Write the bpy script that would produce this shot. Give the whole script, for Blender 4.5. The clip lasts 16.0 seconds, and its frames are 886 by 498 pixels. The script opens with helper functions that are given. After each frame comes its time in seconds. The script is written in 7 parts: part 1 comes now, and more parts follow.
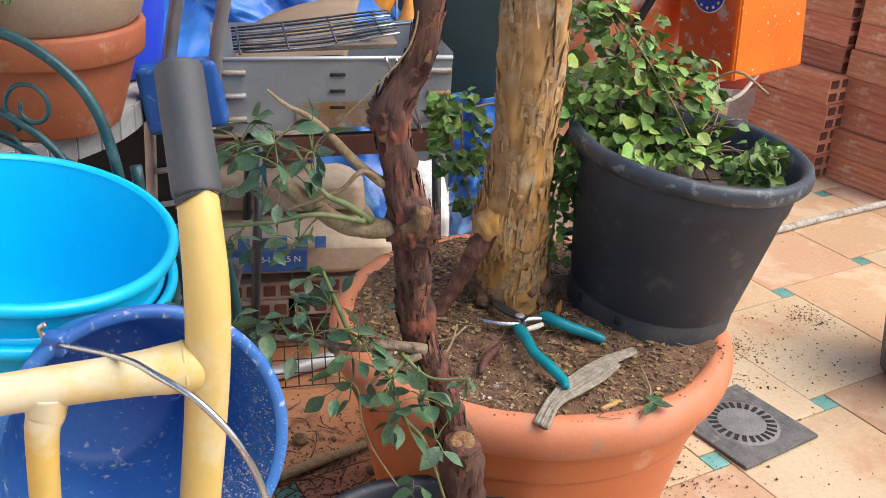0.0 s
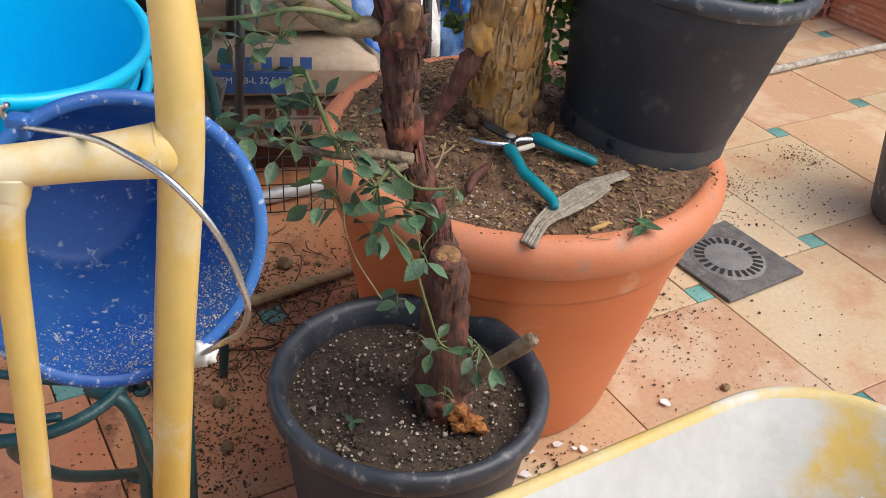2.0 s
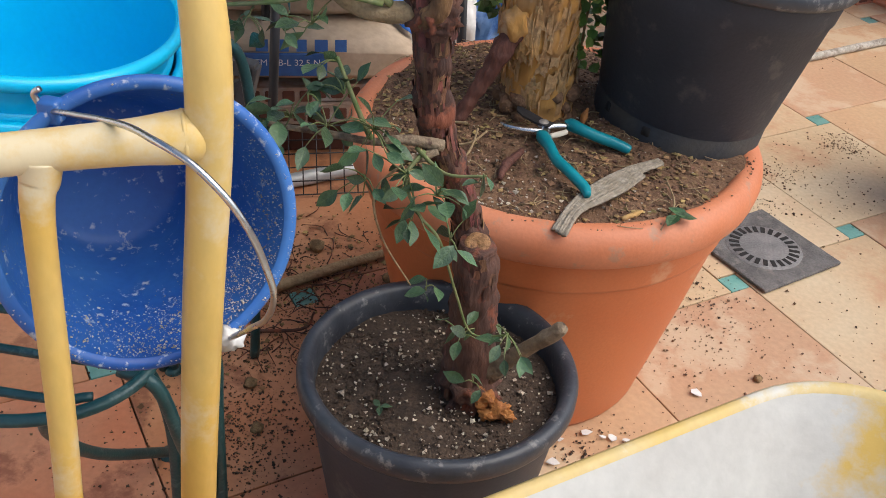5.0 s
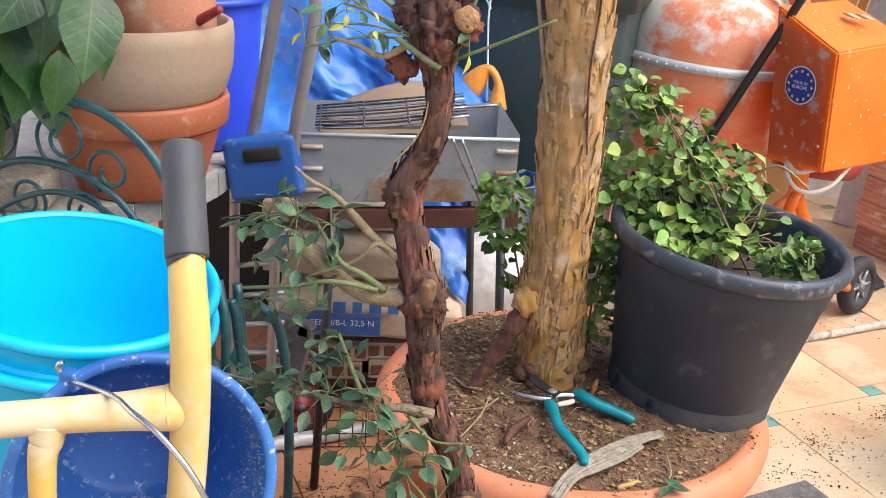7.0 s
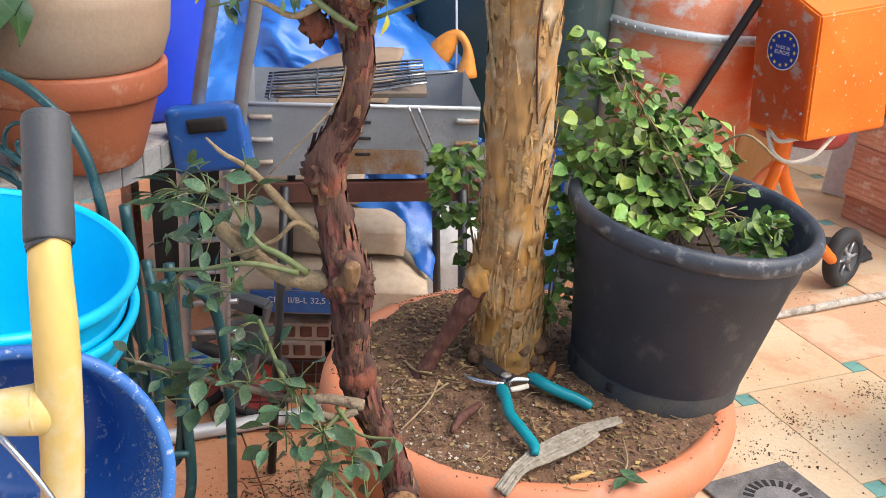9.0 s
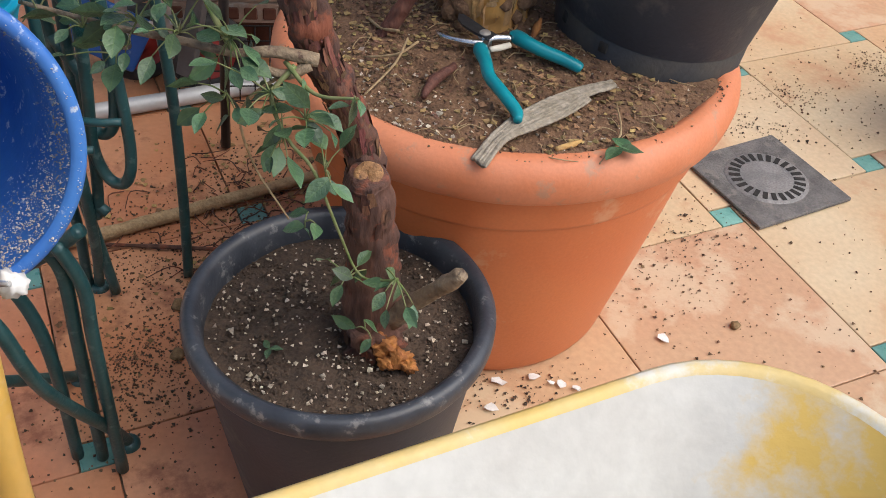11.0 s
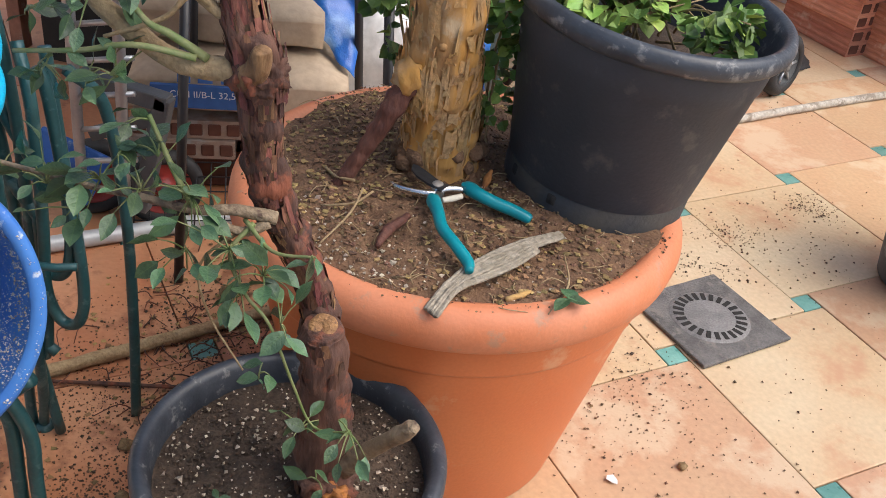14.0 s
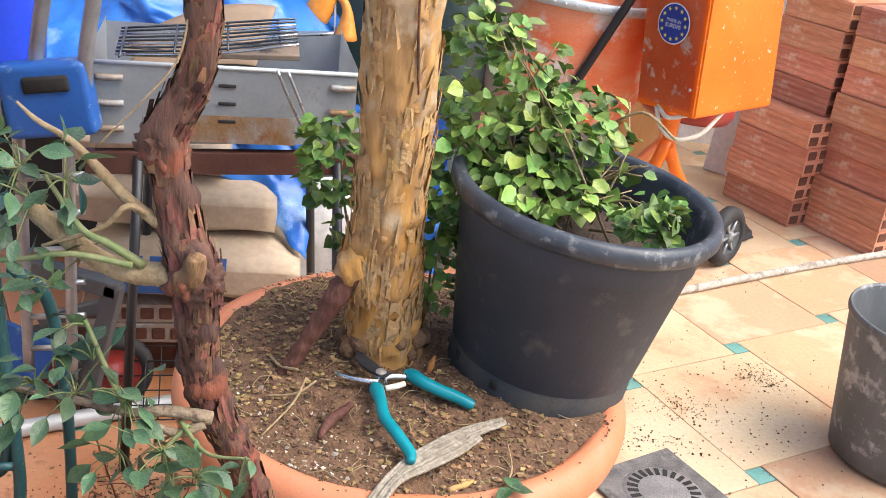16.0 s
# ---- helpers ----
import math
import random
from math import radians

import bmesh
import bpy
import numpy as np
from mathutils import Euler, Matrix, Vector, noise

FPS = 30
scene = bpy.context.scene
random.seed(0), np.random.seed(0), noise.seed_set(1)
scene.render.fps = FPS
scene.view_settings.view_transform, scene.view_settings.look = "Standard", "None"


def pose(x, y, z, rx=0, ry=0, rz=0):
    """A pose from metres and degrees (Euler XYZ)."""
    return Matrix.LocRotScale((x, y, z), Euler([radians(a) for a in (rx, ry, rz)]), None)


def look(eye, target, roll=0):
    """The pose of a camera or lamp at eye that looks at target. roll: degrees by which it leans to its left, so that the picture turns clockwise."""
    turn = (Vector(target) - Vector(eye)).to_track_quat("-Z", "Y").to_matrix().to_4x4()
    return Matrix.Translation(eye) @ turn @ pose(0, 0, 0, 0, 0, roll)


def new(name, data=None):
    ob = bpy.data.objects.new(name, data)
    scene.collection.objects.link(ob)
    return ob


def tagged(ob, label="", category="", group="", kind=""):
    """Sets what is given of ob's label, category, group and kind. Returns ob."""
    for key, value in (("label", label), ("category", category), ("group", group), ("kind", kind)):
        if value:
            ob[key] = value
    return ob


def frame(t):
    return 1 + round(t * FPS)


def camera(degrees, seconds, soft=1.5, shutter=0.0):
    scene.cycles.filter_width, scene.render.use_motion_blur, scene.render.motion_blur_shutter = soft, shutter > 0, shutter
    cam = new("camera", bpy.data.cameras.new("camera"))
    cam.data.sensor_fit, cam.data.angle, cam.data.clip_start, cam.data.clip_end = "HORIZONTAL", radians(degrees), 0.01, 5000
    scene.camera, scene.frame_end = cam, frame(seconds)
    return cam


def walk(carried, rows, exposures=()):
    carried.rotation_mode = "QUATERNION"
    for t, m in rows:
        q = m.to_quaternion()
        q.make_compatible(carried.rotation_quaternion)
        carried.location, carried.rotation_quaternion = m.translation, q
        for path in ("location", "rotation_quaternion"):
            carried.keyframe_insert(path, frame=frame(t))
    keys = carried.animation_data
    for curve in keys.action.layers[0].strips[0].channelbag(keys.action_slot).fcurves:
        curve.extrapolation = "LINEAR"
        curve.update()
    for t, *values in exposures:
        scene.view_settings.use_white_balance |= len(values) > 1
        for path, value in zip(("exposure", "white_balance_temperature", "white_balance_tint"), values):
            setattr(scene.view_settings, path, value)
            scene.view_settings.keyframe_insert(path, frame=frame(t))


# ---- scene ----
cam = camera(47.9, 16.0, soft=0.9)
PATH = [
    (0, (0.346, 0.39, 1.286), (0.073, 2.18, 0.436), 3.3),
    (0.5, (0.337, 0.392, 1.274), (0.009, 2.161, 0.401), 4.1),
    (1, (0.35, 0.406, 1.255), (0.096, 2.144, 0.298), 5.6),
    (1.5, (0.347, 0.416, 1.247), (0.153, 2.128, 0.231), 7.3),
    (2, (0.348, 0.406, 1.227), (0.141, 2.055, 0.114), 5.4),
    (2.5, (0.353, 0.414, 1.219), (0.11, 2.016, 0.046), 4.6),
    (3, (0.36, 0.416, 1.232), (0.084, 2.015, 0.064), 4.8),
    (3.2, (0.36, 0.413, 1.235), (0.09, 2.027, 0.086), 5.0),
    (5.3, (0.352, 0.414, 1.227), (0.083, 2.03, 0.08), 5.0),
    (5.5, (0.356, 0.412, 1.224), (0.068, 2.034, 0.09), 4.6),
    (6, (0.385, 0.415, 1.243), (0.046, 2.047, 0.138), 4.5),
    (6.5, (0.447, 0.391, 1.287), (-0.024, 2.11, 0.38), 4.0),
    (7, (0.504, 0.352, 1.327), (-0.048, 2.131, 0.597), 3.2),
    (7.5, (0.534, 0.327, 1.362), (-0.069, 2.157, 0.824), 2.2),
    (8, (0.554, 0.312, 1.365), (-0.058, 2.152, 0.878), 1.6),
    (8.5, (0.574, 0.329, 1.351), (-0.037, 2.141, 0.766), 0.5),
    (9, (0.552, 0.467, 1.304), (0.012, 2.225, 0.519), 3.0),
    (9.5, (0.509, 0.599, 1.24), (0.155, 2.281, 0.219), 6.0),
    (10, (0.51, 0.593, 1.196), (0.161, 2.116, -0.053), 7.0),
    (10.2, (0.51, 0.595, 1.179), (0.151, 2.059, -0.136), 5.2),
    (12.3, (0.503, 0.611, 1.196), (0.182, 2.118, -0.08), 6.0),
    (12.5, (0.504, 0.609, 1.2), (0.189, 2.136, -0.053), 6.2),
    (13, (0.5, 0.602, 1.211), (0.201, 2.175, 0.013), 6.7),
    (13.5, (0.497, 0.604, 1.216), (0.199, 2.207, 0.057), 7.1),
    (14, (0.499, 0.606, 1.226), (0.195, 2.237, 0.108), 7.3),
    (14.5, (0.503, 0.618, 1.234), (0.175, 2.286, 0.181), 7.4),
    (15, (0.517, 0.615, 1.252), (0.155, 2.34, 0.307), 6.9),
    (15.5, (0.526, 0.615, 1.268), (0.182, 2.39, 0.414), 7.1),
    (16, (0.526, 0.612, 1.268), (0.222, 2.407, 0.44), 6.7),
]
EXPOSURES = [(0.0, 1.05), (0.5, 1.0), (1.0, 0.95), (2.0, 0.75), (3.2, 0.65), (5.3, 0.65), (6.0, 0.8), (7.0, 1.3), (8.0, 1.5), (8.5, 1.4), (9.0, 1.2), (9.5, 1.15), (10.0, 1.0), (10.2, 0.95), (12.3, 0.65), (13.0, 0.7), (14.0, 0.95), (15.0, 1.35), (15.5, 1.5), (16.0, 1.55)]
walk(cam, [(t, look(eye, target, roll)) for t, eye, target, roll in PATH], EXPOSURES)

# ---- world and light ----
world = bpy.data.worlds.new("sky")
scene.world = world
world.use_nodes = True
wn = world.node_tree
sky = wn.nodes.new("ShaderNodeTexSky")
sky.sky_type, sky.sun_disc = "NISHITA", False
SUN_EL, SUN_AZ = radians(54), radians(92)
sky.sun_elevation, sky.sun_rotation = SUN_EL, SUN_AZ
sky.air_density, sky.dust_density = 1.0, 3.0
wn.links.new(sky.outputs[0], wn.nodes["Background"].inputs[0])
wn.nodes["Background"].inputs[1].default_value = 0.122
sun = new("sun", bpy.data.lights.new("sun", "SUN"))
sun.data.energy, sun.data.angle, sun.data.color = 1.45, radians(58), (1.0, 0.965, 0.93)
sun_dir = Vector((math.sin(SUN_AZ) * math.cos(SUN_EL), math.cos(SUN_AZ) * math.cos(SUN_EL), math.sin(SUN_EL)))
sun.matrix_world = look(sun_dir * 20, (0, 0, 0))


# ---- materials ----
def mat(name, c1, c2=None, scale=6.0, rough=0.6, metal=0.0, bump=0.15, bscale=60.0, spot=None, rnd=0.0, stretch=(1, 1, 1),
        contrast=0.5, coat=0.0, sheen=0.0, trans=0.0, island=0.0):
    """Two-tone noise colour, fine grain, optional spots (colour, scale, amount), bump; metres in object space."""
    m = bpy.data.materials.new(name)
    m.use_nodes = True
    nt = m.node_tree
    n, l = nt.nodes, nt.links
    b = n["Principled BSDF"]
    tc = n.new("ShaderNodeTexCoord")
    mp = n.new("ShaderNodeMapping")
    mp.inputs["Scale"].default_value = stretch
    l.new(tc.outputs["Object"], mp.inputs[0])
    c2 = c2 or tuple(v * 0.8 for v in c1)
    no = n.new("ShaderNodeTexNoise")
    no.inputs["Scale"].default_value, no.inputs["Detail"].default_value = scale, 6
    l.new(mp.outputs[0], no.inputs["Vector"])
    ra = n.new("ShaderNodeValToRGB")
    ra.color_ramp.elements[0].position, ra.color_ramp.elements[1].position = 0.5 - contrast / 4, 0.5 + contrast / 4
    ra.color_ramp.elements[0].color, ra.color_ramp.elements[1].color = (*c1, 1), (*c2, 1)
    l.new(no.outputs[0], ra.inputs[0])
    fine = n.new("ShaderNodeTexNoise")
    fine.inputs["Scale"].default_value, fine.inputs["Detail"].default_value = bscale, 5
    l.new(mp.outputs[0], fine.inputs["Vector"])
    mr = n.new("ShaderNodeMapRange")
    mr.inputs[1].default_value, mr.inputs[2].default_value = 0.3, 0.7
    grain = min(0.2, 0.02 + bump * 0.6)
    mr.inputs[3].default_value, mr.inputs[4].default_value = 1 - grain, 1 + grain * 0.85
    l.new(fine.outputs[0], mr.inputs[0])
    mu = n.new("ShaderNodeMix")
    mu.data_type, mu.blend_type = "RGBA", "MULTIPLY"
    mu.inputs[0].default_value = 1.0
    l.new(ra.outputs[0], mu.inputs[6])
    l.new(mr.outputs[0], mu.inputs[7])
    col = mu.outputs[2]
    if spot:
        sc, ss, amount = spot
        sp = n.new("ShaderNodeTexNoise")
        sp.inputs["Scale"].default_value, sp.inputs["Detail"].default_value = ss, 8
        sp.inputs["Roughness"].default_value = 0.65
        l.new(tc.outputs["Object"], sp.inputs["Vector"])
        sr = n.new("ShaderNodeMapRange")
        sr.inputs[1].default_value, sr.inputs[2].default_value = 0.64 - amount * 0.4, 0.72 - amount * 0.4
        l.new(sp.outputs[0], sr.inputs[0])
        mx = n.new("ShaderNodeMix")
        mx.data_type = "RGBA"
        l.new(sr.outputs[0], mx.inputs[0])
        l.new(col, mx.inputs[6])
        mx.inputs[7].default_value = (*sc, 1)
        col = mx.outputs[2]
    if rnd or island:
        hs = n.new("ShaderNodeHueSaturation")
        if island:
            src = n.new("ShaderNodeNewGeometry").outputs["Random Per Island"]
        else:
            src = n.new("ShaderNodeObjectInfo").outputs["Random"]
        k = rnd or island
        vr = n.new("ShaderNodeMapRange")
        vr.inputs[3].default_value, vr.inputs[4].default_value = 1 - k, 1 + k
        l.new(src, vr.inputs[0])
        hr = n.new("ShaderNodeMath")
        hr.operation = "MULTIPLY"
        hr.inputs[1].default_value = 7.31
        l.new(src, hr.inputs[0])
        fr = n.new("ShaderNodeMath")
        fr.operation = "FRACT"
        l.new(hr.outputs[0], fr.inputs[0])
        hm = n.new("ShaderNodeMapRange")
        hm.inputs[3].default_value, hm.inputs[4].default_value = 0.5 - 0.05 * k, 0.5 + 0.05 * k
        l.new(fr.outputs[0], hm.inputs[0])
        l.new(vr.outputs[0], hs.inputs["Value"])
        l.new(hm.outputs[0], hs.inputs["Hue"])
        l.new(col, hs.inputs["Color"])
        col = hs.outputs[0]
    l.new(col, b.inputs["Base Color"])
    rr = n.new("ShaderNodeMapRange")
    rr.inputs[3].default_value, rr.inputs[4].default_value = max(rough - 0.12, 0.05), min(rough + 0.12, 1)
    l.new(no.outputs[0], rr.inputs[0])
    l.new(rr.outputs[0], b.inputs["Roughness"])
    b.inputs["Metallic"].default_value = metal
    b.inputs["Coat Weight"].default_value = coat
    if trans:
        b.inputs["Subsurface Weight"].default_value = trans
        b.inputs["Subsurface Radius"].default_value = (0.004, 0.006, 0.002)
    if bump:
        bp = n.new("ShaderNodeBump")
        bp.inputs["Strength"].default_value, bp.inputs["Distance"].default_value = min(bump * 2, 1), 0.004
        l.new(fine.outputs[0], bp.inputs["Height"])
        l.new(bp.outputs[0], b.inputs["Normal"])
    return m


M = dict(
    tile=mat("glazed_tile", (0.52, 0.35, 0.205), (0.51, 0.285, 0.165), 3.2, 0.46, 0, 0.1, 90, ((0.58, 0.43, 0.28), 4, 0.34), contrast=0.8, rnd=0.14),
    tile_red=mat("terracotta_tile", (0.46, 0.18, 0.085), (0.53, 0.26, 0.14), 4, 0.42, 0, 0.1, 90, ((0.29, 0.115, 0.06), 7, 0.24), rnd=0.12),
    tile_cream=mat("cream_tile", (0.58, 0.46, 0.30), (0.54, 0.375, 0.22), 3.4, 0.46, 0, 0.1, 90, ((0.50, 0.29, 0.17), 4, 0.22), rnd=0.1),
    teal=mat("teal_insert", (0.10, 0.27, 0.24), (0.15, 0.33, 0.29), 20, 0.3, 0, 0.1, 120, rnd=0.2),
    grout=mat("grout", (0.22, 0.16, 0.11), (0.30, 0.23, 0.16), 12, 0.9, 0, 0.3, 150),
    iron=mat("cast_iron", (0.10, 0.095, 0.09), (0.17, 0.16, 0.15), 25, 0.7, 0.2, 0.35, 260, ((0.2, 0.18, 0.16), 40, 0.25)),
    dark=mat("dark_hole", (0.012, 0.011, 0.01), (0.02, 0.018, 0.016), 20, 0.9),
    terra=mat("orange_pot_plastic", (0.54, 0.145, 0.045), (0.57, 0.175, 0.06), 5, 0.48, 0, 0.04, 200, ((0.58, 0.27, 0.14), 11, 0.12)),
    terra_rim=mat("dusty_orange_plastic", (0.56, 0.185, 0.08), (0.59, 0.22, 0.11), 9, 0.58, 0, 0.06, 200, ((0.44, 0.22, 0.13), 30, 0.16)),
    clay=mat("fired_clay", (0.34, 0.095, 0.038), (0.40, 0.125, 0.052), 9, 0.6, 0, 0.08, 160, ((0.45, 0.25, 0.16), 12, 0.12)),
    clay_pale=mat("pale_clay", (0.46, 0.19, 0.105), (0.52, 0.235, 0.14), 10, 0.72, 0, 0.1, 160, ((0.56, 0.38, 0.28), 14, 0.18)),
    beige=mat("beige_stoneware", (0.34, 0.24, 0.155), (0.39, 0.28, 0.19), 8, 0.7, 0, 0.08, 150),
    soil=mat("brown_soil", (0.105, 0.054, 0.028), (0.20, 0.110, 0.058), 34, 0.95, 0, 0.5, 190, ((0.30, 0.18, 0.10), 90, 0.15), contrast=0.8),
    potmix=mat("dark_potting_mix", (0.040, 0.026, 0.017), (0.085, 0.055, 0.036), 45, 0.95, 0, 0.5, 220, contrast=0.8),
    crumb=mat("soil_crumb", (0.095, 0.052, 0.028), (0.19, 0.110, 0.062), 60, 0.95, 0, 0.4, 300, island=0.45),
    litter=mat("leaf_litter", (0.22, 0.14, 0.06), (0.30, 0.19, 0.08), 60, 0.9, 0, 0.2, 300, island=0.5),
    perlite=mat("perlite", (0.48, 0.42, 0.33), (0.38, 0.30, 0.22), 80, 0.9, 0, 0.3, 300, island=0.4),
    black=mat("black_plastic", (0.031, 0.038, 0.051), (0.045, 0.053, 0.068), 7, 0.55, 0, 0.06, 180, ((0.085, 0.088, 0.092), 13, 0.17)),
    black_rim=mat("scuffed_black_rim", (0.026, 0.031, 0.041), (0.047, 0.054, 0.066), 22, 0.42, 0, 0.08, 160, ((0.16, 0.16, 0.16), 45, 0.16)),
    bark=mat("flaking_tan_bark", (0.50, 0.28, 0.095), (0.30, 0.165, 0.070), 20, 0.85, 0, 0.5, 55, ((0.44, 0.32, 0.19), 13, 0.30), stretch=(1, 1, 0.4), contrast=0.7),
    flake=mat("bark_flake", (0.39, 0.25, 0.12), (0.44, 0.25, 0.09), 30, 0.85, 0, 0.3, 150, island=0.13),
    root=mat("reddish_root", (0.085, 0.028, 0.018), (0.13, 0.05, 0.032), 40, 0.75, 0, 0.4, 160, stretch=(1, 1, 0.3)),
    vine=mat("shaggy_vine_bark", (0.045, 0.021, 0.016), (0.125, 0.058, 0.038), 50, 0.85, 0, 0.7, 140, ((0.20, 0.06, 0.03), 18, 0.26), stretch=(1, 1, 0.22), contrast=0.7),
    vine_flake=mat("vine_bark_strip", (0.075, 0.028, 0.017), (0.18, 0.078, 0.045), 60, 0.85, 0, 0.5, 160, stretch=(1, 1, 0.3), island=0.6),
    wood_cut=mat("fresh_cut_wood", (0.36, 0.19, 0.075), (0.20, 0.10, 0.045), 90, 0.8, 0, 0.4, 260, ((0.10, 0.05, 0.03), 70, 0.2), contrast=0.6),
    torn=mat("torn_orange_wood", (0.42, 0.17, 0.04), (0.28, 0.10, 0.03), 60, 0.8, 0, 0.4, 200),
    twig=mat("tan_twig", (0.28, 0.19, 0.095), (0.36, 0.26, 0.14), 60, 0.8, 0, 0.3, 200),
    twig_grey=mat("grey_tan_wood", (0.17, 0.12, 0.075), (0.29, 0.22, 0.14), 50, 0.85, 0, 0.5, 150, ((0.09, 0.05, 0.035), 40, 0.25), contrast=0.6),
    green_stem=mat("green_stem", (0.11, 0.16, 0.045), (0.19, 0.20, 0.085), 60, 0.6, 0, 0.1, 200),
    rose_leaf=mat("matt_green_leaf", (0.040, 0.090, 0.042), (0.080, 0.140, 0.066), 30, 0.42, 0, 0.15, 220, rnd=0.5, trans=0.1),
    ivy_leaf=mat("bright_green_leaf", (0.15, 0.25, 0.04), (0.25, 0.34, 0.08), 30, 0.45, 0, 0.12, 220, rnd=0.6, trans=0.12),
    ivy_stuff=mat("small_green_leaf", (0.09, 0.17, 0.03), (0.16, 0.25, 0.05), 30, 0.5, 0, 0.1, 220, island=0.55),
    big_leaf=mat("glossy_large_leaf", (0.014, 0.058, 0.010), (0.032, 0.092, 0.016), 14, 0.42, 0, 0.15, 70, rnd=0.35, trans=0.12),
    yellow_leaf=mat("yellow_leaf", (0.50, 0.45, 0.05), (0.42, 0.42, 0.08), 30, 0.5),
    cyan=mat("cyan_plastic", (0.0, 0.50, 0.80), (0.0, 0.54, 0.83), 5, 0.36, 0, 0.01, 150),
    blue=mat("worn_blue_plastic", (0.015, 0.09, 0.36), (0.04, 0.16, 0.45), 6, 0.45, 0, 0.05, 140, ((0.40, 0.46, 0.55), 75, 0.13)),
    ultra=mat("ultramarine_plastic", (0.02, 0.06, 0.62), (0.03, 0.08, 0.68), 5, 0.35, 0, 0.03, 140),
    sky_blue=mat("blue_bucket_plastic", (0.01, 0.14, 0.42), (0.02, 0.17, 0.48), 5, 0.38, 0, 0.03, 140),
    pale_blue=mat("pale_blue_plastic", (0.25, 0.45, 0.60), (0.32, 0.52, 0.66), 5, 0.4, 0, 0.03, 140),
    glaze=mat("cobalt_glaze", (0.012, 0.02, 0.12), (0.02, 0.035, 0.17), 8, 0.25, 0, 0.05, 100),
    tarp=mat("blue_tarpaulin", (0.02, 0.12, 0.46), (0.035, 0.19, 0.58), 5, 0.34, 0, 0.10, 320, ((0.20, 0.38, 0.70), 4, 0.24)),
    yellow=mat("yellow_paint", (0.64, 0.39, 0.075), (0.66, 0.47, 0.16), 6, 0.38, 0, 0.04, 120, ((0.66, 0.55, 0.34), 4, 0.28), stretch=(1, 1, 0.5)),
    tub=mat("cemented_yellow_tub", (0.54, 0.53, 0.48), (0.48, 0.46, 0.41), 5, 0.75, 0, 0.08, 60, ((0.58, 0.38, 0.09), 3.0, 0.29)),
    tub_rim=mat("scuffed_yellow_rim", (0.62, 0.43, 0.13), (0.60, 0.50, 0.28), 7, 0.55, 0, 0.06, 120, ((0.60, 0.57, 0.48), 7, 0.36)),
    grip=mat("grey_rubber_grip", (0.045, 0.047, 0.05), (0.065, 0.067, 0.07), 12, 0.6, 0, 0.06, 220),
    steel=mat("bright_steel", (0.55, 0.55, 0.54), (0.45, 0.45, 0.45), 20, 0.28, 1.0, 0.05, 200),
    galv=mat("galvanised_sheet", (0.44, 0.46, 0.46), (0.52, 0.54, 0.54), 9, 0.45, 0.25, 0.05, 130, ((0.26, 0.16, 0.09), 8, 0.06)),
    rusty=mat("rust_stained_sheet", (0.36, 0.36, 0.34), (0.26, 0.15, 0.07), 14, 0.6, 0.4, 0.15, 130, ((0.25, 0.11, 0.045), 12, 0.22)),
    brown_steel=mat("brown_painted_steel", (0.075, 0.028, 0.02), (0.11, 0.045, 0.03), 10, 0.55, 0.1, 0.1, 120),
    black_steel=mat("black_painted_steel", (0.012, 0.012, 0.014), (0.02, 0.02, 0.022), 12, 0.45, 0.1, 0.06, 140),
    tube=mat("dull_grey_tube", (0.33, 0.34, 0.35), (0.42, 0.43, 0.44), 16, 0.4, 0.7, 0.06, 200),
    teal_iron=mat("dark_teal_painted_iron", (0.012, 0.055, 0.06), (0.022, 0.08, 0.085), 24, 0.4, 0.1, 0.08, 200, ((0.06, 0.12, 0.12), 40, 0.16)),
    blue_hand=mat("blue_moulded_plastic", (0.015, 0.085, 0.32), (0.02, 0.11, 0.38), 9, 0.45, 0, 0.05, 160, ((0.16, 0.25, 0.42), 30, 0.12)),
    grey_plastic=mat("dark_grey_plastic", (0.07, 0.075, 0.08), (0.10, 0.105, 0.11), 10, 0.5, 0, 0.06, 160),
    red=mat("red_plastic", (0.30, 0.025, 0.022), (0.25, 0.03, 0.025), 10, 0.4),
    rubber=mat("black_rubber", (0.016, 0.016, 0.017), (0.03, 0.03, 0.03), 16, 0.7, 0, 0.1, 200),
    orange=mat("orange_enamel", (0.80, 0.16, 0.010), (0.84, 0.20, 0.015), 4, 0.35, 0, 0.03, 150, ((0.75, 0.62, 0.5), 60, 0.05)),
    orange_red=mat("dusty_red_orange_paint", (0.72, 0.13, 0.03), (0.76, 0.19, 0.06), 7, 0.5, 0, 0.05, 140, ((0.66, 0.50, 0.40), 24, 0.2)),
    drum=mat("cement_smeared_orange_drum", (0.74, 0.13, 0.03), (0.72, 0.26, 0.13), 5, 0.55, 0, 0.10, 110, ((0.66, 0.62, 0.56), 4.0, 0.36), stretch=(1, 1, 2.4)),
    badge=mat("blue_badge", (0.012, 0.03, 0.22), (0.015, 0.035, 0.26), 20, 0.4, 0, 0.02),
    brick=mat("red_hollow_brick", (0.46, 0.18, 0.10), (0.55, 0.26, 0.155), 9, 0.8, 0, 0.25, 60, ((0.60, 0.40, 0.28), 8, 0.2), stretch=(0.4, 0.4, 3), rnd=0.2),
    brick_dusty=mat("cement_dusted_brick", (0.34, 0.235, 0.175), (0.27, 0.20, 0.16), 12, 0.85, 0, 0.2, 70, ((0.36, 0.33, 0.30), 8, 0.3)),
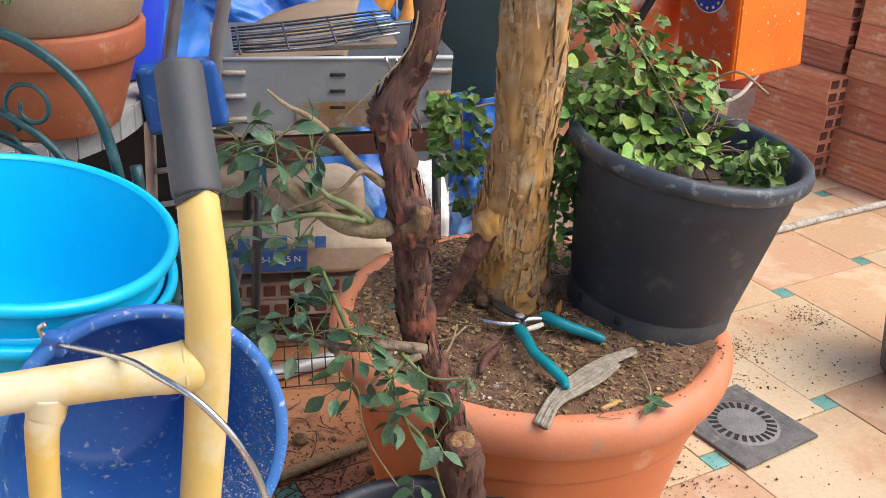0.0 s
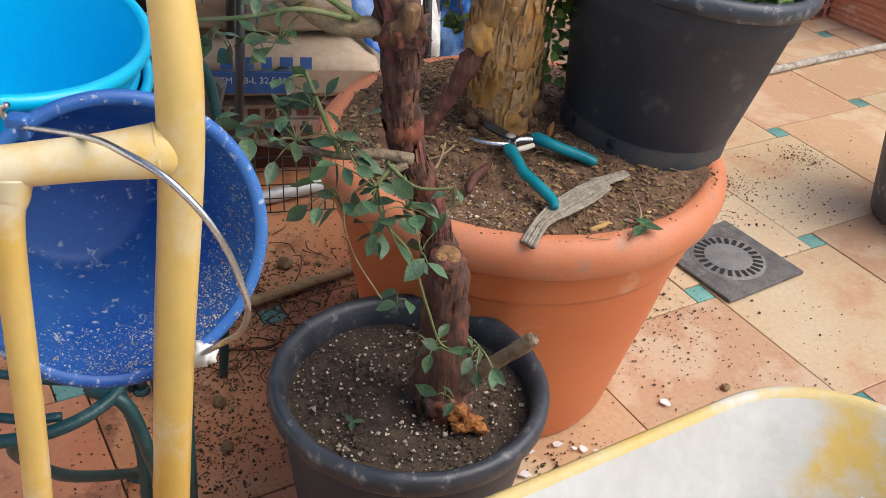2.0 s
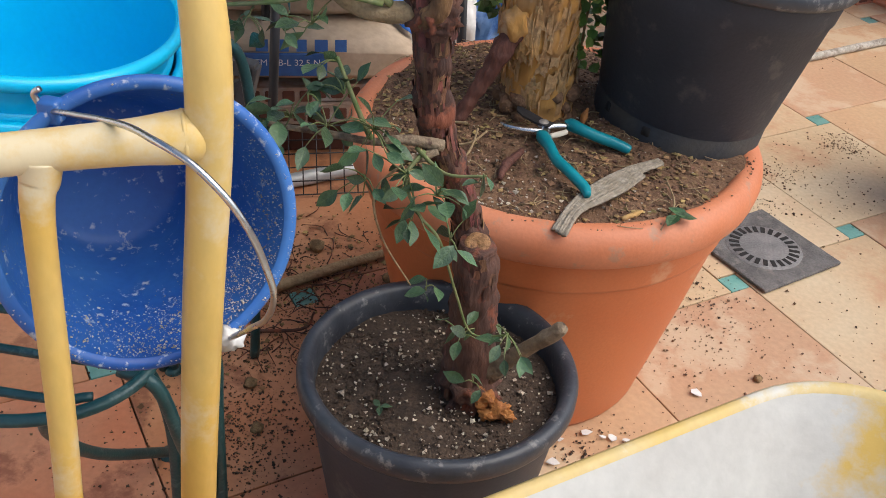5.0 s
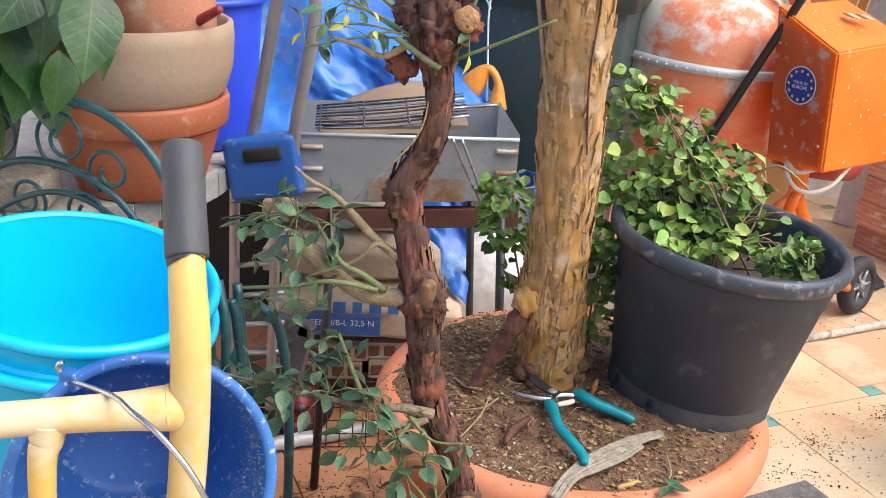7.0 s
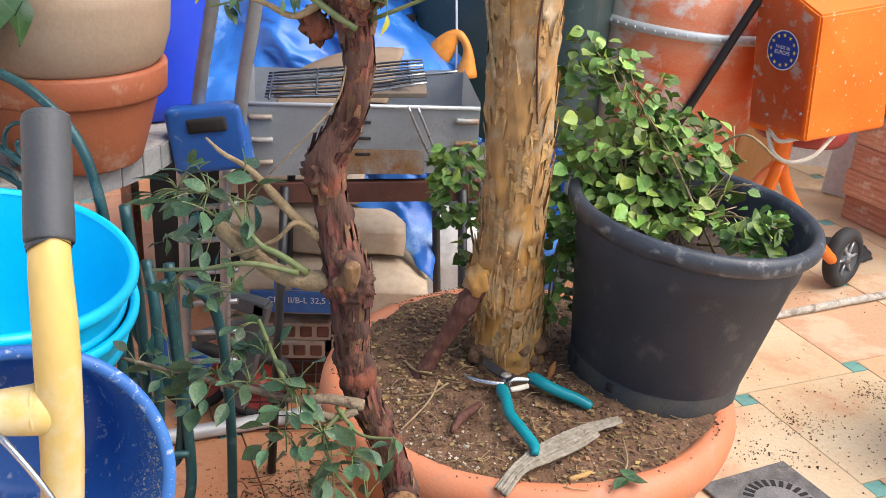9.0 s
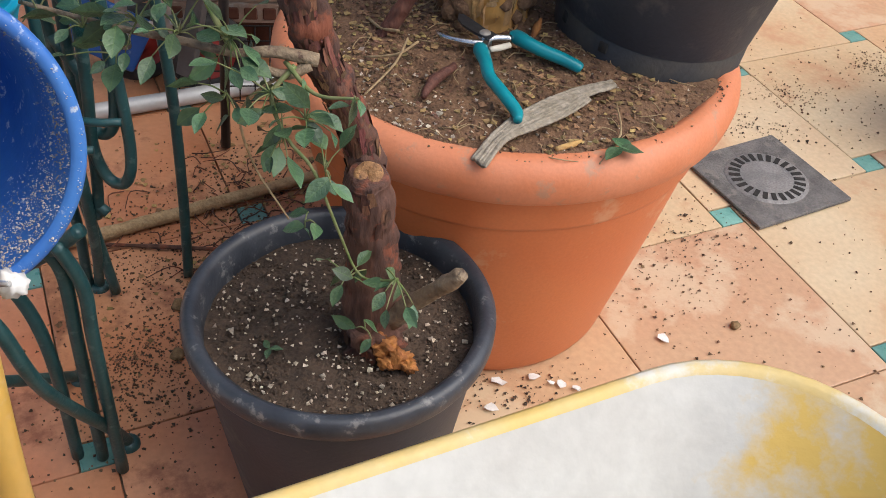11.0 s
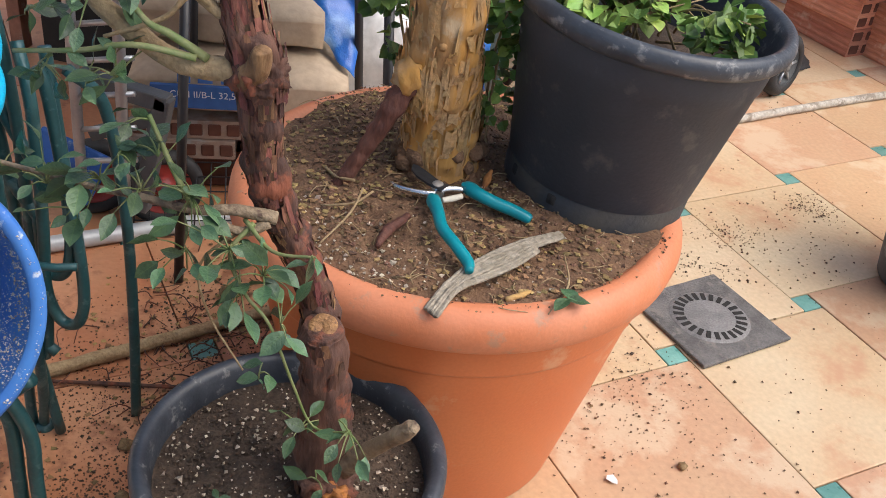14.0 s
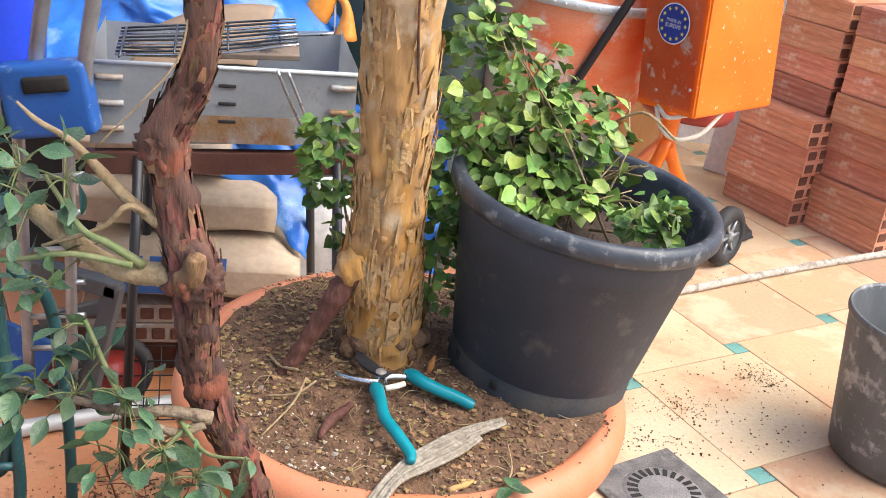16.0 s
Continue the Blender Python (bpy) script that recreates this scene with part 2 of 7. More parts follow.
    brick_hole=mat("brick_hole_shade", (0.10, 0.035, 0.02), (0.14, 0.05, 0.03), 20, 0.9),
    wall=mat("white_render", (0.80, 0.80, 0.80), (0.85, 0.85, 0.85), 3, 0.85, 0, 0.12, 70, ((0.66, 0.67, 0.67), 2.5, 0.2)),
    grey_metal=mat("grey_bucket_rubber", (0.085, 0.09, 0.09), (0.13, 0.135, 0.135), 9, 0.6, 0, 0.08, 130, ((0.32, 0.32, 0.31), 12, 0.22), stretch=(1, 1, 0.3)),
    bin=mat("dark_green_bin_plastic", (0.028, 0.052, 0.052), (0.035, 0.065, 0.064), 6, 0.42, 0, 0.06, 120, ((0.09, 0.12, 0.12), 30, 0.08)),
    bin_lid=mat("green_grey_lid_plastic", (0.07, 0.115, 0.11), (0.09, 0.14, 0.135), 6, 0.4, 0, 0.05, 120),
    paper=mat("tan_cement_paper", (0.40, 0.30, 0.20), (0.46, 0.36, 0.26), 8, 0.8, 0, 0.15, 60),
    print_blue=mat("blue_print", (0.03, 0.10, 0.30), (0.035, 0.12, 0.34), 20, 0.7),
    white=mat("white_sack_plastic", (0.66, 0.65, 0.62), (0.58, 0.57, 0.54), 9, 0.6, 0, 0.2, 50),
    white_paint=mat("white_print", (0.75, 0.75, 0.75), (0.7, 0.7, 0.7), 20, 0.6),
    star=mat("yellow_print", (0.75, 0.62, 0.08), (0.7, 0.58, 0.08), 20, 0.6),
    card=mat("scorched_cardboard", (0.17, 0.12, 0.085), (0.24, 0.18, 0.13), 8, 0.85, 0, 0.1, 80, ((0.03, 0.026, 0.024), 10, 0.3)),
    ply=mat("varnished_board", (0.48, 0.24, 0.08), (0.54, 0.29, 0.11), 5, 0.5, 0, 0.08, 70, stretch=(6, 6, 0.6)),
    grey_wood=mat("weathered_grey_post", (0.30, 0.28, 0.25), (0.38, 0.36, 0.33), 14, 0.85, 0, 0.3, 60, stretch=(4, 4, 0.4)),
    red_wood=mat("red_brown_plank", (0.22, 0.09, 0.05), (0.28, 0.13, 0.08), 8, 0.7, 0, 0.2, 60, ((0.4, 0.3, 0.22), 14, 0.2)),
    stone=mat("grey_mosaic_edge", (0.22, 0.22, 0.21), (0.28, 0.28, 0.27), 14, 0.7, 0, 0.15, 120, rnd=0.15),
    table_top=mat("dusty_table_top", (0.30, 0.28, 0.25), (0.38, 0.35, 0.31), 9, 0.8, 0, 0.2, 120, ((0.2, 0.15, 0.1), 22, 0.2)),
    bonsai_bark=mat("grey_bonsai_bark", (0.20, 0.17, 0.14), (0.30, 0.27, 0.23), 30, 0.85, 0, 0.5, 110),
    rock=mat("grey_brown_rock", (0.16, 0.13, 0.11), (0.27, 0.24, 0.21), 20, 0.9, 0, 0.5, 60),
    shears_grip=mat("teal_vinyl_grip", (0.0, 0.20, 0.24), (0.0, 0.24, 0.28), 20, 0.35, 0, 0.03, 200),
    blade=mat("dark_coated_blade", (0.05, 0.055, 0.065), (0.08, 0.085, 0.095), 30, 0.35, 0.6, 0.04, 200),
    bark_strip=mat("weathered_bark_strip", (0.26, 0.22, 0.16), (0.36, 0.31, 0.24), 60, 0.9, 0, 0.5, 160),
    lime=mat("lime_green_grip", (0.38, 0.55, 0.03), (0.42, 0.6, 0.05), 20, 0.45),
    orange_tool=mat("orange_tool_plastic", (0.80, 0.27, 0.03), (0.78, 0.30, 0.05), 14, 0.4),
    rope=mat("cream_cord", (0.60, 0.54, 0.42), (0.66, 0.60, 0.48), 30, 0.7),
    glass_dark=mat("dark_window", (0.03, 0.04, 0.055), (0.05, 0.06, 0.075), 4, 0.12, 0, 0.0, 50),
    frame_brown=mat("brown_window_frame", (0.10, 0.05, 0.03), (0.13, 0.07, 0.045), 10, 0.5),
    green_glass=mat("green_plastic_bottle", (0.05, 0.35, 0.04), (0.07, 0.4, 0.06), 10, 0.25),
    foot=mat("dusty_black_foot", (0.030, 0.033, 0.038), (0.055, 0.050, 0.043), 14, 0.75, 0, 0.15, 120),
    hose=mat("cement_crusted_hose", (0.40, 0.36, 0.29), (0.50, 0.46, 0.39), 30, 0.8, 0, 0.3, 120, ((0.25, 0.21, 0.16), 25, 0.25)),
    grate=mat("worn_iron_grate", (0.17, 0.165, 0.16), (0.24, 0.23, 0.22), 30, 0.6, 0.2, 0.3, 240),
    kraft=mat("tan_cardboard", (0.24, 0.165, 0.105), (0.29, 0.205, 0.135), 6, 0.85, 0, 0.06, 60),
    chip=mat("white_paint_chip", (0.72, 0.72, 0.70), (0.66, 0.65, 0.62), 40, 0.7, 0, 0.1, 150),
)


# ---- building helpers ----
def thing(name, at, label, category, group="", kind=""):
    ob = new(name)
    ob.location = at
    ob.empty_display_size = 0.05
    return tagged(ob, label, category, group, kind)


def root_of(ob):
    while ob.parent:
        ob = ob.parent
    return ob


def smooth(me, on=True):
    me.polygons.foreach_set("use_smooth", [on] * len(me.polygons))


def part(name, bm, material, parent, label="", flat=False, kind=""):
    """One mesh, given in world metres, under a thing or a part."""
    at = Vector(root_of(parent).location)
    bmesh.ops.translate(bm, verts=bm.verts, vec=-at)
    bmesh.ops.recalc_face_normals(bm, faces=bm.faces)
    me = bpy.data.meshes.new(name)
    bm.to_mesh(me)
    bm.free()
    smooth(me, not flat)
    me.materials.append(M[material])
    ob = new(name, me)
    ob.parent = parent
    return tagged(ob, label, kind=kind)


def single(name, bm, material, label, category, kind="", flat=False, group=""):
    me = bpy.data.meshes.new(name)
    bmesh.ops.recalc_face_normals(bm, faces=bm.faces)
    bm.to_mesh(me)
    bm.free()
    smooth(me, not flat)
    me.materials.append(M[material])
    return tagged(new(name, me), label, category, group, kind)


def axis_frame(n):
    n = Vector(n).normalized()
    q = Vector((0, 0, 1)).rotation_difference(n).to_matrix()
    return q


def lathe(profile, at, n=(0, 0, 1), segs=56, wobble=0.0, bm=None, closed=False):
    """Turn a profile of (radius, height) about the axis n through at."""
    bm = bm or bmesh.new()
    q, at = axis_frame(n), Vector(at)
    rings = []
    for k, (r, h) in enumerate(profile):
        ring = []
        for i in range(segs):
            a = 2 * math.pi * i / segs
            rr = r * (1 + wobble * noise.noise(Vector((math.cos(a) * 1.5, math.sin(a) * 1.5, h * 6 + at.x * 5))))
            ring.append(bm.verts.new(at + q @ Vector((rr * math.cos(a), rr * math.sin(a), h))))
        rings.append(ring)
    for r0, r1 in zip(rings, rings[1:]):
        for i in range(segs):
            bm.faces.new((r0[i], r0[(i + 1) % segs], r1[(i + 1) % segs], r1[i]))
    if closed:
        bm.faces.new(rings[0])
        bm.faces.new(rings[-1])
    return bm


def spline(pts, steps=6):
    """Catmull-Rom through points of any length (x, y, z, radius...)."""
    p = [np.array(q, float) for q in pts]
    if len(p) < 3:
        return [p[0] + (p[-1] - p[0]) * i / steps for i in range(steps + 1)]
    p = [2 * p[0] - p[1]] + p + [2 * p[-1] - p[-2]]
    out = []
    for i in range(1, len(p) - 2):
        for s in range(steps):
            t = s / steps
            a, b, c, d = p[i - 1], p[i], p[i + 1], p[i + 2]
            out.append(0.5 * (2 * b + (c - a) * t + (2 * a - 5 * b + 4 * c - d) * t * t + (3 * b - a - 3 * c + d) * t ** 3))
    out.append(p[-2])
    return out


def tube(pts, r=None, segs=10, steps=6, rough=0.0, rscale=20.0, bm=None, cap=True, ridges=0.0, smoothed=True):
    """A tube along points; a fourth number is the radius there. rough: lumps as a share of the radius."""
    bm = bm or bmesh.new()
    pts = [(*q, r) if len(q) == 3 else q for q in pts]
    line = spline(pts, steps) if smoothed else [np.array(q, float) for q in pts]
    rings, side = [], None
    for k, q in enumerate(line):
        d = Vector((line[min(k + 1, len(line) - 1)] - line[max(k - 1, 0)])[:3]).normalized()
        if side is None:
            side = d.orthogonal().normalized()
        side = (side - d * side.dot(d)).normalized()
        up = d.cross(side)
        c, ring = Vector(q[:3]), []
        for i in range(segs):
            a = 2 * math.pi * i / segs
            w = side * math.cos(a) + up * math.sin(a)
            rr = q[3]
            if rough:
                rr *= 1 + rough * noise.noise((c + w * q[3]) * rscale) + ridges * noise.noise(Vector((math.cos(a) * 3, math.sin(a) * 3, c.z * 9 + c.x * 7)))
            ring.append(bm.verts.new(c + w * max(rr, 0.0004)))
        rings.append(ring)
    for r0, r1 in zip(rings, rings[1:]):
        for i in range(segs):
            bm.faces.new((r0[i], r0[(i + 1) % segs], r1[(i + 1) % segs], r1[i]))
    if cap:
        bm.faces.new(rings[0])
        bm.faces.new(rings[-1])
    return bm


def box(size, m, bevel=0.004, segs=2, bm=None):
    """A bevelled block of that size, its middle at the pose m."""
    own = bmesh.new()
    bmesh.ops.create_cube(own, size=1, matrix=Matrix.Diagonal((*size, 1)))
    if bevel:
        bmesh.ops.bevel(own, geom=own.edges[:] + own.verts[:], offset=bevel, segments=segs, affect="EDGES", profile=0.6)
    bmesh.ops.transform(own, matrix=m, verts=own.verts)
    if bm is None:
        return own
    me = bpy.data.meshes.new("tmp")
    own.to_mesh(me)
    own.free()
    bm.from_mesh(me)
    bpy.data.meshes.remove(me)
    return bm


def blob(at, size, amp=0.15, scale=6.0, sub=3, m=None, bm=None, seed=0.0):
    """A lumpy rounded body."""
    own = bmesh.new()
    bmesh.ops.create_icosphere(own, subdivisions=sub, radius=1)
    for v in own.verts:
        n1 = noise.noise(v.co * scale * 0.3 + Vector((seed, seed, 0))) + 0.5 * noise.noise(v.co * scale + Vector((0, seed, seed)))
        v.co *= 1 + amp * n1
        v.co = Vector((v.co.x * size[0], v.co.y * size[1], v.co.z * size[2]))
    bmesh.ops.transform(own, matrix=Matrix.Translation(at) @ (m or Matrix()), verts=own.verts)
    if bm is None:
        return own
    me = bpy.data.meshes.new("tmp")
    own.to_mesh(me)
    own.free()
    bm.from_mesh(me)
    bpy.data.meshes.remove(me)
    return bm


def crumbs(name, material, places, parent=None, label="", category="", flat=0.7):
    """Many small stones or crumbs (x, y, z, radius) as one part of kind stuff."""
    vs, fs = [], []
    base = [(1, 0, 0), (-0.5, 0.85, 0), (-0.5, -0.85, 0), (0, 0, 0.9), (0.2, 0.1, -0.8)]
    tri = [(0, 1, 3), (1, 2, 3), (2, 0, 3), (1, 0, 4), (2, 1, 4), (0, 2, 4)]
    for x, y, z, r in places:
        e = Euler((random.uniform(0, 6), random.uniform(0, 6), random.uniform(0, 6))).to_matrix()
        k = len(vs)
        for b in base:
            w = e @ (Vector(b) * r * random.uniform(0.7, 1.25))
            vs.append((x + w.x, y + w.y, z + w.z * flat))
        fs += [tuple(k + i for i in f) for f in tri]
    me = bpy.data.meshes.new(name)
    me.from_pydata(vs, [], fs)
    me.materials.append(M[material])
    ob = new(name, me)
    if parent:
        ob.parent = parent
        ob.location = -Vector(root_of(parent).location)
        return tagged(ob, label, kind="stuff")
    return tagged(ob, label, category, kind="stuff")


def leaf_mesh(name, length, width, material, fold=0.18, curl=0.25, wave=0.0, rows=7, tip=1.6):
    """A pointed leaf with a folded midrib, along +x from its stalk."""
    bm = bmesh.new()
    rings = []
    for i in range(rows):
        t = i / (rows - 1)
        w = width * 0.5 * (math.sin(math.pi * t ** (1 / tip)) if 0 < t < 1 else 0.02)
        x, z = length * t, -curl * length * t * t
        ring = []
        for j in (-1, -0.5, 0, 0.5, 1):
            ring.append(bm.verts.new((x, j * w, z + abs(j) * w * fold * 2 + wave * width * math.sin(t * 11 + j * 2) * abs(j))))
        rings.append(ring)
    for a, b in zip(rings, rings[1:]):
        for j in range(4):
            bm.faces.new((a[j], a[j + 1], b[j + 1], b[j]))
    me = bpy.data.meshes.new(name)
    bm.to_mesh(me)
    bm.free()
    smooth(me)
    me.materials.append(M[material])
    return me


def place_leaf(me, name, parent, at, direction, size=1.0, roll=0.0):
    d = Vector(direction).normalized()
    q = Vector((1, 0, 0)).rotation_difference(d)
    e = q.to_matrix().to_4x4() @ Matrix.Rotation(roll, 4, "X")
    # keep the upper face upward
    if (e.to_3x3() @ Vector((0, 0, 1))).z < 0:
        e = e @ Matrix.Rotation(math.pi, 4, "X")
    ob = new(name, me)
    ob.parent = parent
    ob.matrix_basis = Matrix.Translation(Vector(at) - Vector(root_of(parent).location)) @ e @ Matrix.Scale(size, 4)
    return ob


def rand_dir(flat=1.0):
    a = random.uniform(0, 2 * math.pi)
    return Vector((math.cos(a), math.sin(a), random.uniform(-flat, flat)))


def bare_base(m, z0, z1, colour):
    """Bare orange wood where the bark has come off the foot of the trunk, with a ragged upper edge."""
    n, l = m.node_tree.nodes, m.node_tree.links
    b = n["Principled BSDF"]
    src = b.inputs["Base Color"].links[0].from_socket
    tc = n.new("ShaderNodeTexCoord")
    se = n.new("ShaderNodeSeparateXYZ")
    l.new(tc.outputs["Object"], se.inputs[0])
    no = n.new("ShaderNodeTexNoise")
    no.inputs["Scale"].default_value, no.inputs["Detail"].default_value = 22, 6
    mp = n.new("ShaderNodeMapping")
    mp.inputs["Scale"].default_value = (1, 1, 0.3)
    l.new(tc.outputs["Object"], mp.inputs[0])
    l.new(mp.outputs[0], no.inputs["Vector"])
    ad = n.new("ShaderNodeMath")
    ad.operation = "MULTIPLY_ADD"
    ad.inputs[1].default_value = 0.9
    l.new(no.outputs[0], ad.inputs[0])
    l.new(se.outputs[2], ad.inputs[2])
    mr = n.new("ShaderNodeMapRange")
    mr.inputs[1].default_value, mr.inputs[2].default_value = z0 + 0.45, z1 + 0.45
    mr.inputs[3].default_value, mr.inputs[4].default_value = 0.85, 0.0
    l.new(ad.outputs[0], mr.inputs[0])
    mx = n.new("ShaderNodeMix")
    mx.data_type = "RGBA"
    l.new(mr.outputs[0], mx.inputs[0])
    l.new(src, mx.inputs[6])
    mx.inputs[7].default_value = (*colour, 1)
    l.new(mx.outputs[2], b.inputs["Base Color"])


bare_base(M["bark"], 0.16, 0.26, (0.46, 0.23, 0.05))


def veins(m, step, width):
    """Side veins and a pale midrib on a leaf that lies along its own x axis."""
    n, l = m.node_tree.nodes, m.node_tree.links
    b = n["Principled BSDF"]
    tc = n.new("ShaderNodeTexCoord")
    sx = n.new("ShaderNodeSeparateXYZ")
    l.new(tc.outputs["Object"], sx.inputs[0])

    def op(kind, a, c=None):
        q = n.new("ShaderNodeMath")
        q.operation = kind
        for i, v in enumerate((a, c)):
            if v is None:
                continue
            if isinstance(v, (int, float)):
                q.inputs[i].default_value = v
            else:
                l.new(v, q.inputs[i])
        return q.outputs[0]

    ay = op("ABSOLUTE", sx.outputs[1])
    s = op("SINE", op("MULTIPLY", op("SUBTRACT", sx.outputs[0], op("MULTIPLY", ay, 0.8)), 6.283 / step))
    side = op("POWER", op("MULTIPLY", op("ADD", s, 1.0), 0.5), 9.0)
    rib = op("LESS_THAN", ay, width)
    v = op("MAXIMUM", op("MULTIPLY", side, 0.3), rib)
    mx = n.new("ShaderNodeMix")
    mx.data_type = "RGBA"
    src = b.inputs["Base Color"].links[0].from_socket
    l.new(op("MULTIPLY", v, 0.22), mx.inputs[0])
    l.new(src, mx.inputs[6])
    mx.inputs[7].default_value = (0.16, 0.26, 0.06, 1)
    l.new(mx.outputs[2], b.inputs["Base Color"])
    bp = n.new("ShaderNodeBump")
    bp.inputs["Strength"].default_value, bp.inputs["Distance"].default_value, bp.invert = 0.35, 0.0012, True
    l.new(v, bp.inputs["Height"])
    l.new(b.inputs["Normal"].links[0].from_socket, bp.inputs["Normal"])
    l.new(bp.outputs[0], b.inputs["Normal"])


M["black"].node_tree.nodes["Principled BSDF"].inputs["Specular IOR Level"].default_value = 0.3
veins(M["big_leaf"], 0.015, 0.0011)
veins(M["rose_leaf"], 0.006, 0.0004)


# ---- setting: ground, walls, drain ----
def plane_grid(x0, x1, y0, y1, z, name, material, label, category="ground"):
    bm = bmesh.new()
    bmesh.ops.create_grid(bm, x_segments=2, y_segments=2, size=0.5, matrix=Matrix.Translation(((x0 + x1) / 2, (y0 + y1) / 2, z)) @ Matrix.Diagonal((x1 - x0, y1 - y0, 1, 1)))
    return single(name, bm, material, label, category, "structure", True)


ground = plane_grid(-60, 60, -60, 60, -0.012, "ground", "grout", "sandy brown mortar bed under the terrace tiles")


def slab(name, x0, x1, y0, y1, z0, z1, material, label, category="wall", kind="structure", bevel=0.0):
    return single(name, box((x1 - x0, y1 - y0, z1 - z0), pose((x0 + x1) / 2, (y0 + y1) / 2, (z0 + z1) / 2), bevel), material, label, category, kind, True)


slab("wall_north", -6.0, 0.05, 5.2, 5.4, -0.01, 3.0, "wall", "white rendered garden wall with bare climber stems")
slab("wall_house", 0.05, 0.22, 4.75, 5.4, -0.01, 3.2, "wall", "white rendered house wall beside the window")
slab("wall_sill", 0.22, 1.25, 4.95, 5.2, -0.01, 1.03, "wall", "white rendered wall below the window")
slab("wall_east", 1.25, 5.0, 4.95, 5.2, -0.01, 3.2, "wall", "white rendered house wall")
slab("wall_lintel", 0.22, 1.25, 4.95, 5.2, 2.1, 3.2, "wall", "white rendered wall above the window")
# three added walls, out of view, that hold back low sky light
slab("wall_west", -4.2, -4.0, -4.0, 5.2, -0.01, 2.6, "wall", "unseen white wall added to shade the terrace")
slab("wall_right", 4.8, 5.0, -4.0, 4.9, -0.01, 1.2, "wall", "unseen white wall added to shade the terrace")
slab("wall_south", -4.0, 4.8, -4.2, -4.0, -0.01, 1.1, "wall", "unseen white wall added to shade the terrace")

window = thing("window_1", (0.73, 5.1, 1.03), "dark window with a brown wooden frame", "window", kind="structure")
part("window_frame", box((0.05, 0.06, 1.08), pose(0.245, 5.08, 1.57), 0.006), "frame_brown", window, flat=True)
part("window_frame", box((0.05, 0.06, 1.08), pose(1.225, 5.08, 1.57), 0.006), "frame_brown", window, flat=True)
part("pane", box((0.93, 0.012, 1.07), pose(0.735, 5.1, 1.57), 0), "glass_dark", window, flat=True)
part("window_sill", box((1.14, 0.16, 0.035), pose(0.68, 4.92, 1.045), 0.006), "grey_wood", window, "rough stone sill", flat=True)

# ---- terrace tiles ----
pavement = thing("terrace_floor", (0, 0, 0), "worn ochre and terracotta glazed tile terrace with teal inserts", "floor", kind="structure")
U0 = Vector((0.682, 2.219))                      # the middle of one teal insert
UV, WV = Vector((0.2745, 0.2975)), Vector((0.2975, -0.2745))
A_SIDE, B_SIDE = 0.4015, 0.050
EDGE = math.atan2(UV.y, UV.x) - math.atan2(B_SIDE, A_SIDE)


def tile_mesh(name, side, h, material, joint=0.0012):
    return bpy.data.meshes.new(name), box((side - 2 * joint, side - 2 * joint, h), pose(0, 0, -h / 2), 0.0022, 2)


tile_data = []
for key in ("tile", "tile_red", "tile_cream"):
    me, bm = tile_mesh("floor_tile", A_SIDE, 0.012, key)
    bm.to_mesh(me)
    bm.free()
    me.materials.append(M[key])
    tile_data.append(me)
me, bm = tile_mesh("insert", B_SIDE, 0.011, "teal")
bm.to_mesh(me)
bm.free()
me.materials.append(M["teal"])
e1, e2 = Vector((math.cos(EDGE), math.sin(EDGE))), Vector((-math.sin(EDGE), math.cos(EDGE)))
rng = random.Random(5)
count = 0
for i in range(-9, 12):
    for j in range(-9, 10):
        c = U0 + UV * i - WV * j
        big = c + e1 * (A_SIDE + B_SIDE) / 2 - e2 * (A_SIDE - B_SIDE) / 2
        if not (-2.2 < big.x < 2.6 and 0.2 < big.y < 5.2):
            continue
        # the darker reddish tiles lie on the table side, paler ones by the drain
        redness = 0.56 - 0.95 * (big.x - 0.1) + rng.uniform(-0.22, 0.22)
        pick = 1 if redness > 0.5 else (2 if rng.random() < 0.45 else 0)
        t = new("floor_tile", tile_data[pick])
        t.parent = pavement
        t.matrix_basis = pose(big.x, big.y, rng.uniform(-0.0012, 0.0008), rng.uniform(-0.1, 0.1), rng.uniform(-0.1, 0.1), math.degrees(EDGE) + 90 * rng.randrange(4))
        s = new("insert", me)
        s.parent = pavement
        s.matrix_basis = pose(c.x, c.y, rng.uniform(-0.002, 0.0), 0, 0, math.degrees(EDGE))

# the rest of the terrace, out to the walls, as one sheet of tiles
vs, fs = [], []
for i in range(-24, 24):
    for j in range(-24, 24):
        c = U0 + UV * i - WV * j
        big = c + e1 * (A_SIDE + B_SIDE) / 2 - e2 * (A_SIDE - B_SIDE) / 2
        if -2.2 < big.x < 2.6 and 0.2 < big.y < 5.2 or not (-3.8 < big.x < 4.55 and -3.75 < big.y < 4.75):
            continue
        for mid, half in ((big, A_SIDE / 2 - 0.002), (c, B_SIDE / 2 - 0.001)):
            k = len(vs)
            for z, h in ((-0.012, half), (0.0, half)):
                for sx, sy in ((-1, -1), (1, -1), (1, 1), (-1, 1)):
                    q = mid + e1 * sx * h + e2 * sy * h
                    vs.append((q.x, q.y, z))
            fs += [(k + 4, k + 5, k + 6, k + 7), (k, k + 1, k + 5, k + 4), (k + 1, k + 2, k + 6, k + 5), (k + 2, k + 3, k + 7, k + 6), (k + 3, k, k + 4, k + 7)]
far = bpy.data.meshes.new("outer_tiles")
far.from_pydata(vs, [], fs)
far.materials.append(M["tile"])
ob = new("outer_tiles", far)
ob.parent = pavement
tagged(ob, kind="stuff")

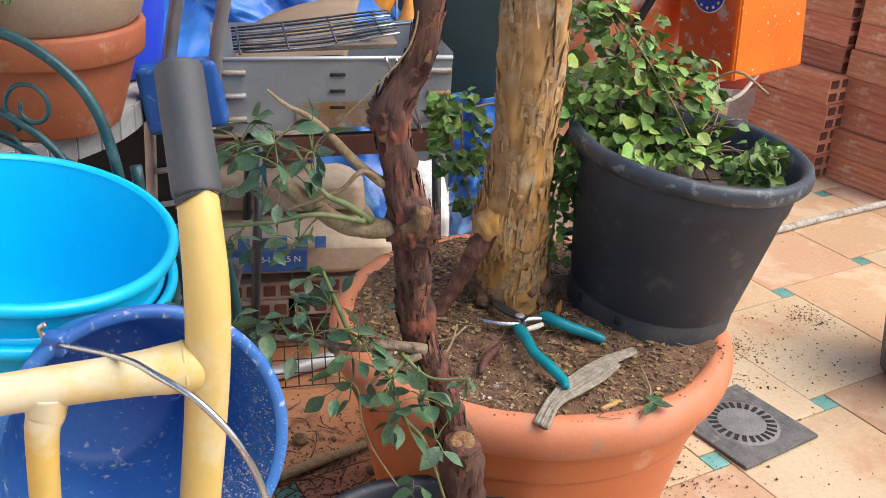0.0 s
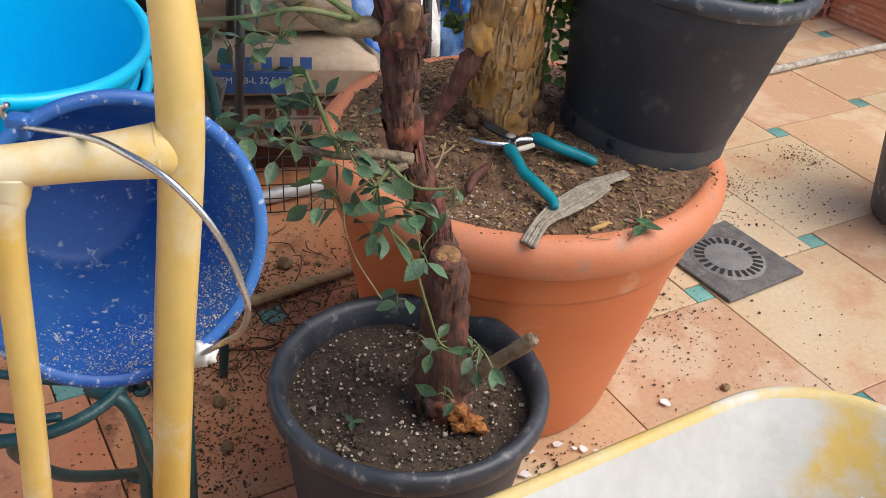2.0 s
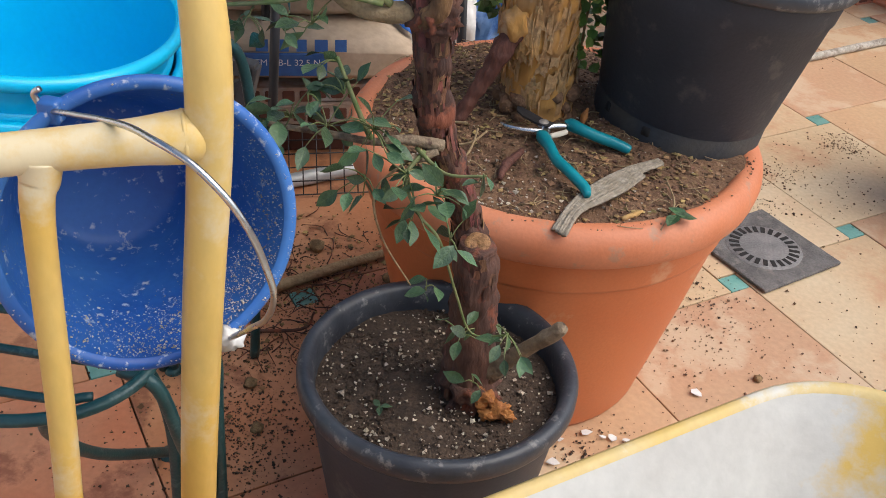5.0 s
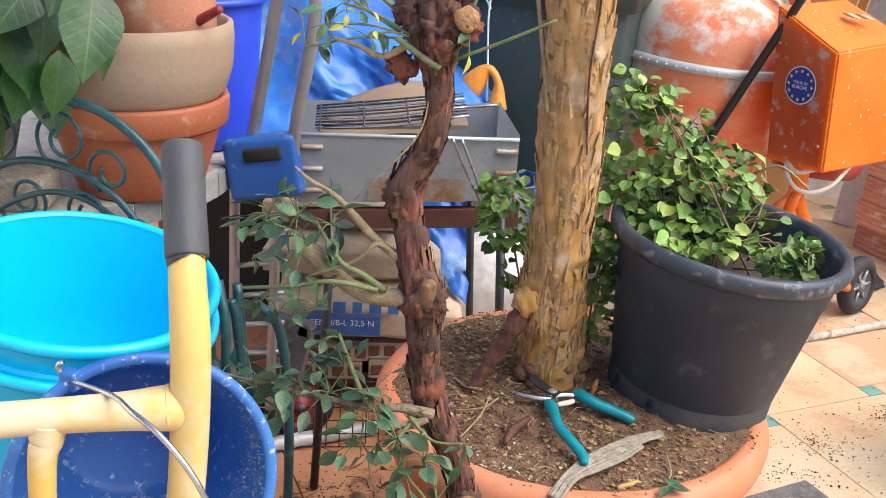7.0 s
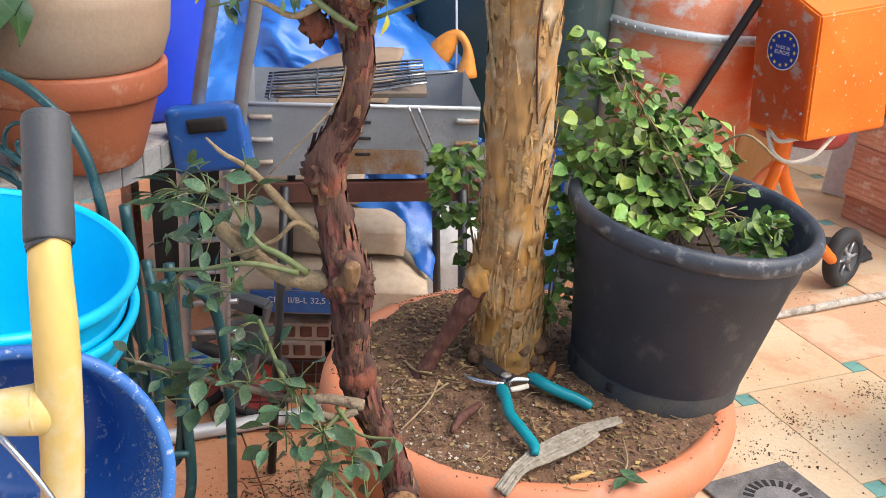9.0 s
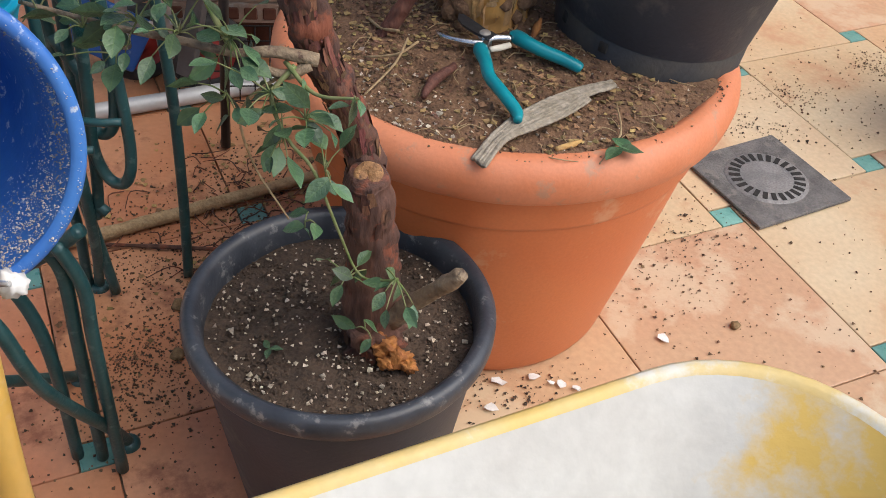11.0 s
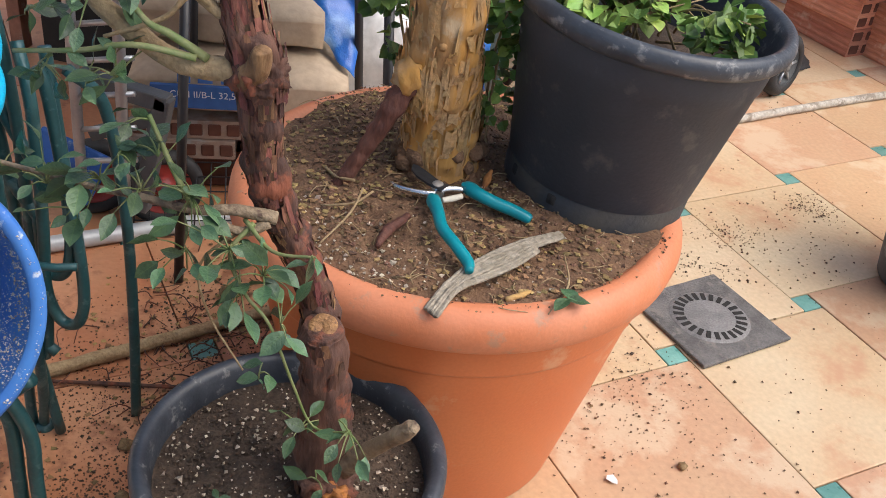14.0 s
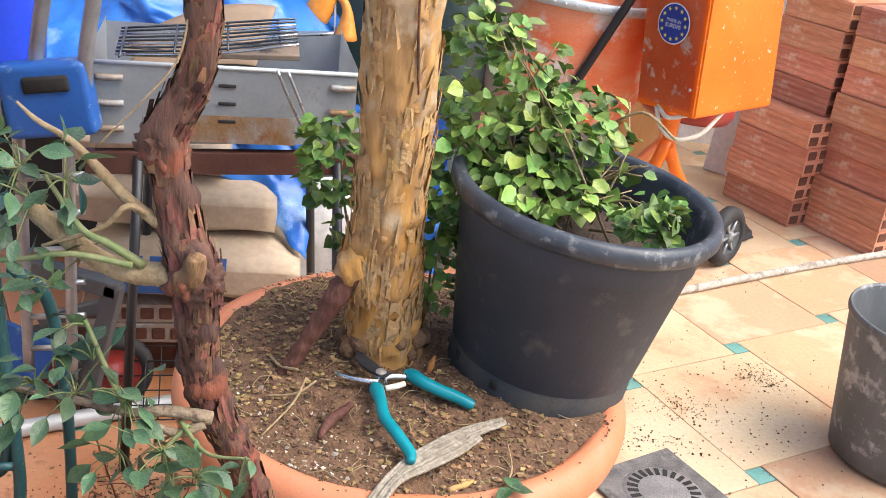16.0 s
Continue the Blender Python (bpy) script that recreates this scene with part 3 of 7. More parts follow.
# drain cover
DR, DANG = Vector((0.749, 2.362, 0)), -46.2
drain = thing("drain_cover", DR, "square cast-iron floor drain with a round slotted grate", "drain", kind="")
part("frame", box((0.238, 0.238, 0.008), pose(DR.x, DR.y, 0.0055, 0, 0, DANG), 0.003), "iron", drain, flat=True)
part("grate", lathe([(0.0, 0.0128), (0.045, 0.0128), (0.082, 0.0122), (0.085, 0.0095)], DR, segs=48), "grate", drain, "paler worn round grate")
slot_bm = box((0.023, 0.0098, 0.001), pose(0.066, 0, 0), 0.0004, 1)
slot = bpy.data.meshes.new("slot")
slot_bm.to_mesh(slot)
slot_bm.free()
slot.materials.append(M["dark"])
for k in range(24):
    o = new("slot", slot)
    o.parent = drain
    o.matrix_basis = pose(0, 0, 0.0132, 0, 0, k * 15)
# loose grit on the floor
spots = []
rs = random.Random(3)
for cx, cy, sx, sy, n in ((0.62, 1.95, 0.12, 0.12, 230), (0.55, 2.05, 0.07, 0.07, 120), (0.9, 2.75, 0.16, 0.16, 420), (0.985, 2.95, 0.035, 0.035, 260), (0.78, 2.72, 0.05, 0.04, 160), (0.9, 1.9, 0.2, 0.2, 200), (-0.2, 1.75, 0.14, 0.13, 1100), (-0.15, 1.45, 0.10, 0.12, 700), (-0.18, 1.50, 0.03, 0.05, 500), (-0.05, 1.9, 0.08, 0.1, 400),
                          (0.42, 1.68, 0.10, 0.05, 150), (-0.25, 2.1, 0.16, 0.12, 260), (0.8, 2.2, 0.25, 0.3, 160), (0.85, 3.5, 0.12, 0.06, 60), (-0.33, 1.5, 0.12, 0.15, 120), (0.66, 2.28, 0.03, 0.12, 60)):
    for _ in range(n):
        spots.append((rs.gauss(cx, sx), rs.gauss(cy, sy), 0.002, abs(rs.gauss(0.0011, 0.0011)) + 0.0006))
crumbs("soil_grit", "crumb", spots, None, "scattered dark soil crumbs on the tiles", "soil")
bits = []
for _ in range(320):
    bits.append((rs.gauss(-0.15, 0.13), rs.gauss(1.93, 0.16), 0.003, rs.uniform(0.003, 0.009)))
crumbs("leaf_litter", "litter", bits, None, "dry leaf fragments and bark bits on the tiles", "leaf litter", flat=0.25)
litter = []
for cx, cy, sx, sy, n in ((-0.20, 1.95, 0.10, 0.09, 900), (-0.12, 1.52, 0.06, 0.09, 700), (-0.22, 1.72, 0.10, 0.06, 600), (-0.02, 2.12, 0.06, 0.06, 350), (0.40, 1.62, 0.10, 0.04, 260), (0.62, 2.12, 0.05, 0.05, 120), (0.72, 2.56, 0.07, 0.03, 150)):
    for _ in range(n):
        litter.append((rs.gauss(cx, sx), rs.gauss(cy, sy), 0.0022, abs(rs.gauss(0.0012, 0.0013)) + 0.0005))
crumbs("potting_grit", "potmix", litter, None, "spilt dark potting soil on the tiles", "soil")
bm = bmesh.new()
for _ in range(95):
    x, y = rs.gauss(-0.16, 0.11), rs.gauss(1.90, 0.13)
    b, ln = rs.uniform(0, 6.28), rs.uniform(0.02, 0.09)
    tube([(x, y, 0.004, 0.0014), (x + math.cos(b) * ln * 0.5, y + math.sin(b) * ln * 0.5, rs.uniform(0.005, 0.016), 0.0012), (x + math.cos(b + 0.5) * ln, y + math.sin(b + 0.5) * ln, 0.004, 0.0006)], segs=5, steps=3, bm=bm)
single("dry_twigs", bm, "vine", "scattered thin dark twigs on the tiles", "twigs", "stuff")


def chip_flake(x, y, r):
    q = random.Random(round(x * 1000))
    bm = bmesh.new()
    top = []
    for k in range(7):
        a, d = 6.283 * (k + q.uniform(-0.3, 0.3)) / 7, r * q.uniform(0.55, 1.15)
        top.append(bm.verts.new((x + d * math.cos(a), y + d * 0.75 * math.sin(a), 0.0045 + q.uniform(0, 0.0025))))
    f = bm.faces.new(top)
    g = bmesh.ops.extrude_face_region(bm, geom=[f])
    bmesh.ops.translate(bm, verts=[v for v in g["geom"] if isinstance(v, bmesh.types.BMVert)], vec=(0, 0, 0.0012))
    bmesh.ops.recalc_face_normals(bm, faces=bm.faces[:])
    return bm


for x, y, r in ((0.369, 1.65, 0.012), (0.417, 1.68, 0.012), (0.465, 1.679, 0.01), (0.37, 1.595, 0.013), (0.606, 1.836, 0.014), (0.488, 1.679, 0.008), (0.448, 1.676, 0.007)):
    single("paint_chip", chip_flake(x, y, r), "chip", "white flake of paint on the floor tiles", "paint chip", flat=True, group="paint flakes on the floor")
for x, y, r in ((0.719, 1.912, 0.009), (-0.17, 1.63, 0.012), (-0.02, 2.0, 0.013), (-0.12, 1.53, 0.012), (-0.3, 1.82, 0.014), (-0.19, 2.06, 0.017)):
    single("clod", blob((x, y, r * 0.6), (r, r, r * 0.75), 0.3, 8, 2, seed=x * 5), "crumb", "small dry clod of soil on the tiles", "soil clod", group="clods on the floor")
single("floor_branch", tube([(-0.47, 1.66, 0.014, 0.011), (-0.387, 1.72, 0.014, 0.012), (-0.25, 1.86, 0.016, 0.012), (-0.089, 2.03, 0.016, 0.01), (0.0, 2.11, 0.014, 0.008)], rough=0.3, rscale=60), "twig", "fallen lichen-grey branch lying on the tiles", "branch")
single("floor_twig", tube([(-0.36, 1.72, 0.006, 0.003), (-0.25, 1.75, 0.01, 0.004), (-0.13, 1.78, 0.02, 0.003), (-0.11, 1.80, 0.05, 0.002)], rough=0.3, rscale=80), "vine", "thin dark twig lying on the tiles", "twig")
single("floor_pipe", tube([(-0.9, 1.82, 0.019), (-0.66, 1.995, 0.019), (-0.335, 2.265, 0.019), (-0.2, 2.385, 0.019)], 0.0175, 14, 8, rough=0.10, rscale=45), "galv", "cement-spattered grey steel pipe lying on the tiles", "pipe")
single("floor_hose", tube([(0.55, 3.14, 0.012), (0.77, 3.345, 0.012), (0.99, 3.545, 0.013), (1.24, 3.77, 0.012), (1.6, 4.07, 0.012)], 0.0125, rough=0.12, rscale=30), "hose", "cement-crusted white hose lying across the tiles", "hose")

# ---- big terracotta-coloured planter ----
BP = Vector((0.275, 1.870, 0))
planter = thing("planter", BP, "large round terracotta-orange plastic planter full of soil", "planter")
part("body", lathe([(0.0, 0.006), (0.200, 0.0), (0.214, 0.004), (0.219, 0.014), (0.262, 0.20), (0.2955, 0.360), (0.296, 0.363), (0.3005, 0.366), (0.302, 0.371), (0.312, 0.438)], BP, segs=96), "terra", planter)
part("rim", lathe([(0.304, 0.430), (0.323, 0.429), (0.3285, 0.430), (0.3315, 0.434), (0.3345, 0.445), (0.3365, 0.458), (0.334, 0.472), (0.324, 0.486), (0.308, 0.492), (0.296, 0.486), (0.290, 0.46), (0.288, 0.40)], BP, segs=96), "terra_rim", planter, "thick rolled rim dulled by dust")


def soil_disc(at, r, z, mound, amp, rings=36, segs=96):
    bm = bmesh.new()
    prev = [bm.verts.new((at[0], at[1], z + mound))]
    for i in range(1, rings + 1):
        rr = r * i / rings
        ring = []
        for k in range(segs):
            a = 2 * math.pi * k / segs
            x, y = at[0] + rr * math.cos(a), at[1] + rr * math.sin(a)
            f = i / rings
            h = z + mound * (1 - f * f) + amp * (noise.noise(Vector((x * 14, y * 14, 1))) + 0.55 * noise.noise(Vector((x * 45, y * 45, 4))) + 0.3 * noise.noise(Vector((x * 120, y * 120, 7))))
            ring.append(bm.verts.new((x, y, h)))
        for k in range(segs):
            if i == 1:
                bm.faces.new((prev[0], ring[k], ring[(k + 1) % segs]))
            else:
                bm.faces.new((prev[k], ring[k], ring[(k + 1) % segs], prev[(k + 1) % segs]))
        prev = ring
    return bm


def soil_h(x, y):
    d = math.hypot(x - BP.x, y - BP.y) / 0.30
    return 0.486 + 0.021 * (1 - d * d) + 0.008 * (noise.noise(Vector((x * 14, y * 14, 1))) + 0.55 * noise.noise(Vector((x * 45, y * 45, 4))))


part("soil", soil_disc(BP, 0.309, 0.486, 0.021, 0.008, 44, 140), "soil", planter, "dry crumbly brown soil")
pl = []
for _ in range(5200):
    a, d = rs.uniform(0, 6.283), 0.318 * math.sqrt(rs.random())
    x, y = BP.x + d * math.cos(a), BP.y + d * math.sin(a)
    pl.append((x, y, soil_h(x, y) + (0.001 if d < 0.3 else 0.005), (abs(rs.gauss(0.0022, 0.0016)) + 0.0009) * (1 if d < 0.3 else 0.6)))
crumbs("crumbled_soil", "crumb", pl, planter)
pl = []
for _ in range(200):
    a, d = rs.gauss(4.4, 0.5), 0.30 * (1 - abs(rs.gauss(0, 0.18)))
    x, y = BP.x + d * math.cos(a), BP.y + d * math.sin(a)
    pl.append((x, y, soil_h(x, y) + 0.002, abs(rs.gauss(0.0016, 0.0013)) + 0.0009))
for _ in range(170):
    a, d = rs.uniform(0, 6.28), 0.29 * math.sqrt(rs.random())
    x, y = BP.x + d * math.cos(a), BP.y + d * math.sin(a)
    pl.append((x, y, soil_h(x, y) + 0.002, rs.uniform(0.001, 0.0026)))
crumbs("perlite", "perlite", pl, planter)
pl = []
for _ in range(950):
    a, d = rs.uniform(1.5, 4.2) if rs.random() < 0.7 else rs.gauss(5.4, 0.4), 0.30 * math.sqrt(rs.random())
    x, y = BP.x + d * math.cos(a), BP.y + d * math.sin(a)
    pl.append((x, y, soil_h(x, y) + 0.003, rs.uniform(0.003, 0.0075)))
crumbs("leaf_mulch", "litter", pl, planter, flat=0.3)
bm = bmesh.new()
for _ in range(150):
    a, d = rs.uniform(0, 6.28), 0.31 * math.sqrt(rs.random())
    x, y = BP.x + d * math.cos(a), BP.y + d * math.sin(a)
    b, ln = rs.uniform(0, 6.28), rs.uniform(0.012, 0.045)
    z = soil_h(x, y) + 0.003
    tube([(x, y, z, 0.0007), (x + math.cos(b) * ln * 0.5, y + math.sin(b) * ln * 0.5, z + rs.uniform(0, 0.006), 0.0008), (x + math.cos(b + 0.4) * ln, y + math.sin(b + 0.4) * ln, z, 0.0005)], segs=4, steps=2, bm=bm)
part("root_mat", bm, "twig", planter, kind="stuff")

# ---- pollarded tree in the planter ----
TB = Vector((0.235, 1.876, 0.49))
tree = thing("pollarded_tree", TB, "upright tree trunk with flaking tan and orange bark", "tree")
TL = [(0.238, 1.880, 0.44, 0.066), (0.238, 1.876, 0.53, 0.057), (0.237, 1.868, 0.60, 0.052), (0.230, 1.858, 0.645, 0.058), (0.233, 1.848, 0.70, 0.050), (0.241, 1.832, 0.82, 0.047),
      (0.243, 1.812, 0.95, 0.048), (0.243, 1.790, 1.10, 0.048), (0.244, 1.770, 1.25, 0.048), (0.245, 1.745, 1.42, 0.047), (0.245, 1.72, 1.65, 0.045), (0.24, 1.70, 1.95, 0.04)]
part("trunk", tube(TL, segs=96, steps=18, rough=0.13, rscale=38, ridges=0.09), "bark", tree)
tl = spline(TL, 14)
vs, fs = [], []
rf = random.Random(9)
for _ in range(980):
    q = tl[int(len(tl) * rf.random() ** 1.2 * 0.85)]
    a = rf.uniform(0, 6.283)
    c, s = math.cos(a), math.sin(a)
    w, h = rf.uniform(0.002, 0.010), rf.uniform(0.008, 0.055)
    lift = rf.uniform(0.0006, 0.0048)
    k = len(vs)
    R0 = q[3] * 1.02
    for u, v, o in ((-1, 0, 0), (0, 0.15, 0.001), (1, 0, 0), (-0.8, 1, lift), (0, 0.9, lift * 1.2), (0.7, 1.1, lift)):
        r = R0 + o
        aa = a + u * w / R0
        vs.append((q[0] + r * math.cos(aa), q[1] + r * math.sin(aa), q[2] + (v - 0.5) * h * (1 if rf.random() < 0.9 else -1)))
    fs += [(k, k + 1, k + 4, k + 3), (k + 1, k + 2, k + 5, k + 4)]
me = bpy.data.meshes.new("loose_bark")
me.from_pydata([tuple(Vector(v) - TB) for v in vs], [], fs)
me.materials.append(M["flake"])
ob = new("loose_bark", me)
ob.parent = tree
tagged(ob, "curling bark flakes", kind="stuff")
part("root", tube([(0.200, 1.812, 0.655, 0.017), (0.184, 1.800, 0.62, 0.016), (0.160, 1.788, 0.57, 0.0125), (0.138, 1.775, 0.525, 0.0105), (0.12, 1.765, 0.495, 0.010)], segs=18, steps=8, rough=0.4, rscale=70, ridges=0.2), "root", tree, "dark red root stub leaning on the trunk")
part("knot", blob((0.202, 1.813, 0.663), (0.026, 0.024, 0.028), 0.3, 7, 3), "bark", tree)
for z, a, r in ((0.985, 4.3, 0.008), (0.86, 5.2, 0.006), (1.16, 4.9, 0.007), (0.72, 4.9, 0.006), (1.08, 5.5, 0.006)):
    q = min(tl, key=lambda p: abs(p[2] - z))
    part("knot", blob((q[0] + q[3] * math.cos(a), q[1] + q[3] * math.sin(a), z), (r, r, r * 1.2), 0.3, 7, 2), "bark", tree)
part("climber_stem", tube([(0.122, 1.775, 1.60, 0.0026), (0.134, 1.765, 1.365, 0.0028), (0.156, 1.765, 1.276, 0.0030), (0.180, 1.765, 1.177, 0.0032), (0.207, 1.765, 1.032, 0.0036), (0.216, 1.765, 0.984, 0.0040), (0.222, 1.785, 0.974, 0.0042)], segs=8), "twig", tree, "thin bare shoot")
part("climber_stem", tube([(0.272, 1.70, 1.40, 0.0018), (0.276, 1.722, 1.28, 0.0018), (0.279, 1.742, 1.16, 0.0018), (0.272, 1.752, 1.05, 0.0018), (0.276, 1.776, 0.93, 0.0016)], segs=6), "vine", tree)
bm = bmesh.new()
for k in range(26):
    a = rf.uniform(0, 6.283)
    blob((0.238 + 0.058 * math.cos(a), 1.88 + 0.058 * math.sin(a), rf.uniform(0.49, 0.55)), (rf.uniform(0.008, 0.02),) * 3, 0.4, 8, 2, bm=bm, seed=k)
part("root_flare", bm, "soil", tree, "soil clinging to the root flare")

# ---- black pot standing askew in the planter ----
TN = Vector((0.105, -0.01, 1)).normalized()
TC = Vector((0.497, 1.936, 0.789)) - TN * 0.305
askew = thing("nursery_pot", TC, "black plastic nursery pot standing askew on the planter soil", "plant pot")
part("body", lathe([(0.0, 0.004), (0.128, 0.0), (0.134, 0.004), (0.137, 0.046), (0.140, 0.05), (0.170, 0.235), (0.173, 0.238), (0.179, 0.285)], TC, TN, 80), "black", askew)
part("foot_band", lathe([(0.1375, 0.003), (0.1385, 0.044), (0.1365, 0.047)], TC, TN, 80), "foot", askew, "dusty foot band")
part("rim", lathe([(0.176, 0.280), (0.188, 0.281), (0.193, 0.288), (0.194, 0.298), (0.190, 0.308), (0.182, 0.311), (0.175, 0.306), (0.171, 0.29), (0.150, 0.15), (0.13, 0.02)], TC, TN, 80), "black_rim", askew, "rounded scuffed rim")
part("soil", lathe([(0.0, 0.235), (0.08, 0.232), (0.13, 0.225), (0.163, 0.218)], TC, TN, 40, 0.02), "potmix", askew)
qn = axis_frame(TN)
for a, w in ((248, 0.014), (292, 0.014), (326, 0.012), (214, 0.012)):
    p = TC + qn @ Vector((0.1385 * math.cos(radians(a)), 0.1385 * math.sin(radians(a)), 0.034 if a < 260 else 0.008))
    part("drain_hole", box((w, 0.004, 0.016), Matrix.Translation(p) @ qn.to_4x4() @ pose(0, 0, 0, 0, 0, a + 90), 0.002, 1), "dark", askew)

# ---- creeping plant spilling from the askew pot ----
IV = TC + TN * 0.25
ivy = thing("creeping_plant", IV, "bushy creeping plant with small round green leaves", "plant")
IVY_BASE = [((0.345, 1.99, 0.90), (0.10, 0.075, 0.10)), ((0.40, 1.98, 0.845), (0.115, 0.09, 0.075)), ((0.46, 2.02, 0.86), (0.085, 0.07, 0.06)), ((0.315, 1.985, 0.99), (0.04, 0.035, 0.055)),
            ((0.43, 1.93, 0.79), (0.10, 0.08, 0.035)), ((0.585, 1.86, 0.79), (0.042, 0.035, 0.035)), ((0.53, 1.96, 0.80), (0.05, 0.05, 0.05)), ((0.315, 1.93, 0.76), (0.05, 0.055, 0.085)),
            ((0.30, 1.93, 0.62), (0.03, 0.04, 0.07)), ((0.12, 1.95, 0.76), (0.045, 0.05, 0.075)), ((0.14, 1.97, 0.67), (0.03, 0.04, 0.06)), ((0.10, 1.95, 0.80), (0.03, 0.03, 0.03))]
IVY_N = [210, 260, 95, 60, 200, 85, 14, 140, 60, 100, 50, 22]
for k in range(26):
    c, s = rf.choice(IVY_BASE[:7])
    r0 = Vector((0.46 + rf.uniform(-0.08, 0.08), 1.95 + rf.uniform(-0.05, 0.05), 0.73))
    p = Vector((c[0] + s[0] * rf.uniform(-1, 1), c[1] + s[1] * rf.uniform(-1, 1), c[2] + s[2] * rf.uniform(-0.6, 1)))
    mid = (r0 + p) / 2 + Vector((rf.uniform(-0.03, 0.03), rf.uniform(-0.03, 0.03), rf.uniform(0.0, 0.04)))
    if k == 0:
        bm = bmesh.new()
    tube([(*r0, 0.0022), (*mid, 0.0017), (*p, 0.001)], segs=5, steps=4, bm=bm)
for pts in ([(0.32, 1.95, 0.80), (0.30, 1.93, 0.70), (0.295, 1.92, 0.58), (0.30, 1.91, 0.52)], [(0.31, 1.96, 0.78), (0.287, 1.95, 0.66), (0.285, 1.94, 0.55)], [(0.30, 2.0, 0.80), (0.2, 2.02, 0.80), (0.11, 1.97, 0.79)],
            [(0.12, 1.98, 0.80), (0.13, 1.99, 0.68), (0.17, 1.97, 0.56)], [(0.50, 2.0, 0.86), (0.55, 1.97, 0.90), (0.60, 1.95, 0.875)]):
    tube([(*p, 0.0022) for p in pts], segs=5, steps=5, bm=bm)
part("runner_growth", bm, "twig", ivy, "thin brown runners", kind="stuff")
leaf_a = leaf_mesh("leaf", 0.026, 0.023, "ivy_leaf", 0.12, 0.12, 0.02, 6, 1.15)
leaf_b = leaf_mesh("leaf", 0.029, 0.026, "ivy_leaf", 0.08, 0.2, 0.03, 6, 1.1)
nb, extra = 0, []
for (c, s), n in zip(IVY_BASE, IVY_N):
    for _ in range(n):
        v = Vector((rf.gauss(0, 1), rf.gauss(0, 1), rf.gauss(0, 1))).normalized() * rf.random() ** 0.22
        p = Vector((c[0] + v.x * s[0], c[1] + v.y * s[1], c[2] + v.z * s[2]))
        # no leaf inside the pot's wall or the trunk
        if (p.x - 0.24) ** 2 + (p.y - 1.83) ** 2 < 0.055 ** 2:
            continue
        d = Vector((v.x + rf.uniform(-0.7, 0.7), v.y - 0.3 + rf.uniform(-0.7, 0.7), rf.uniform(-0.6, 0.25)))
        if nb < 300 and (p.y < c[1] + 0.02) and rf.random() < 0.55:
            place_leaf(rf.choice((leaf_a, leaf_b)), "leaf", ivy, p, d, rf.uniform(0.6, 1.2), rf.uniform(-0.9, 0.9))
            nb += 1
        else:
            extra.append((p, d, rf.uniform(0.75, 1.4), rf.uniform(-0.9, 0.9)))
vs, fs = [], []
for p, d, size, roll in extra:
    e = Vector((1, 0, 0)).rotation_difference(d.normalized()).to_matrix() @ Matrix.Rotation(roll, 3, "X")
    k = len(vs)
    for x, y, z in ((0, 0, 0), (0.006, 0.009, 0.002), (0.015, 0.0085, 0.001), (0.022, 0, -0.003), (0.015, -0.0085, 0.001), (0.006, -0.009, 0.002), (0.011, 0, -0.0012)):
        vs.append(tuple(p + e @ Vector((x, y, z)) * size - IV))
    fs += [(k, k + 1, k + 6), (k + 1, k + 2, k + 6), (k + 2, k + 3, k + 6), (k + 3, k + 4, k + 6), (k + 4, k + 5, k + 6), (k + 5, k, k + 6)]
me = bpy.data.meshes.new("foliage")
me.from_pydata(vs, [], fs)
me.materials.append(M["ivy_stuff"])
ob = new("foliage", me)
ob.parent = ivy
tagged(ob, "dense small leaves", kind="stuff")

# ---- black pot with potting mix ----
FP = Vector((0.192, 1.423, 0))
front = thing("nursery_pot", FP, "round black plastic pot of dark perlite potting mix", "plant pot")
part("body", lathe([(0.0, 0.004), (0.132, 0.0), (0.138, 0.004), (0.176, 0.280), (0.178, 0.296)], FP, segs=80), "black", front)
part("rim", lathe([(0.175, 0.292), (0.187, 0.294), (0.192, 0.304), (0.192, 0.318), (0.187, 0.326), (0.178, 0.327), (0.170, 0.320), (0.167, 0.29), (0.155, 0.2)], FP, segs=80), "black_rim", front, "thick scuffed rim")
part("soil", soil_disc(FP, 0.169, 0.283, 0.012, 0.006, 30, 80), "potmix", front, "dark potting mix")
pl, pp = [], []
for _ in range(2400):
    a, d = rs.uniform(0, 6.283), 0.166 * math.sqrt(rs.random())
    pl.append((FP.x + d * math.cos(a), FP.y + d * math.sin(a), 0.2835 + 0.012 * (1 - (d / 0.169) ** 2), abs(rs.gauss(0.002, 0.0016)) + 0.0008))
for _ in range(620):
    a, d = rs.uniform(0, 6.283), 0.164 * math.sqrt(rs.random())
    pp.append((FP.x + d * math.cos(a), FP.y + d * math.sin(a), 0.2875 + 0.012 * (1 - (d / 0.169) ** 2), abs(rs.gauss(0.0012, 0.0012)) + 0.0007))
for x, y, r in ((0.075, 1.36, 0.0065), (0.10, 1.32, 0.004), (0.06, 1.41, 0.004)):
    pp.append((x, y, 0.296, r))
crumbs("crumbled_soil", "potmix", pl, front)
crumbs("perlite", "perlite", pp, front)

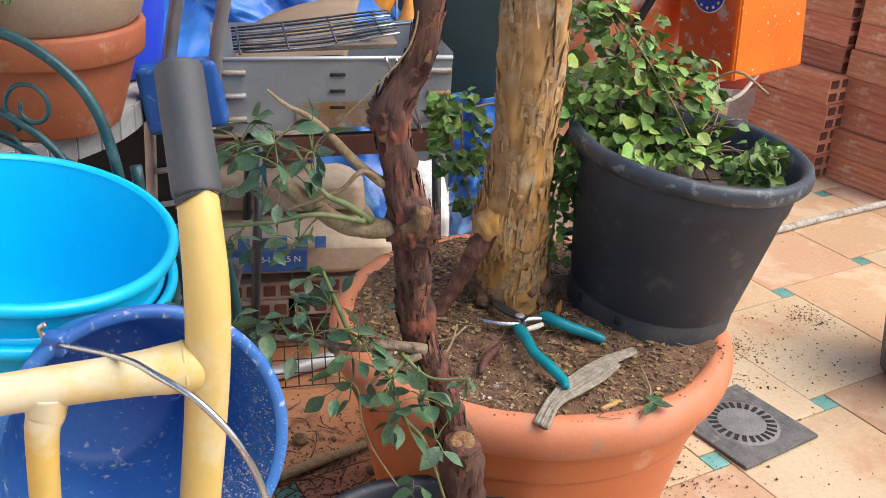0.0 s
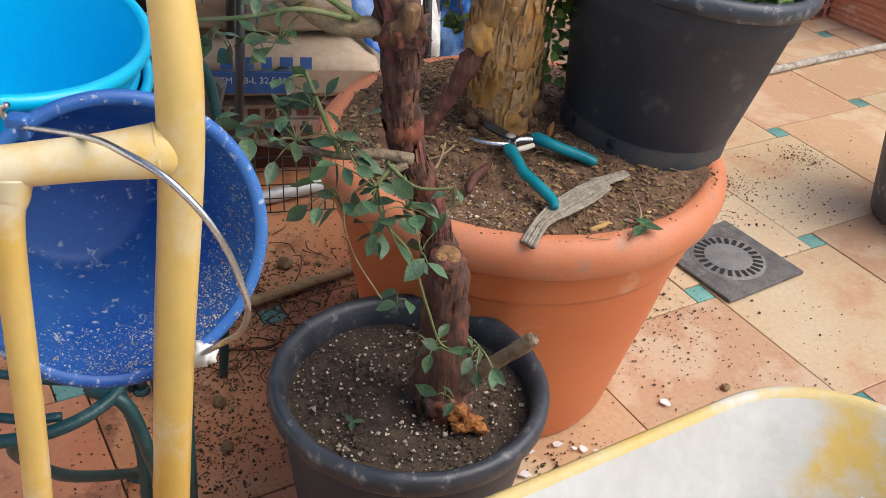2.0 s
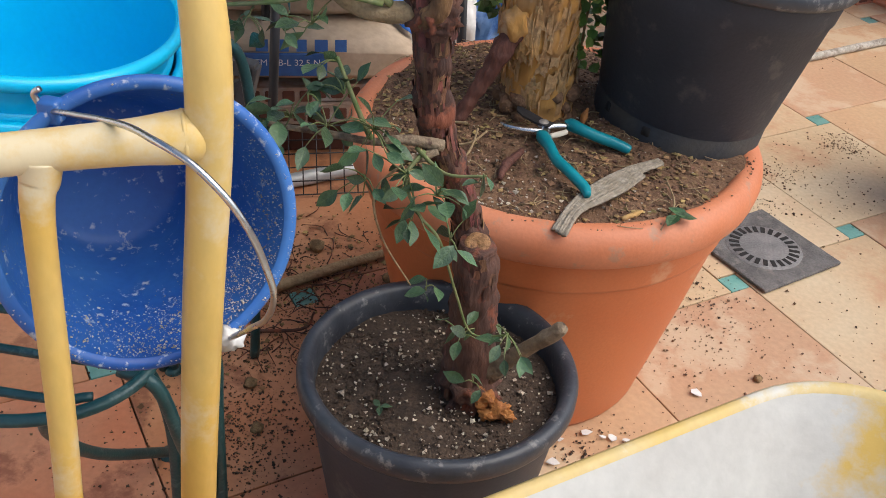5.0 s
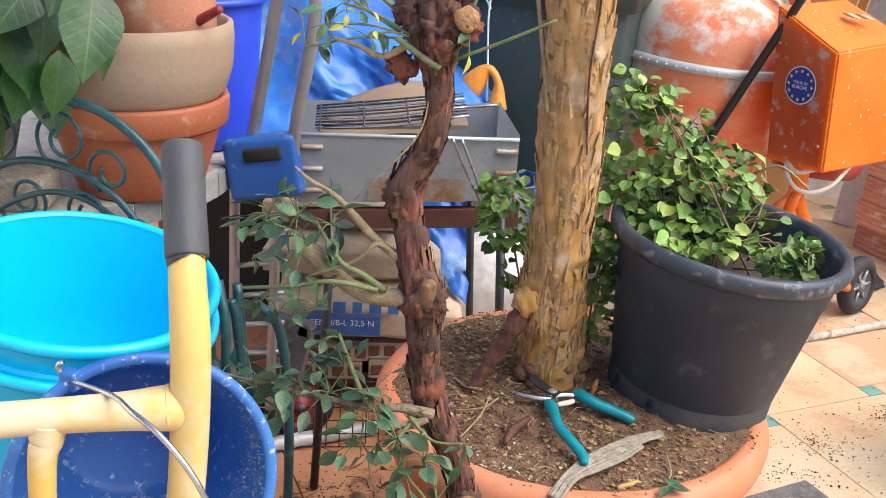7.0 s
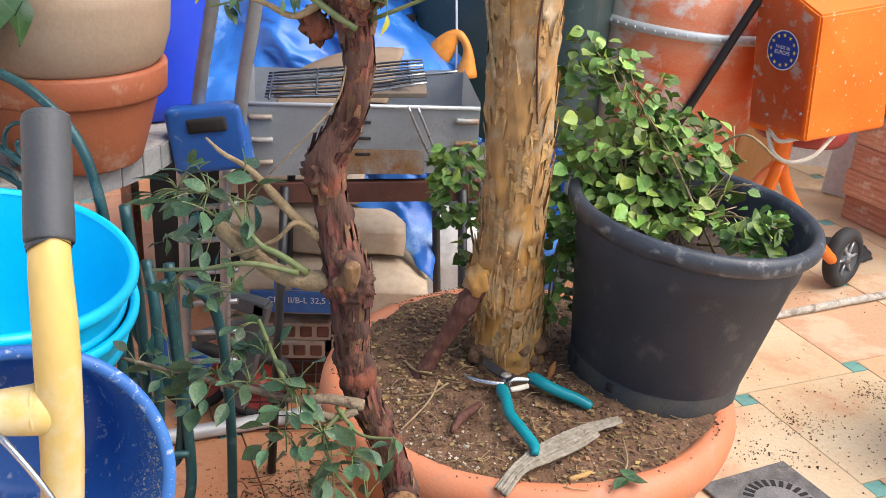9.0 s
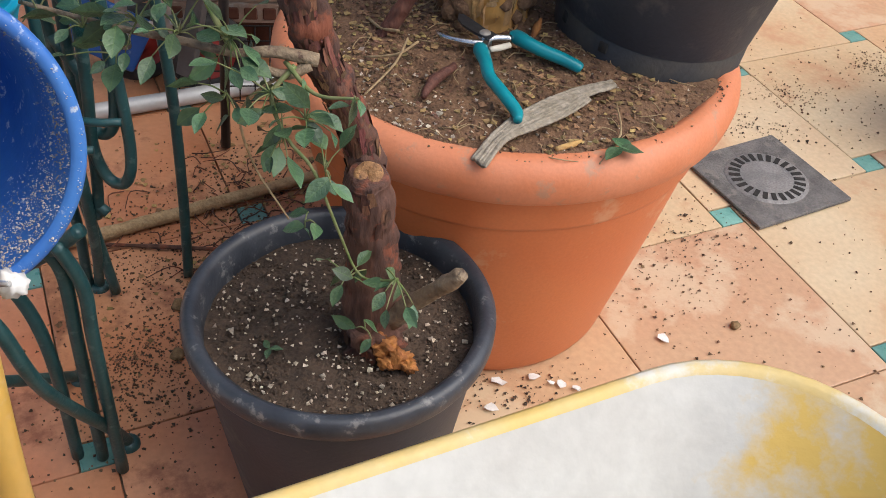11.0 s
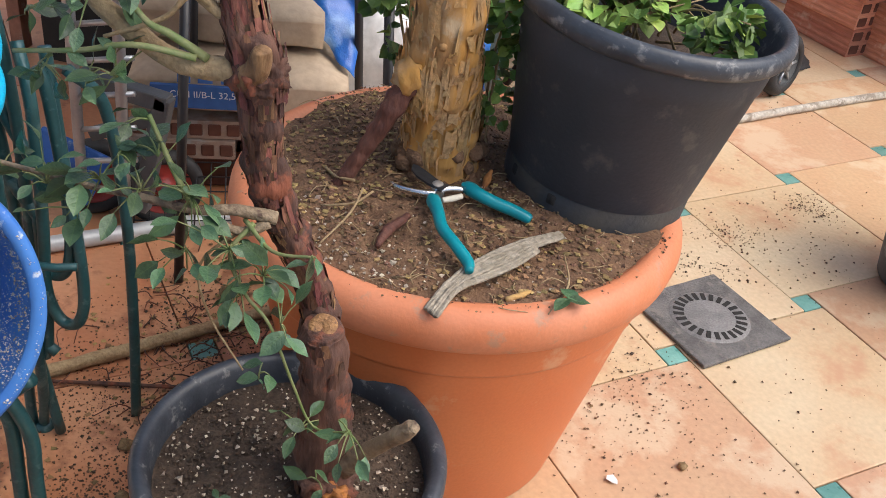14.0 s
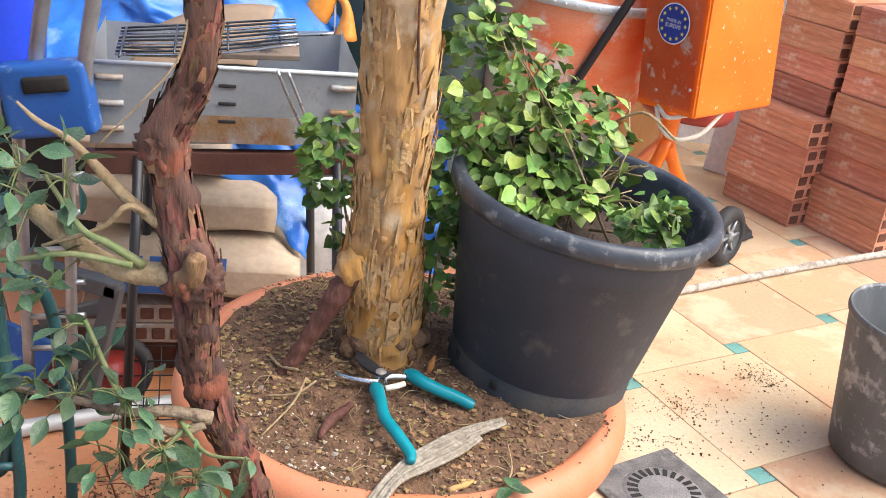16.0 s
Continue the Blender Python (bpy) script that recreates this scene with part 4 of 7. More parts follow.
# ---- old vine in the black pot ----
vine = thing("old_vine", (0.235, 1.42, 0.285), "gnarled pollarded shrub with shaggy dark red bark", "shrub")
VT = [(0.238, 1.418, 0.27, 0.040), (0.234, 1.42, 0.33, 0.036), (0.232, 1.418, 0.42, 0.030), (0.231, 1.414, 0.49, 0.0275), (0.229, 1.411, 0.528, 0.0245), (0.229, 1.409, 0.539, 0.020)]
VU = [(0.226, 1.440, 0.42, 0.022), (0.212, 1.447, 0.52, 0.021), (0.192, 1.440, 0.595, 0.020), (0.166, 1.426, 0.655, 0.020), (0.150, 1.416, 0.71, 0.021), (0.143, 1.411, 0.77, 0.021), (0.141, 1.407, 0.825, 0.027),
      (0.130, 1.408, 0.865, 0.022), (0.121, 1.41, 0.91, 0.018), (0.117, 1.41, 0.955, 0.023), (0.131, 1.411, 0.985, 0.019), (0.150, 1.411, 1.02, 0.0165), (0.160, 1.411, 1.07, 0.0155), (0.156, 1.41, 1.115, 0.02), (0.154, 1.41, 1.15, 0.031), (0.160, 1.412, 1.19, 0.022), (0.164, 1.412, 1.215, 0.019)]
part("stump", tube(VT, segs=40, steps=10, rough=0.22, rscale=60, ridges=0.12), "vine", vine, "cut stump with ridged bark")
part("cut_face", lathe([(0.0, -0.002), (0.004, 0.0), (0.009, 0.0015), (0.0145, 0.0005), (0.0172, -0.005)], (0.229, 1.4075, 0.5405), (0.05, -0.62, 0.8), 24, 0.1), "wood_cut", vine, "pale sawn end")
VU = [(x + 0.015 * math.exp(-((z - 0.82) / 0.17) ** 2), y, z, r * 0.92) for x, y, z, r in VU]
part("stem", tube(VU, segs=28, steps=10, rough=0.5, rscale=42, ridges=0.22), "vine", vine)
stem_line, stump_line = spline(VU, 10), spline(VT, 10)[:-12]
vl = []
for line, times in ((stem_line, 5), (stump_line, 1)):
    for k in range(1, len(line) - 1):
        vl += [(line[k], Vector((line[k + 1] - line[k - 1])[:3]).normalized())] * times
vs, fs = [], []
for _ in range(1000):
    # strips lie along the stem and lift a little at one end
    q, along = rf.choice(vl)
    side = along.orthogonal().normalized()
    a = rf.uniform(0, 6.283)
    out = side * math.cos(a) + along.cross(side) * math.sin(a)
    wide = along.cross(out)
    w, h, lift = rf.uniform(0.0018, 0.0065), rf.uniform(0.012, 0.045), rf.choice((0.0003, 0.0006, 0.0010, 0.0016, 0.0030))
    k = len(vs)
    base = Vector(q[:3]) - Vector((0.235, 1.42, 0.285)) + out * q[3]
    for u, v, o in ((-1, 0, 0.0005), (0.8, 0, 0.001), (-1, 0.5, lift * 0.6), (1, 0.5, lift * 0.5), (-0.5, 1, lift), (0.6, 1, lift * 1.4)):
        vs.append(tuple(base + wide * u * w + along * (v - 0.5) * h + out * (o - abs(u) * w * w / q[3] * 0.5)))
    fs += [(k, k + 1, k + 3, k + 2), (k + 2, k + 3, k + 5, k + 4)]
me = bpy.data.meshes.new("shaggy_bark")
me.from_pydata(vs, [], fs)
me.materials.append(M["vine_flake"])
ob = new("shaggy_bark", me)
ob.parent = vine
tagged(ob, "peeling bark strips", kind="stuff")
for c, s in (((0.160, 1.400, 0.828), 0.026), ((0.124, 1.405, 0.952), 0.021), ((0.156, 1.408, 1.155), 0.031), ((0.128, 1.405, 1.165), 0.020), ((0.238, 1.412, 0.30), 0.040), ((0.186, 1.405, 1.160), 0.021), ((0.165, 1.40, 1.13), 0.017)):
    part("burl", blob(c, (s * 0.92, s * 0.92, s * 0.95), 0.65, 9, 4, seed=c[0] * 30), "vine", vine)
part("snag", tube([(0.160, 1.408, 1.165, 0.016), (0.158, 1.405, 1.20, 0.0125), (0.163, 1.402, 1.225, 0.010), (0.178, 1.40, 1.236, 0.005)], segs=18, steps=8, rough=0.6, rscale=70, ridges=0.25), "twig_grey", vine, "broken hollow snag of grey wood")
part("snag", tube([(0.182, 1.415, 1.16, 0.010), (0.186, 1.413, 1.195, 0.008), (0.180, 1.411, 1.215, 0.004)], segs=14, steps=6, rough=0.6, rscale=70, ridges=0.25), "vine", vine)
part("stub", tube([(0.15, 1.395, 0.82, 0.013), (0.164, 1.382, 0.838, 0.011), (0.171, 1.376, 0.858, 0.0095), (0.172, 1.375, 0.863, 0.006)], segs=14, rough=0.35, rscale=70), "vine_flake", vine, "short pruned stub")
part("side_stub", tube([(0.262, 1.41, 0.335, 0.0135), (0.298, 1.395, 0.392, 0.0105), (0.345, 1.375, 0.458, 0.0088), (0.3485, 1.3735, 0.463, 0.0055)], segs=20, rough=0.4, rscale=80, ridges=0.2), "twig_grey", vine, "pruned side stub")
for c, s in (((0.262, 1.385, 0.312), 0.013), ((0.285, 1.378, 0.305), 0.011), ((0.272, 1.37, 0.300), 0.009), ((0.298, 1.372, 0.303), 0.008)):
    part("torn_wood", blob(c, (s * 1.2, s, s), 0.8, 9, 3, seed=s * 900), "torn", vine, "torn orange wood at the base")
part("cut_face", lathe([(0.0, 0.003), (0.011, 0.002), (0.0145, -0.002)], (0.197, 1.386, 1.168), (0.55, -0.75, 0.25), 18, 0.3), "wood_cut", vine, "pale pruning cut")
part("cut_face", lathe([(0.0, 0.002), (0.005, 0.0015), (0.007, -0.002)], (0.176, 1.383, 1.138), (0.2, -0.9, -0.1), 16, 0.15), "wood_cut", vine)
part("curled_bark", blob((0.118, 1.40, 1.108), (0.016, 0.003, 0.016), 0.8, 9, 3), "vine", vine)
STEMS = [
    ("arm", "twig", [(0.138, 1.40, 0.825, 0.013), (0.086, 1.392, 0.824, 0.011), (0.046, 1.385, 0.846, 0.0105), (0.02, 1.38, 0.866, 0.010), (0.006, 1.378, 0.880, 0.0095)]),
    ("arm", "twig", [(0.125, 1.40, 0.875, 0.006), (0.095, 1.395, 0.897, 0.0055), (0.069, 1.39, 0.924, 0.005), (0.044, 1.388, 0.947, 0.0035), (0.012, 1.386, 0.962, 0.0025), (-0.007, 1.386, 0.976, 0.0012)]),
    ("shoot", "green_stem", [(0.106, 1.38, 0.838, 0.0035), (0.055, 1.36, 0.848, 0.003), (0.003, 1.355, 0.834, 0.0027), (-0.062, 1.35, 0.822, 0.0022)]),
    ("shoot", "green_stem", [(0.112, 1.39, 0.835, 0.0045), (0.085, 1.375, 0.858, 0.004), (0.06, 1.37, 0.872, 0.003), (0.03, 1.365, 0.92, 0.002)]),
    ("shoot", "twig", [(0.12, 1.40, 0.88, 0.0035), (0.10, 1.385, 0.895, 0.003), (0.075, 1.38, 0.87, 0.0026), (0.02, 1.37, 0.845, 0.002)]),
    ("lower_arm", "twig_grey", [(0.178, 1.40, 0.672, 0.0075), (0.138, 1.382, 0.682, 0.006), (0.101, 1.375, 0.676, 0.0048), (0.045, 1.37, 0.680, 0.0042), (-0.01, 1.365, 0.682, 0.0033), (-0.122, 1.36, 0.69, 0.0022)]),
    ("lower_arm", "green_stem", [(0.10, 1.376, 0.677, 0.004), (0.085, 1.37, 0.715, 0.003), (0.06, 1.37, 0.775, 0.0022)]),
    ("lower_arm", "twig_grey", [(0.172, 1.395, 0.668, 0.0065), (0.15, 1.38, 0.66, 0.005), (0.12, 1.372, 0.672, 0.003)]),
    ("trailing_shoot", "green_stem", [(0.16, 1.385, 0.67, 0.0028), (0.145, 1.36, 0.645, 0.0024), (0.165, 1.352, 0.605, 0.002), (0.192, 1.35, 0.575, 0.0018), (0.217, 1.355, 0.498, 0.0016), (0.240, 1.36, 0.44, 0.0014), (0.285, 1.345, 0.46, 0.0012)]),
    ("trailing_shoot", "green_stem", [(0.15, 1.385, 0.672, 0.0026), (0.19, 1.36, 0.66, 0.002), (0.235, 1.355, 0.668, 0.0014)]),
    ("trailing_shoot", "twig", [(0.15, 1.39, 0.66, 0.002), (0.11, 1.365, 0.62, 0.0016), (0.12, 1.36, 0.56, 0.0013), (0.16, 1.355, 0.5, 0.001)]),
    ("head_shoot", "green_stem", [(0.125, 1.41, 1.155, 0.005), (0.08, 1.40, 1.19, 0.0045), (0.033, 1.395, 1.228, 0.004)]),
    ("head_shoot", "green_stem", [(0.125, 1.415, 1.16, 0.005), (0.095, 1.41, 1.195, 0.0045), (0.063, 1.405, 1.237, 0.004)]),
    ("head_shoot", "green_stem", [(0.13, 1.415, 1.165, 0.005), (0.10, 1.415, 1.20, 0.0045), (0.078, 1.41, 1.235, 0.004)]),
    ("head_shoot", "green_stem", [(0.168, 1.388, 1.112, 0.005), (0.145, 1.384, 1.125, 0.005), (0.118, 1.38, 1.142, 0.0046)]),
    ("head_shoot", "twig", [(0.13, 1.395, 1.135, 0.006), (0.10, 1.388, 1.118, 0.005), (0.07, 1.384, 1.128, 0.004), (0.04, 1.38, 1.135, 0.002)]),
    ("head_shoot", "green_stem", [(0.118, 1.395, 1.145, 0.003), (0.08, 1.385, 1.168, 0.0025), (0.045, 1.38, 1.19, 0.002)]),
    ("head_shoot", "green_stem", [(0.178, 1.40, 1.12, 0.0032), (0.235, 1.395, 1.147, 0.0027), (0.292, 1.39, 1.176, 0.0022)]),
    ("head_shoot", "green_stem", [(0.19, 1.41, 1.165, 0.0032), (0.20, 1.412, 1.195, 0.003), (0.208, 1.412, 1.218, 0.0025)]),
    ("head_shoot", "twig", [(0.155, 1.40, 1.09, 0.0016), (0.148, 1.39, 1.04, 0.0015), (0.12, 1.38, 1.0, 0.0013), (0.075, 1.375, 0.95, 0.001)]),
]
for nm, mk, pts in STEMS:
    if nm == "head_shoot":
        pts = [(x, y, z, r * 0.7) for x, y, z, r in pts]
    part(nm, tube(pts, segs=10, steps=6, rough=0.12, rscale=80), mk, vine)
leaf_r = leaf_mesh("leaf", 0.034, 0.019, "rose_leaf", 0.10, 0.12, 0.02, 8, 1.05)
leaf_s = leaf_mesh("leaf", 0.027, 0.0145, "rose_leaf", 0.16, 0.2, 0.03, 8, 1.1)
leaf_y = leaf_mesh("leaf", 0.022, 0.009, "yellow_leaf", 0.2, 0.3, 0.03, 6, 1.3)
SPRAYS = [((-0.03, 1.36, 0.92), 0.035, 9), ((0.01, 1.36, 0.925), 0.03, 9), ((0.05, 1.365, 0.918), 0.03, 9), ((0.02, 1.36, 0.895), 0.028, 6), ((-0.05, 1.36, 0.86), 0.02, 4), ((-0.03, 1.35, 0.815), 0.02, 4), ((0.035, 1.36, 0.812), 0.025, 6), ((0.005, 1.36, 0.80), 0.02, 4),
          ((0.011, 1.355, 0.70), 0.03, 7), ((0.052, 1.36, 0.695), 0.03, 7), ((-0.05, 1.355, 0.68), 0.03, 8), ((-0.02, 1.36, 0.655), 0.025, 6), ((0.106, 1.36, 0.70), 0.03, 8), ((0.07, 1.365, 0.735), 0.02, 4), ((0.06, 1.37, 0.77), 0.018, 3), ((0.148, 1.352, 0.655), 0.03, 9), ((0.185, 1.35, 0.635), 0.025, 7), ((0.16, 1.35, 0.61), 0.025, 6), ((0.204, 1.35, 0.58), 0.022, 5),
          ((0.235, 1.352, 0.667), 0.012, 2), ((0.18, 1.352, 0.505), 0.016, 3), ((0.228, 1.352, 0.44), 0.02, 5), ((0.285, 1.345, 0.462), 0.022, 5), ((0.25, 1.35, 0.37), 0.012, 2), ((0.10, 1.355, 0.64), 0.025, 5), ((0.03, 1.36, 0.73), 0.015, 3), ((-0.1, 1.358, 0.685), 0.018, 3)]
for c, s, n in SPRAYS:
    stalks = bmesh.new()
    for k in range(int(n * 1.5)):
        v = Vector((rf.gauss(0, 0.62), rf.gauss(0, 0.6), rf.gauss(0, 0.55))) * s
        d = Vector((v.x + rf.uniform(-0.03, 0.03), v.y - 0.01 + rf.uniform(-0.02, 0.02), v.z - 0.002 + rf.uniform(-0.02, 0.016)))
        place_leaf(rf.choice((leaf_r, leaf_r, leaf_s)), "leaf", vine, Vector(c) + v, d, rf.uniform(0.6, 1.15), rf.uniform(-0.8, 0.8))
        tube([(*c, 0.0011), (*(Vector(c) + v * 0.5 + Vector((0, 0, 0.003))), 0.0009), (*(Vector(c) + v), 0.0006)], segs=4, steps=3, bm=stalks)
    part("leaf_stalk", stalks, "green_stem", vine)
for c, n in (((0.058, 1.38, 1.172), 7), ((0.04, 1.375, 1.15), 6), ((0.085, 1.378, 1.14), 5), ((0.20, 1.385, 1.14), 3), ((0.01, 1.378, 1.12), 3)):
    stalks = bmesh.new()
    head = Vector((0.135, 1.395, 1.14)) if c[0] < 0.15 else Vector((0.17, 1.40, 1.13))
    tube([(*head, 0.0016), (*((head + Vector(c)) / 2 + Vector((0, 0, 0.006))), 0.0014), (*c, 0.0011)], segs=6, steps=5, bm=stalks)
    for k in range(n):
        v = Vector((rf.gauss(0, 0.017), rf.gauss(0, 0.010), rf.gauss(0, 0.014)))
        tube([(*c, 0.0010), (*(Vector(c) + v * 0.5 + Vector((0, 0, 0.002))), 0.0008), (*(Vector(c) + v), 0.0006)], segs=4, steps=3, bm=stalks)
        place_leaf(leaf_y if k % 3 == 0 else leaf_s, "leaf", vine, Vector(c) + v, Vector((v.x, v.y - 0.01, v.z - 0.015)), rf.uniform(0.6, 1.0), rf.uniform(-0.7, 0.7))
    part("leaf_stalk", stalks, "green_stem", vine)
seedling = thing("seedling", (0.132, 1.345, 0.292), "tiny grey-green weed seedling in the potting mix", "plant")
for dx, dy in ((0.012, 0.004), (-0.01, 0.008), (0.002, -0.012)):
    place_leaf(leaf_s, "leaf", seedling, (0.132, 1.345, 0.299), (dx, dy, 0.002), 0.6)
part("stem", tube([(0.132, 1.345, 0.286), (0.132, 1.345, 0.299)], 0.0008, 5, 2), "green_stem", seedling)

# ---- pruning shears, bark and twigs on the planter soil ----
SZ = 0.519
shears = thing("pruning_shears", (0.27, 1.76, SZ), "open pruning shears with teal handles on the soil", "pruning shears")


def flat_shape(outline, z0, z1, bevel=0.001):
    bm = bmesh.new()
    f = bm.faces.new([bm.verts.new((x, y, z0)) for x, y in outline])
    g = bmesh.ops.extrude_face_region(bm, geom=[f])
    bmesh.ops.translate(bm, verts=[v for v in g["geom"] if isinstance(v, bmesh.types.BMVert)], vec=(0, 0, z1 - z0))
    return bm


part("hook_blade", tube([(0.275, 1.762, SZ + 0.004, 0.0052), (0.255, 1.754, SZ + 0.004, 0.006), (0.228, 1.750, SZ + 0.005, 0.005), (0.210, 1.752, SZ + 0.006, 0.0035), (0.200, 1.758, SZ + 0.007, 0.0015)], segs=10), "steel", shears, "bright curved counter blade")
part("cutting_blade", flat_shape([(0.280, 1.770), (0.262, 1.778), (0.240, 1.795), (0.224, 1.806), (0.217, 1.805), (0.219, 1.792), (0.230, 1.778), (0.250, 1.764), (0.270, 1.756)], SZ + 0.011, SZ + 0.0145), "blade", shears, "dark coated cutting blade", flat=True)
part("pivot", lathe([(0.0, 0.017), (0.006, 0.0165), (0.0085, 0.014), (0.009, 0.008)], (0.264, 1.768, SZ), segs=20), "rusty", shears, "rusty pivot bolt")
part("spring", tube([(0.278, 1.742, SZ + 0.006, 0.004), (0.289, 1.750, SZ + 0.007, 0.0045), (0.300, 1.762, SZ + 0.007, 0.004)], segs=10), "rope", shears, "coil spring")
part("tang", tube([(0.262, 1.760, SZ + 0.007, 0.006), (0.28, 1.771, SZ + 0.008, 0.0065), (0.298, 1.778, SZ + 0.008, 0.006)], segs=10), "steel", shears)
part("tang", tube([(0.268, 1.765, SZ + 0.006, 0.006), (0.270, 1.748, SZ + 0.006, 0.006), (0.268, 1.732, SZ + 0.006, 0.006)], segs=10), "steel", shears)
part("handle", tube([(0.294, 1.783, SZ + 0.009, 0.006), (0.305, 1.783, SZ + 0.009, 0.010), (0.322, 1.773, SZ + 0.009, 0.0092), (0.345, 1.770, SZ + 0.004, 0.0088), (0.372, 1.770, SZ - 0.002, 0.0086), (0.393, 1.769, SZ - 0.008, 0.0078), (0.398, 1.769, SZ - 0.010, 0.005)], segs=16, steps=8), "shears_grip", shears, "teal vinyl-covered handle")
part("handle", tube([(0.262, 1.742, SZ + 0.008, 0.006), (0.268, 1.732, SZ + 0.008, 0.010), (0.281, 1.706, SZ + 0.009, 0.0085), (0.295, 1.675, SZ + 0.007, 0.0082), (0.318, 1.650, SZ + 0.004, 0.008), (0.342, 1.628, SZ - 0.004, 0.0078), (0.348, 1.612, SZ - 0.006, 0.0055)], segs=16, steps=8), "shears_grip", shears, "teal vinyl-covered handle")
strip = thing("bark_strip", (0.38, 1.65, 0.49), "weathered grey fibrous strip of bark on the soil", "bark")
for k in range(13):
    o = (k - 6) * 0.0025
    w = rf.uniform(0.75, 1.2)
    pts = []
    for x, y, z, spread in ((0.320, 1.540, 0.489, 0.75), (0.334, 1.585, 0.501, 0.65), (0.356, 1.622, 0.506, 1.1), (0.385, 1.662, 0.509, 1.25), (0.412, 1.700, 0.512, 0.9), (0.446, 1.741, 0.512, 0.45)):
        pts.append((x + 0.80 * o * spread, y - 0.58 * o * spread, z))
    n = 6 if k < 9 else rf.choice((4, 5, 5))
    part("fibre", tube([(x, y, z + rf.uniform(0, 0.003), 0.0025 * w) for x, y, z in pts[:n]], segs=6, steps=7, rough=0.4, rscale=120), "bark_strip", strip)
for nm, mk, pts, lab in (("twig", "twig", [(0.12, 1.70, 0.50, 0.0016), (0.165, 1.70, 0.515, 0.0018), (0.185, 1.725, 0.525, 0.0015)], "thin dry twig on the planter soil"),
                         ("twig", "twig", [(0.148, 1.62, 0.495, 0.0014), (0.168, 1.68, 0.512, 0.0016), (0.172, 1.72, 0.53, 0.0015)], "thin dry twig on the planter soil"),
                         ("bark_piece", "root", [(0.222, 1.632, 0.503, 0.004), (0.226, 1.66, 0.51, 0.0075), (0.243, 1.70, 0.516, 0.005)], "dark red sliver of bark on the planter soil"),
                         ("twig", "twig", [(0.09, 1.80, 0.50, 0.002), (0.12, 1.765, 0.51, 0.0022), (0.15, 1.75, 0.52, 0.002)], "thin dry twig on the planter soil"),
                         ("twig", "twig", [(0.455, 1.60, 0.485, 0.0012), (0.47, 1.655, 0.497, 0.0014), (0.455, 1.71, 0.505, 0.001)], "thin dry twig on the planter soil"),
                         ("bark_piece", "flake", [(0.40, 1.60, 0.492, 0.003), (0.416, 1.613, 0.494, 0.0042), (0.427, 1.627, 0.494, 0.002)], "pale curl of bark on the planter soil"),
                         ("bark_piece", "torn", [(0.318, 1.83, 0.505, 0.004), (0.321, 1.84, 0.518, 0.0055), (0.324, 1.845, 0.530, 0.002)], "orange chip of bark stuck in the soil")):
    single(nm, tube(pts, segs=8, steps=5, rough=0.3, rscale=90), mk, lab, "twig" if nm == "twig" else "bark", group="debris on the planter soil")
fallen = thing("fallen_leaves", (0.47, 1.64, 0.49), "fallen green leaflets on the planter soil", "leaf")
for x, y, d in ((0.462, 1.64, (0.7, -0.4, 0.05)), (0.475, 1.625, (-0.3, -0.7, 0.05)), (0.47, 1.62, (0.8, 0.2, 0.02))):
    place_leaf(leaf_r, "leaf", fallen, (x, y, 0.499), d, 1.0)


# ---- buckets ----
def bucket(name, label, at, n, r1, r0, h, material, rim_mat=None, lip=0.008, bail=None, bail_mat="steel", band=True, group=""):
    """An open bucket from its base centre; r0 base, r1 rim."""
    n = Vector(n).normalized()
    b = thing(name, at, label, "bucket", group)
    prof = [(0.0, 0.003), (r0 - 0.01, 0.0), (r0, 0.006)]
    for k in range(1, 9):
        f = k / 8
        prof.append((r0 + (r1 - r0) * f, h * f * 0.97))
    part("body", lathe(prof, at, n, 72), material, b)
    inner = [(r1 - 0.003, h * 0.985), (r0 + (r1 - r0) * 0.5 - 0.004, h * 0.5), (r0 - 0.004, 0.014), (r0 - 0.02, 0.008), (0.0, 0.008)]
    part("lining", lathe(inner, at, n, 72), material, b)
    part("rim", lathe([(r1 - 0.004, h * 0.95), (r1 + lip * 0.7, h * 0.95), (r1 + lip, h * 0.965), (r1 + lip, h * 0.985), (r1 + lip * 0.6, h), (r1 - 0.001, h + 0.001), (r1 - 0.004, h * 0.985)], at, n, 72), rim_mat or material, b)
    if band:
        part("band", lathe([(r0 + (r1 - r0) * 0.80, h * 0.79), (r0 + (r1 - r0) * 0.82 + 0.006, h * 0.80), (r0 + (r1 - r0) * 0.84 + 0.006, h * 0.835), (r0 + (r1 - r0) * 0.85, h * 0.845)], at, n, 72), rim_mat or material, b)
    if bail:
        part("bail", tube([(*p, 0.0026) for p in bail], segs=8, steps=10), bail_mat, b, "bent steel wire bail")
    return b


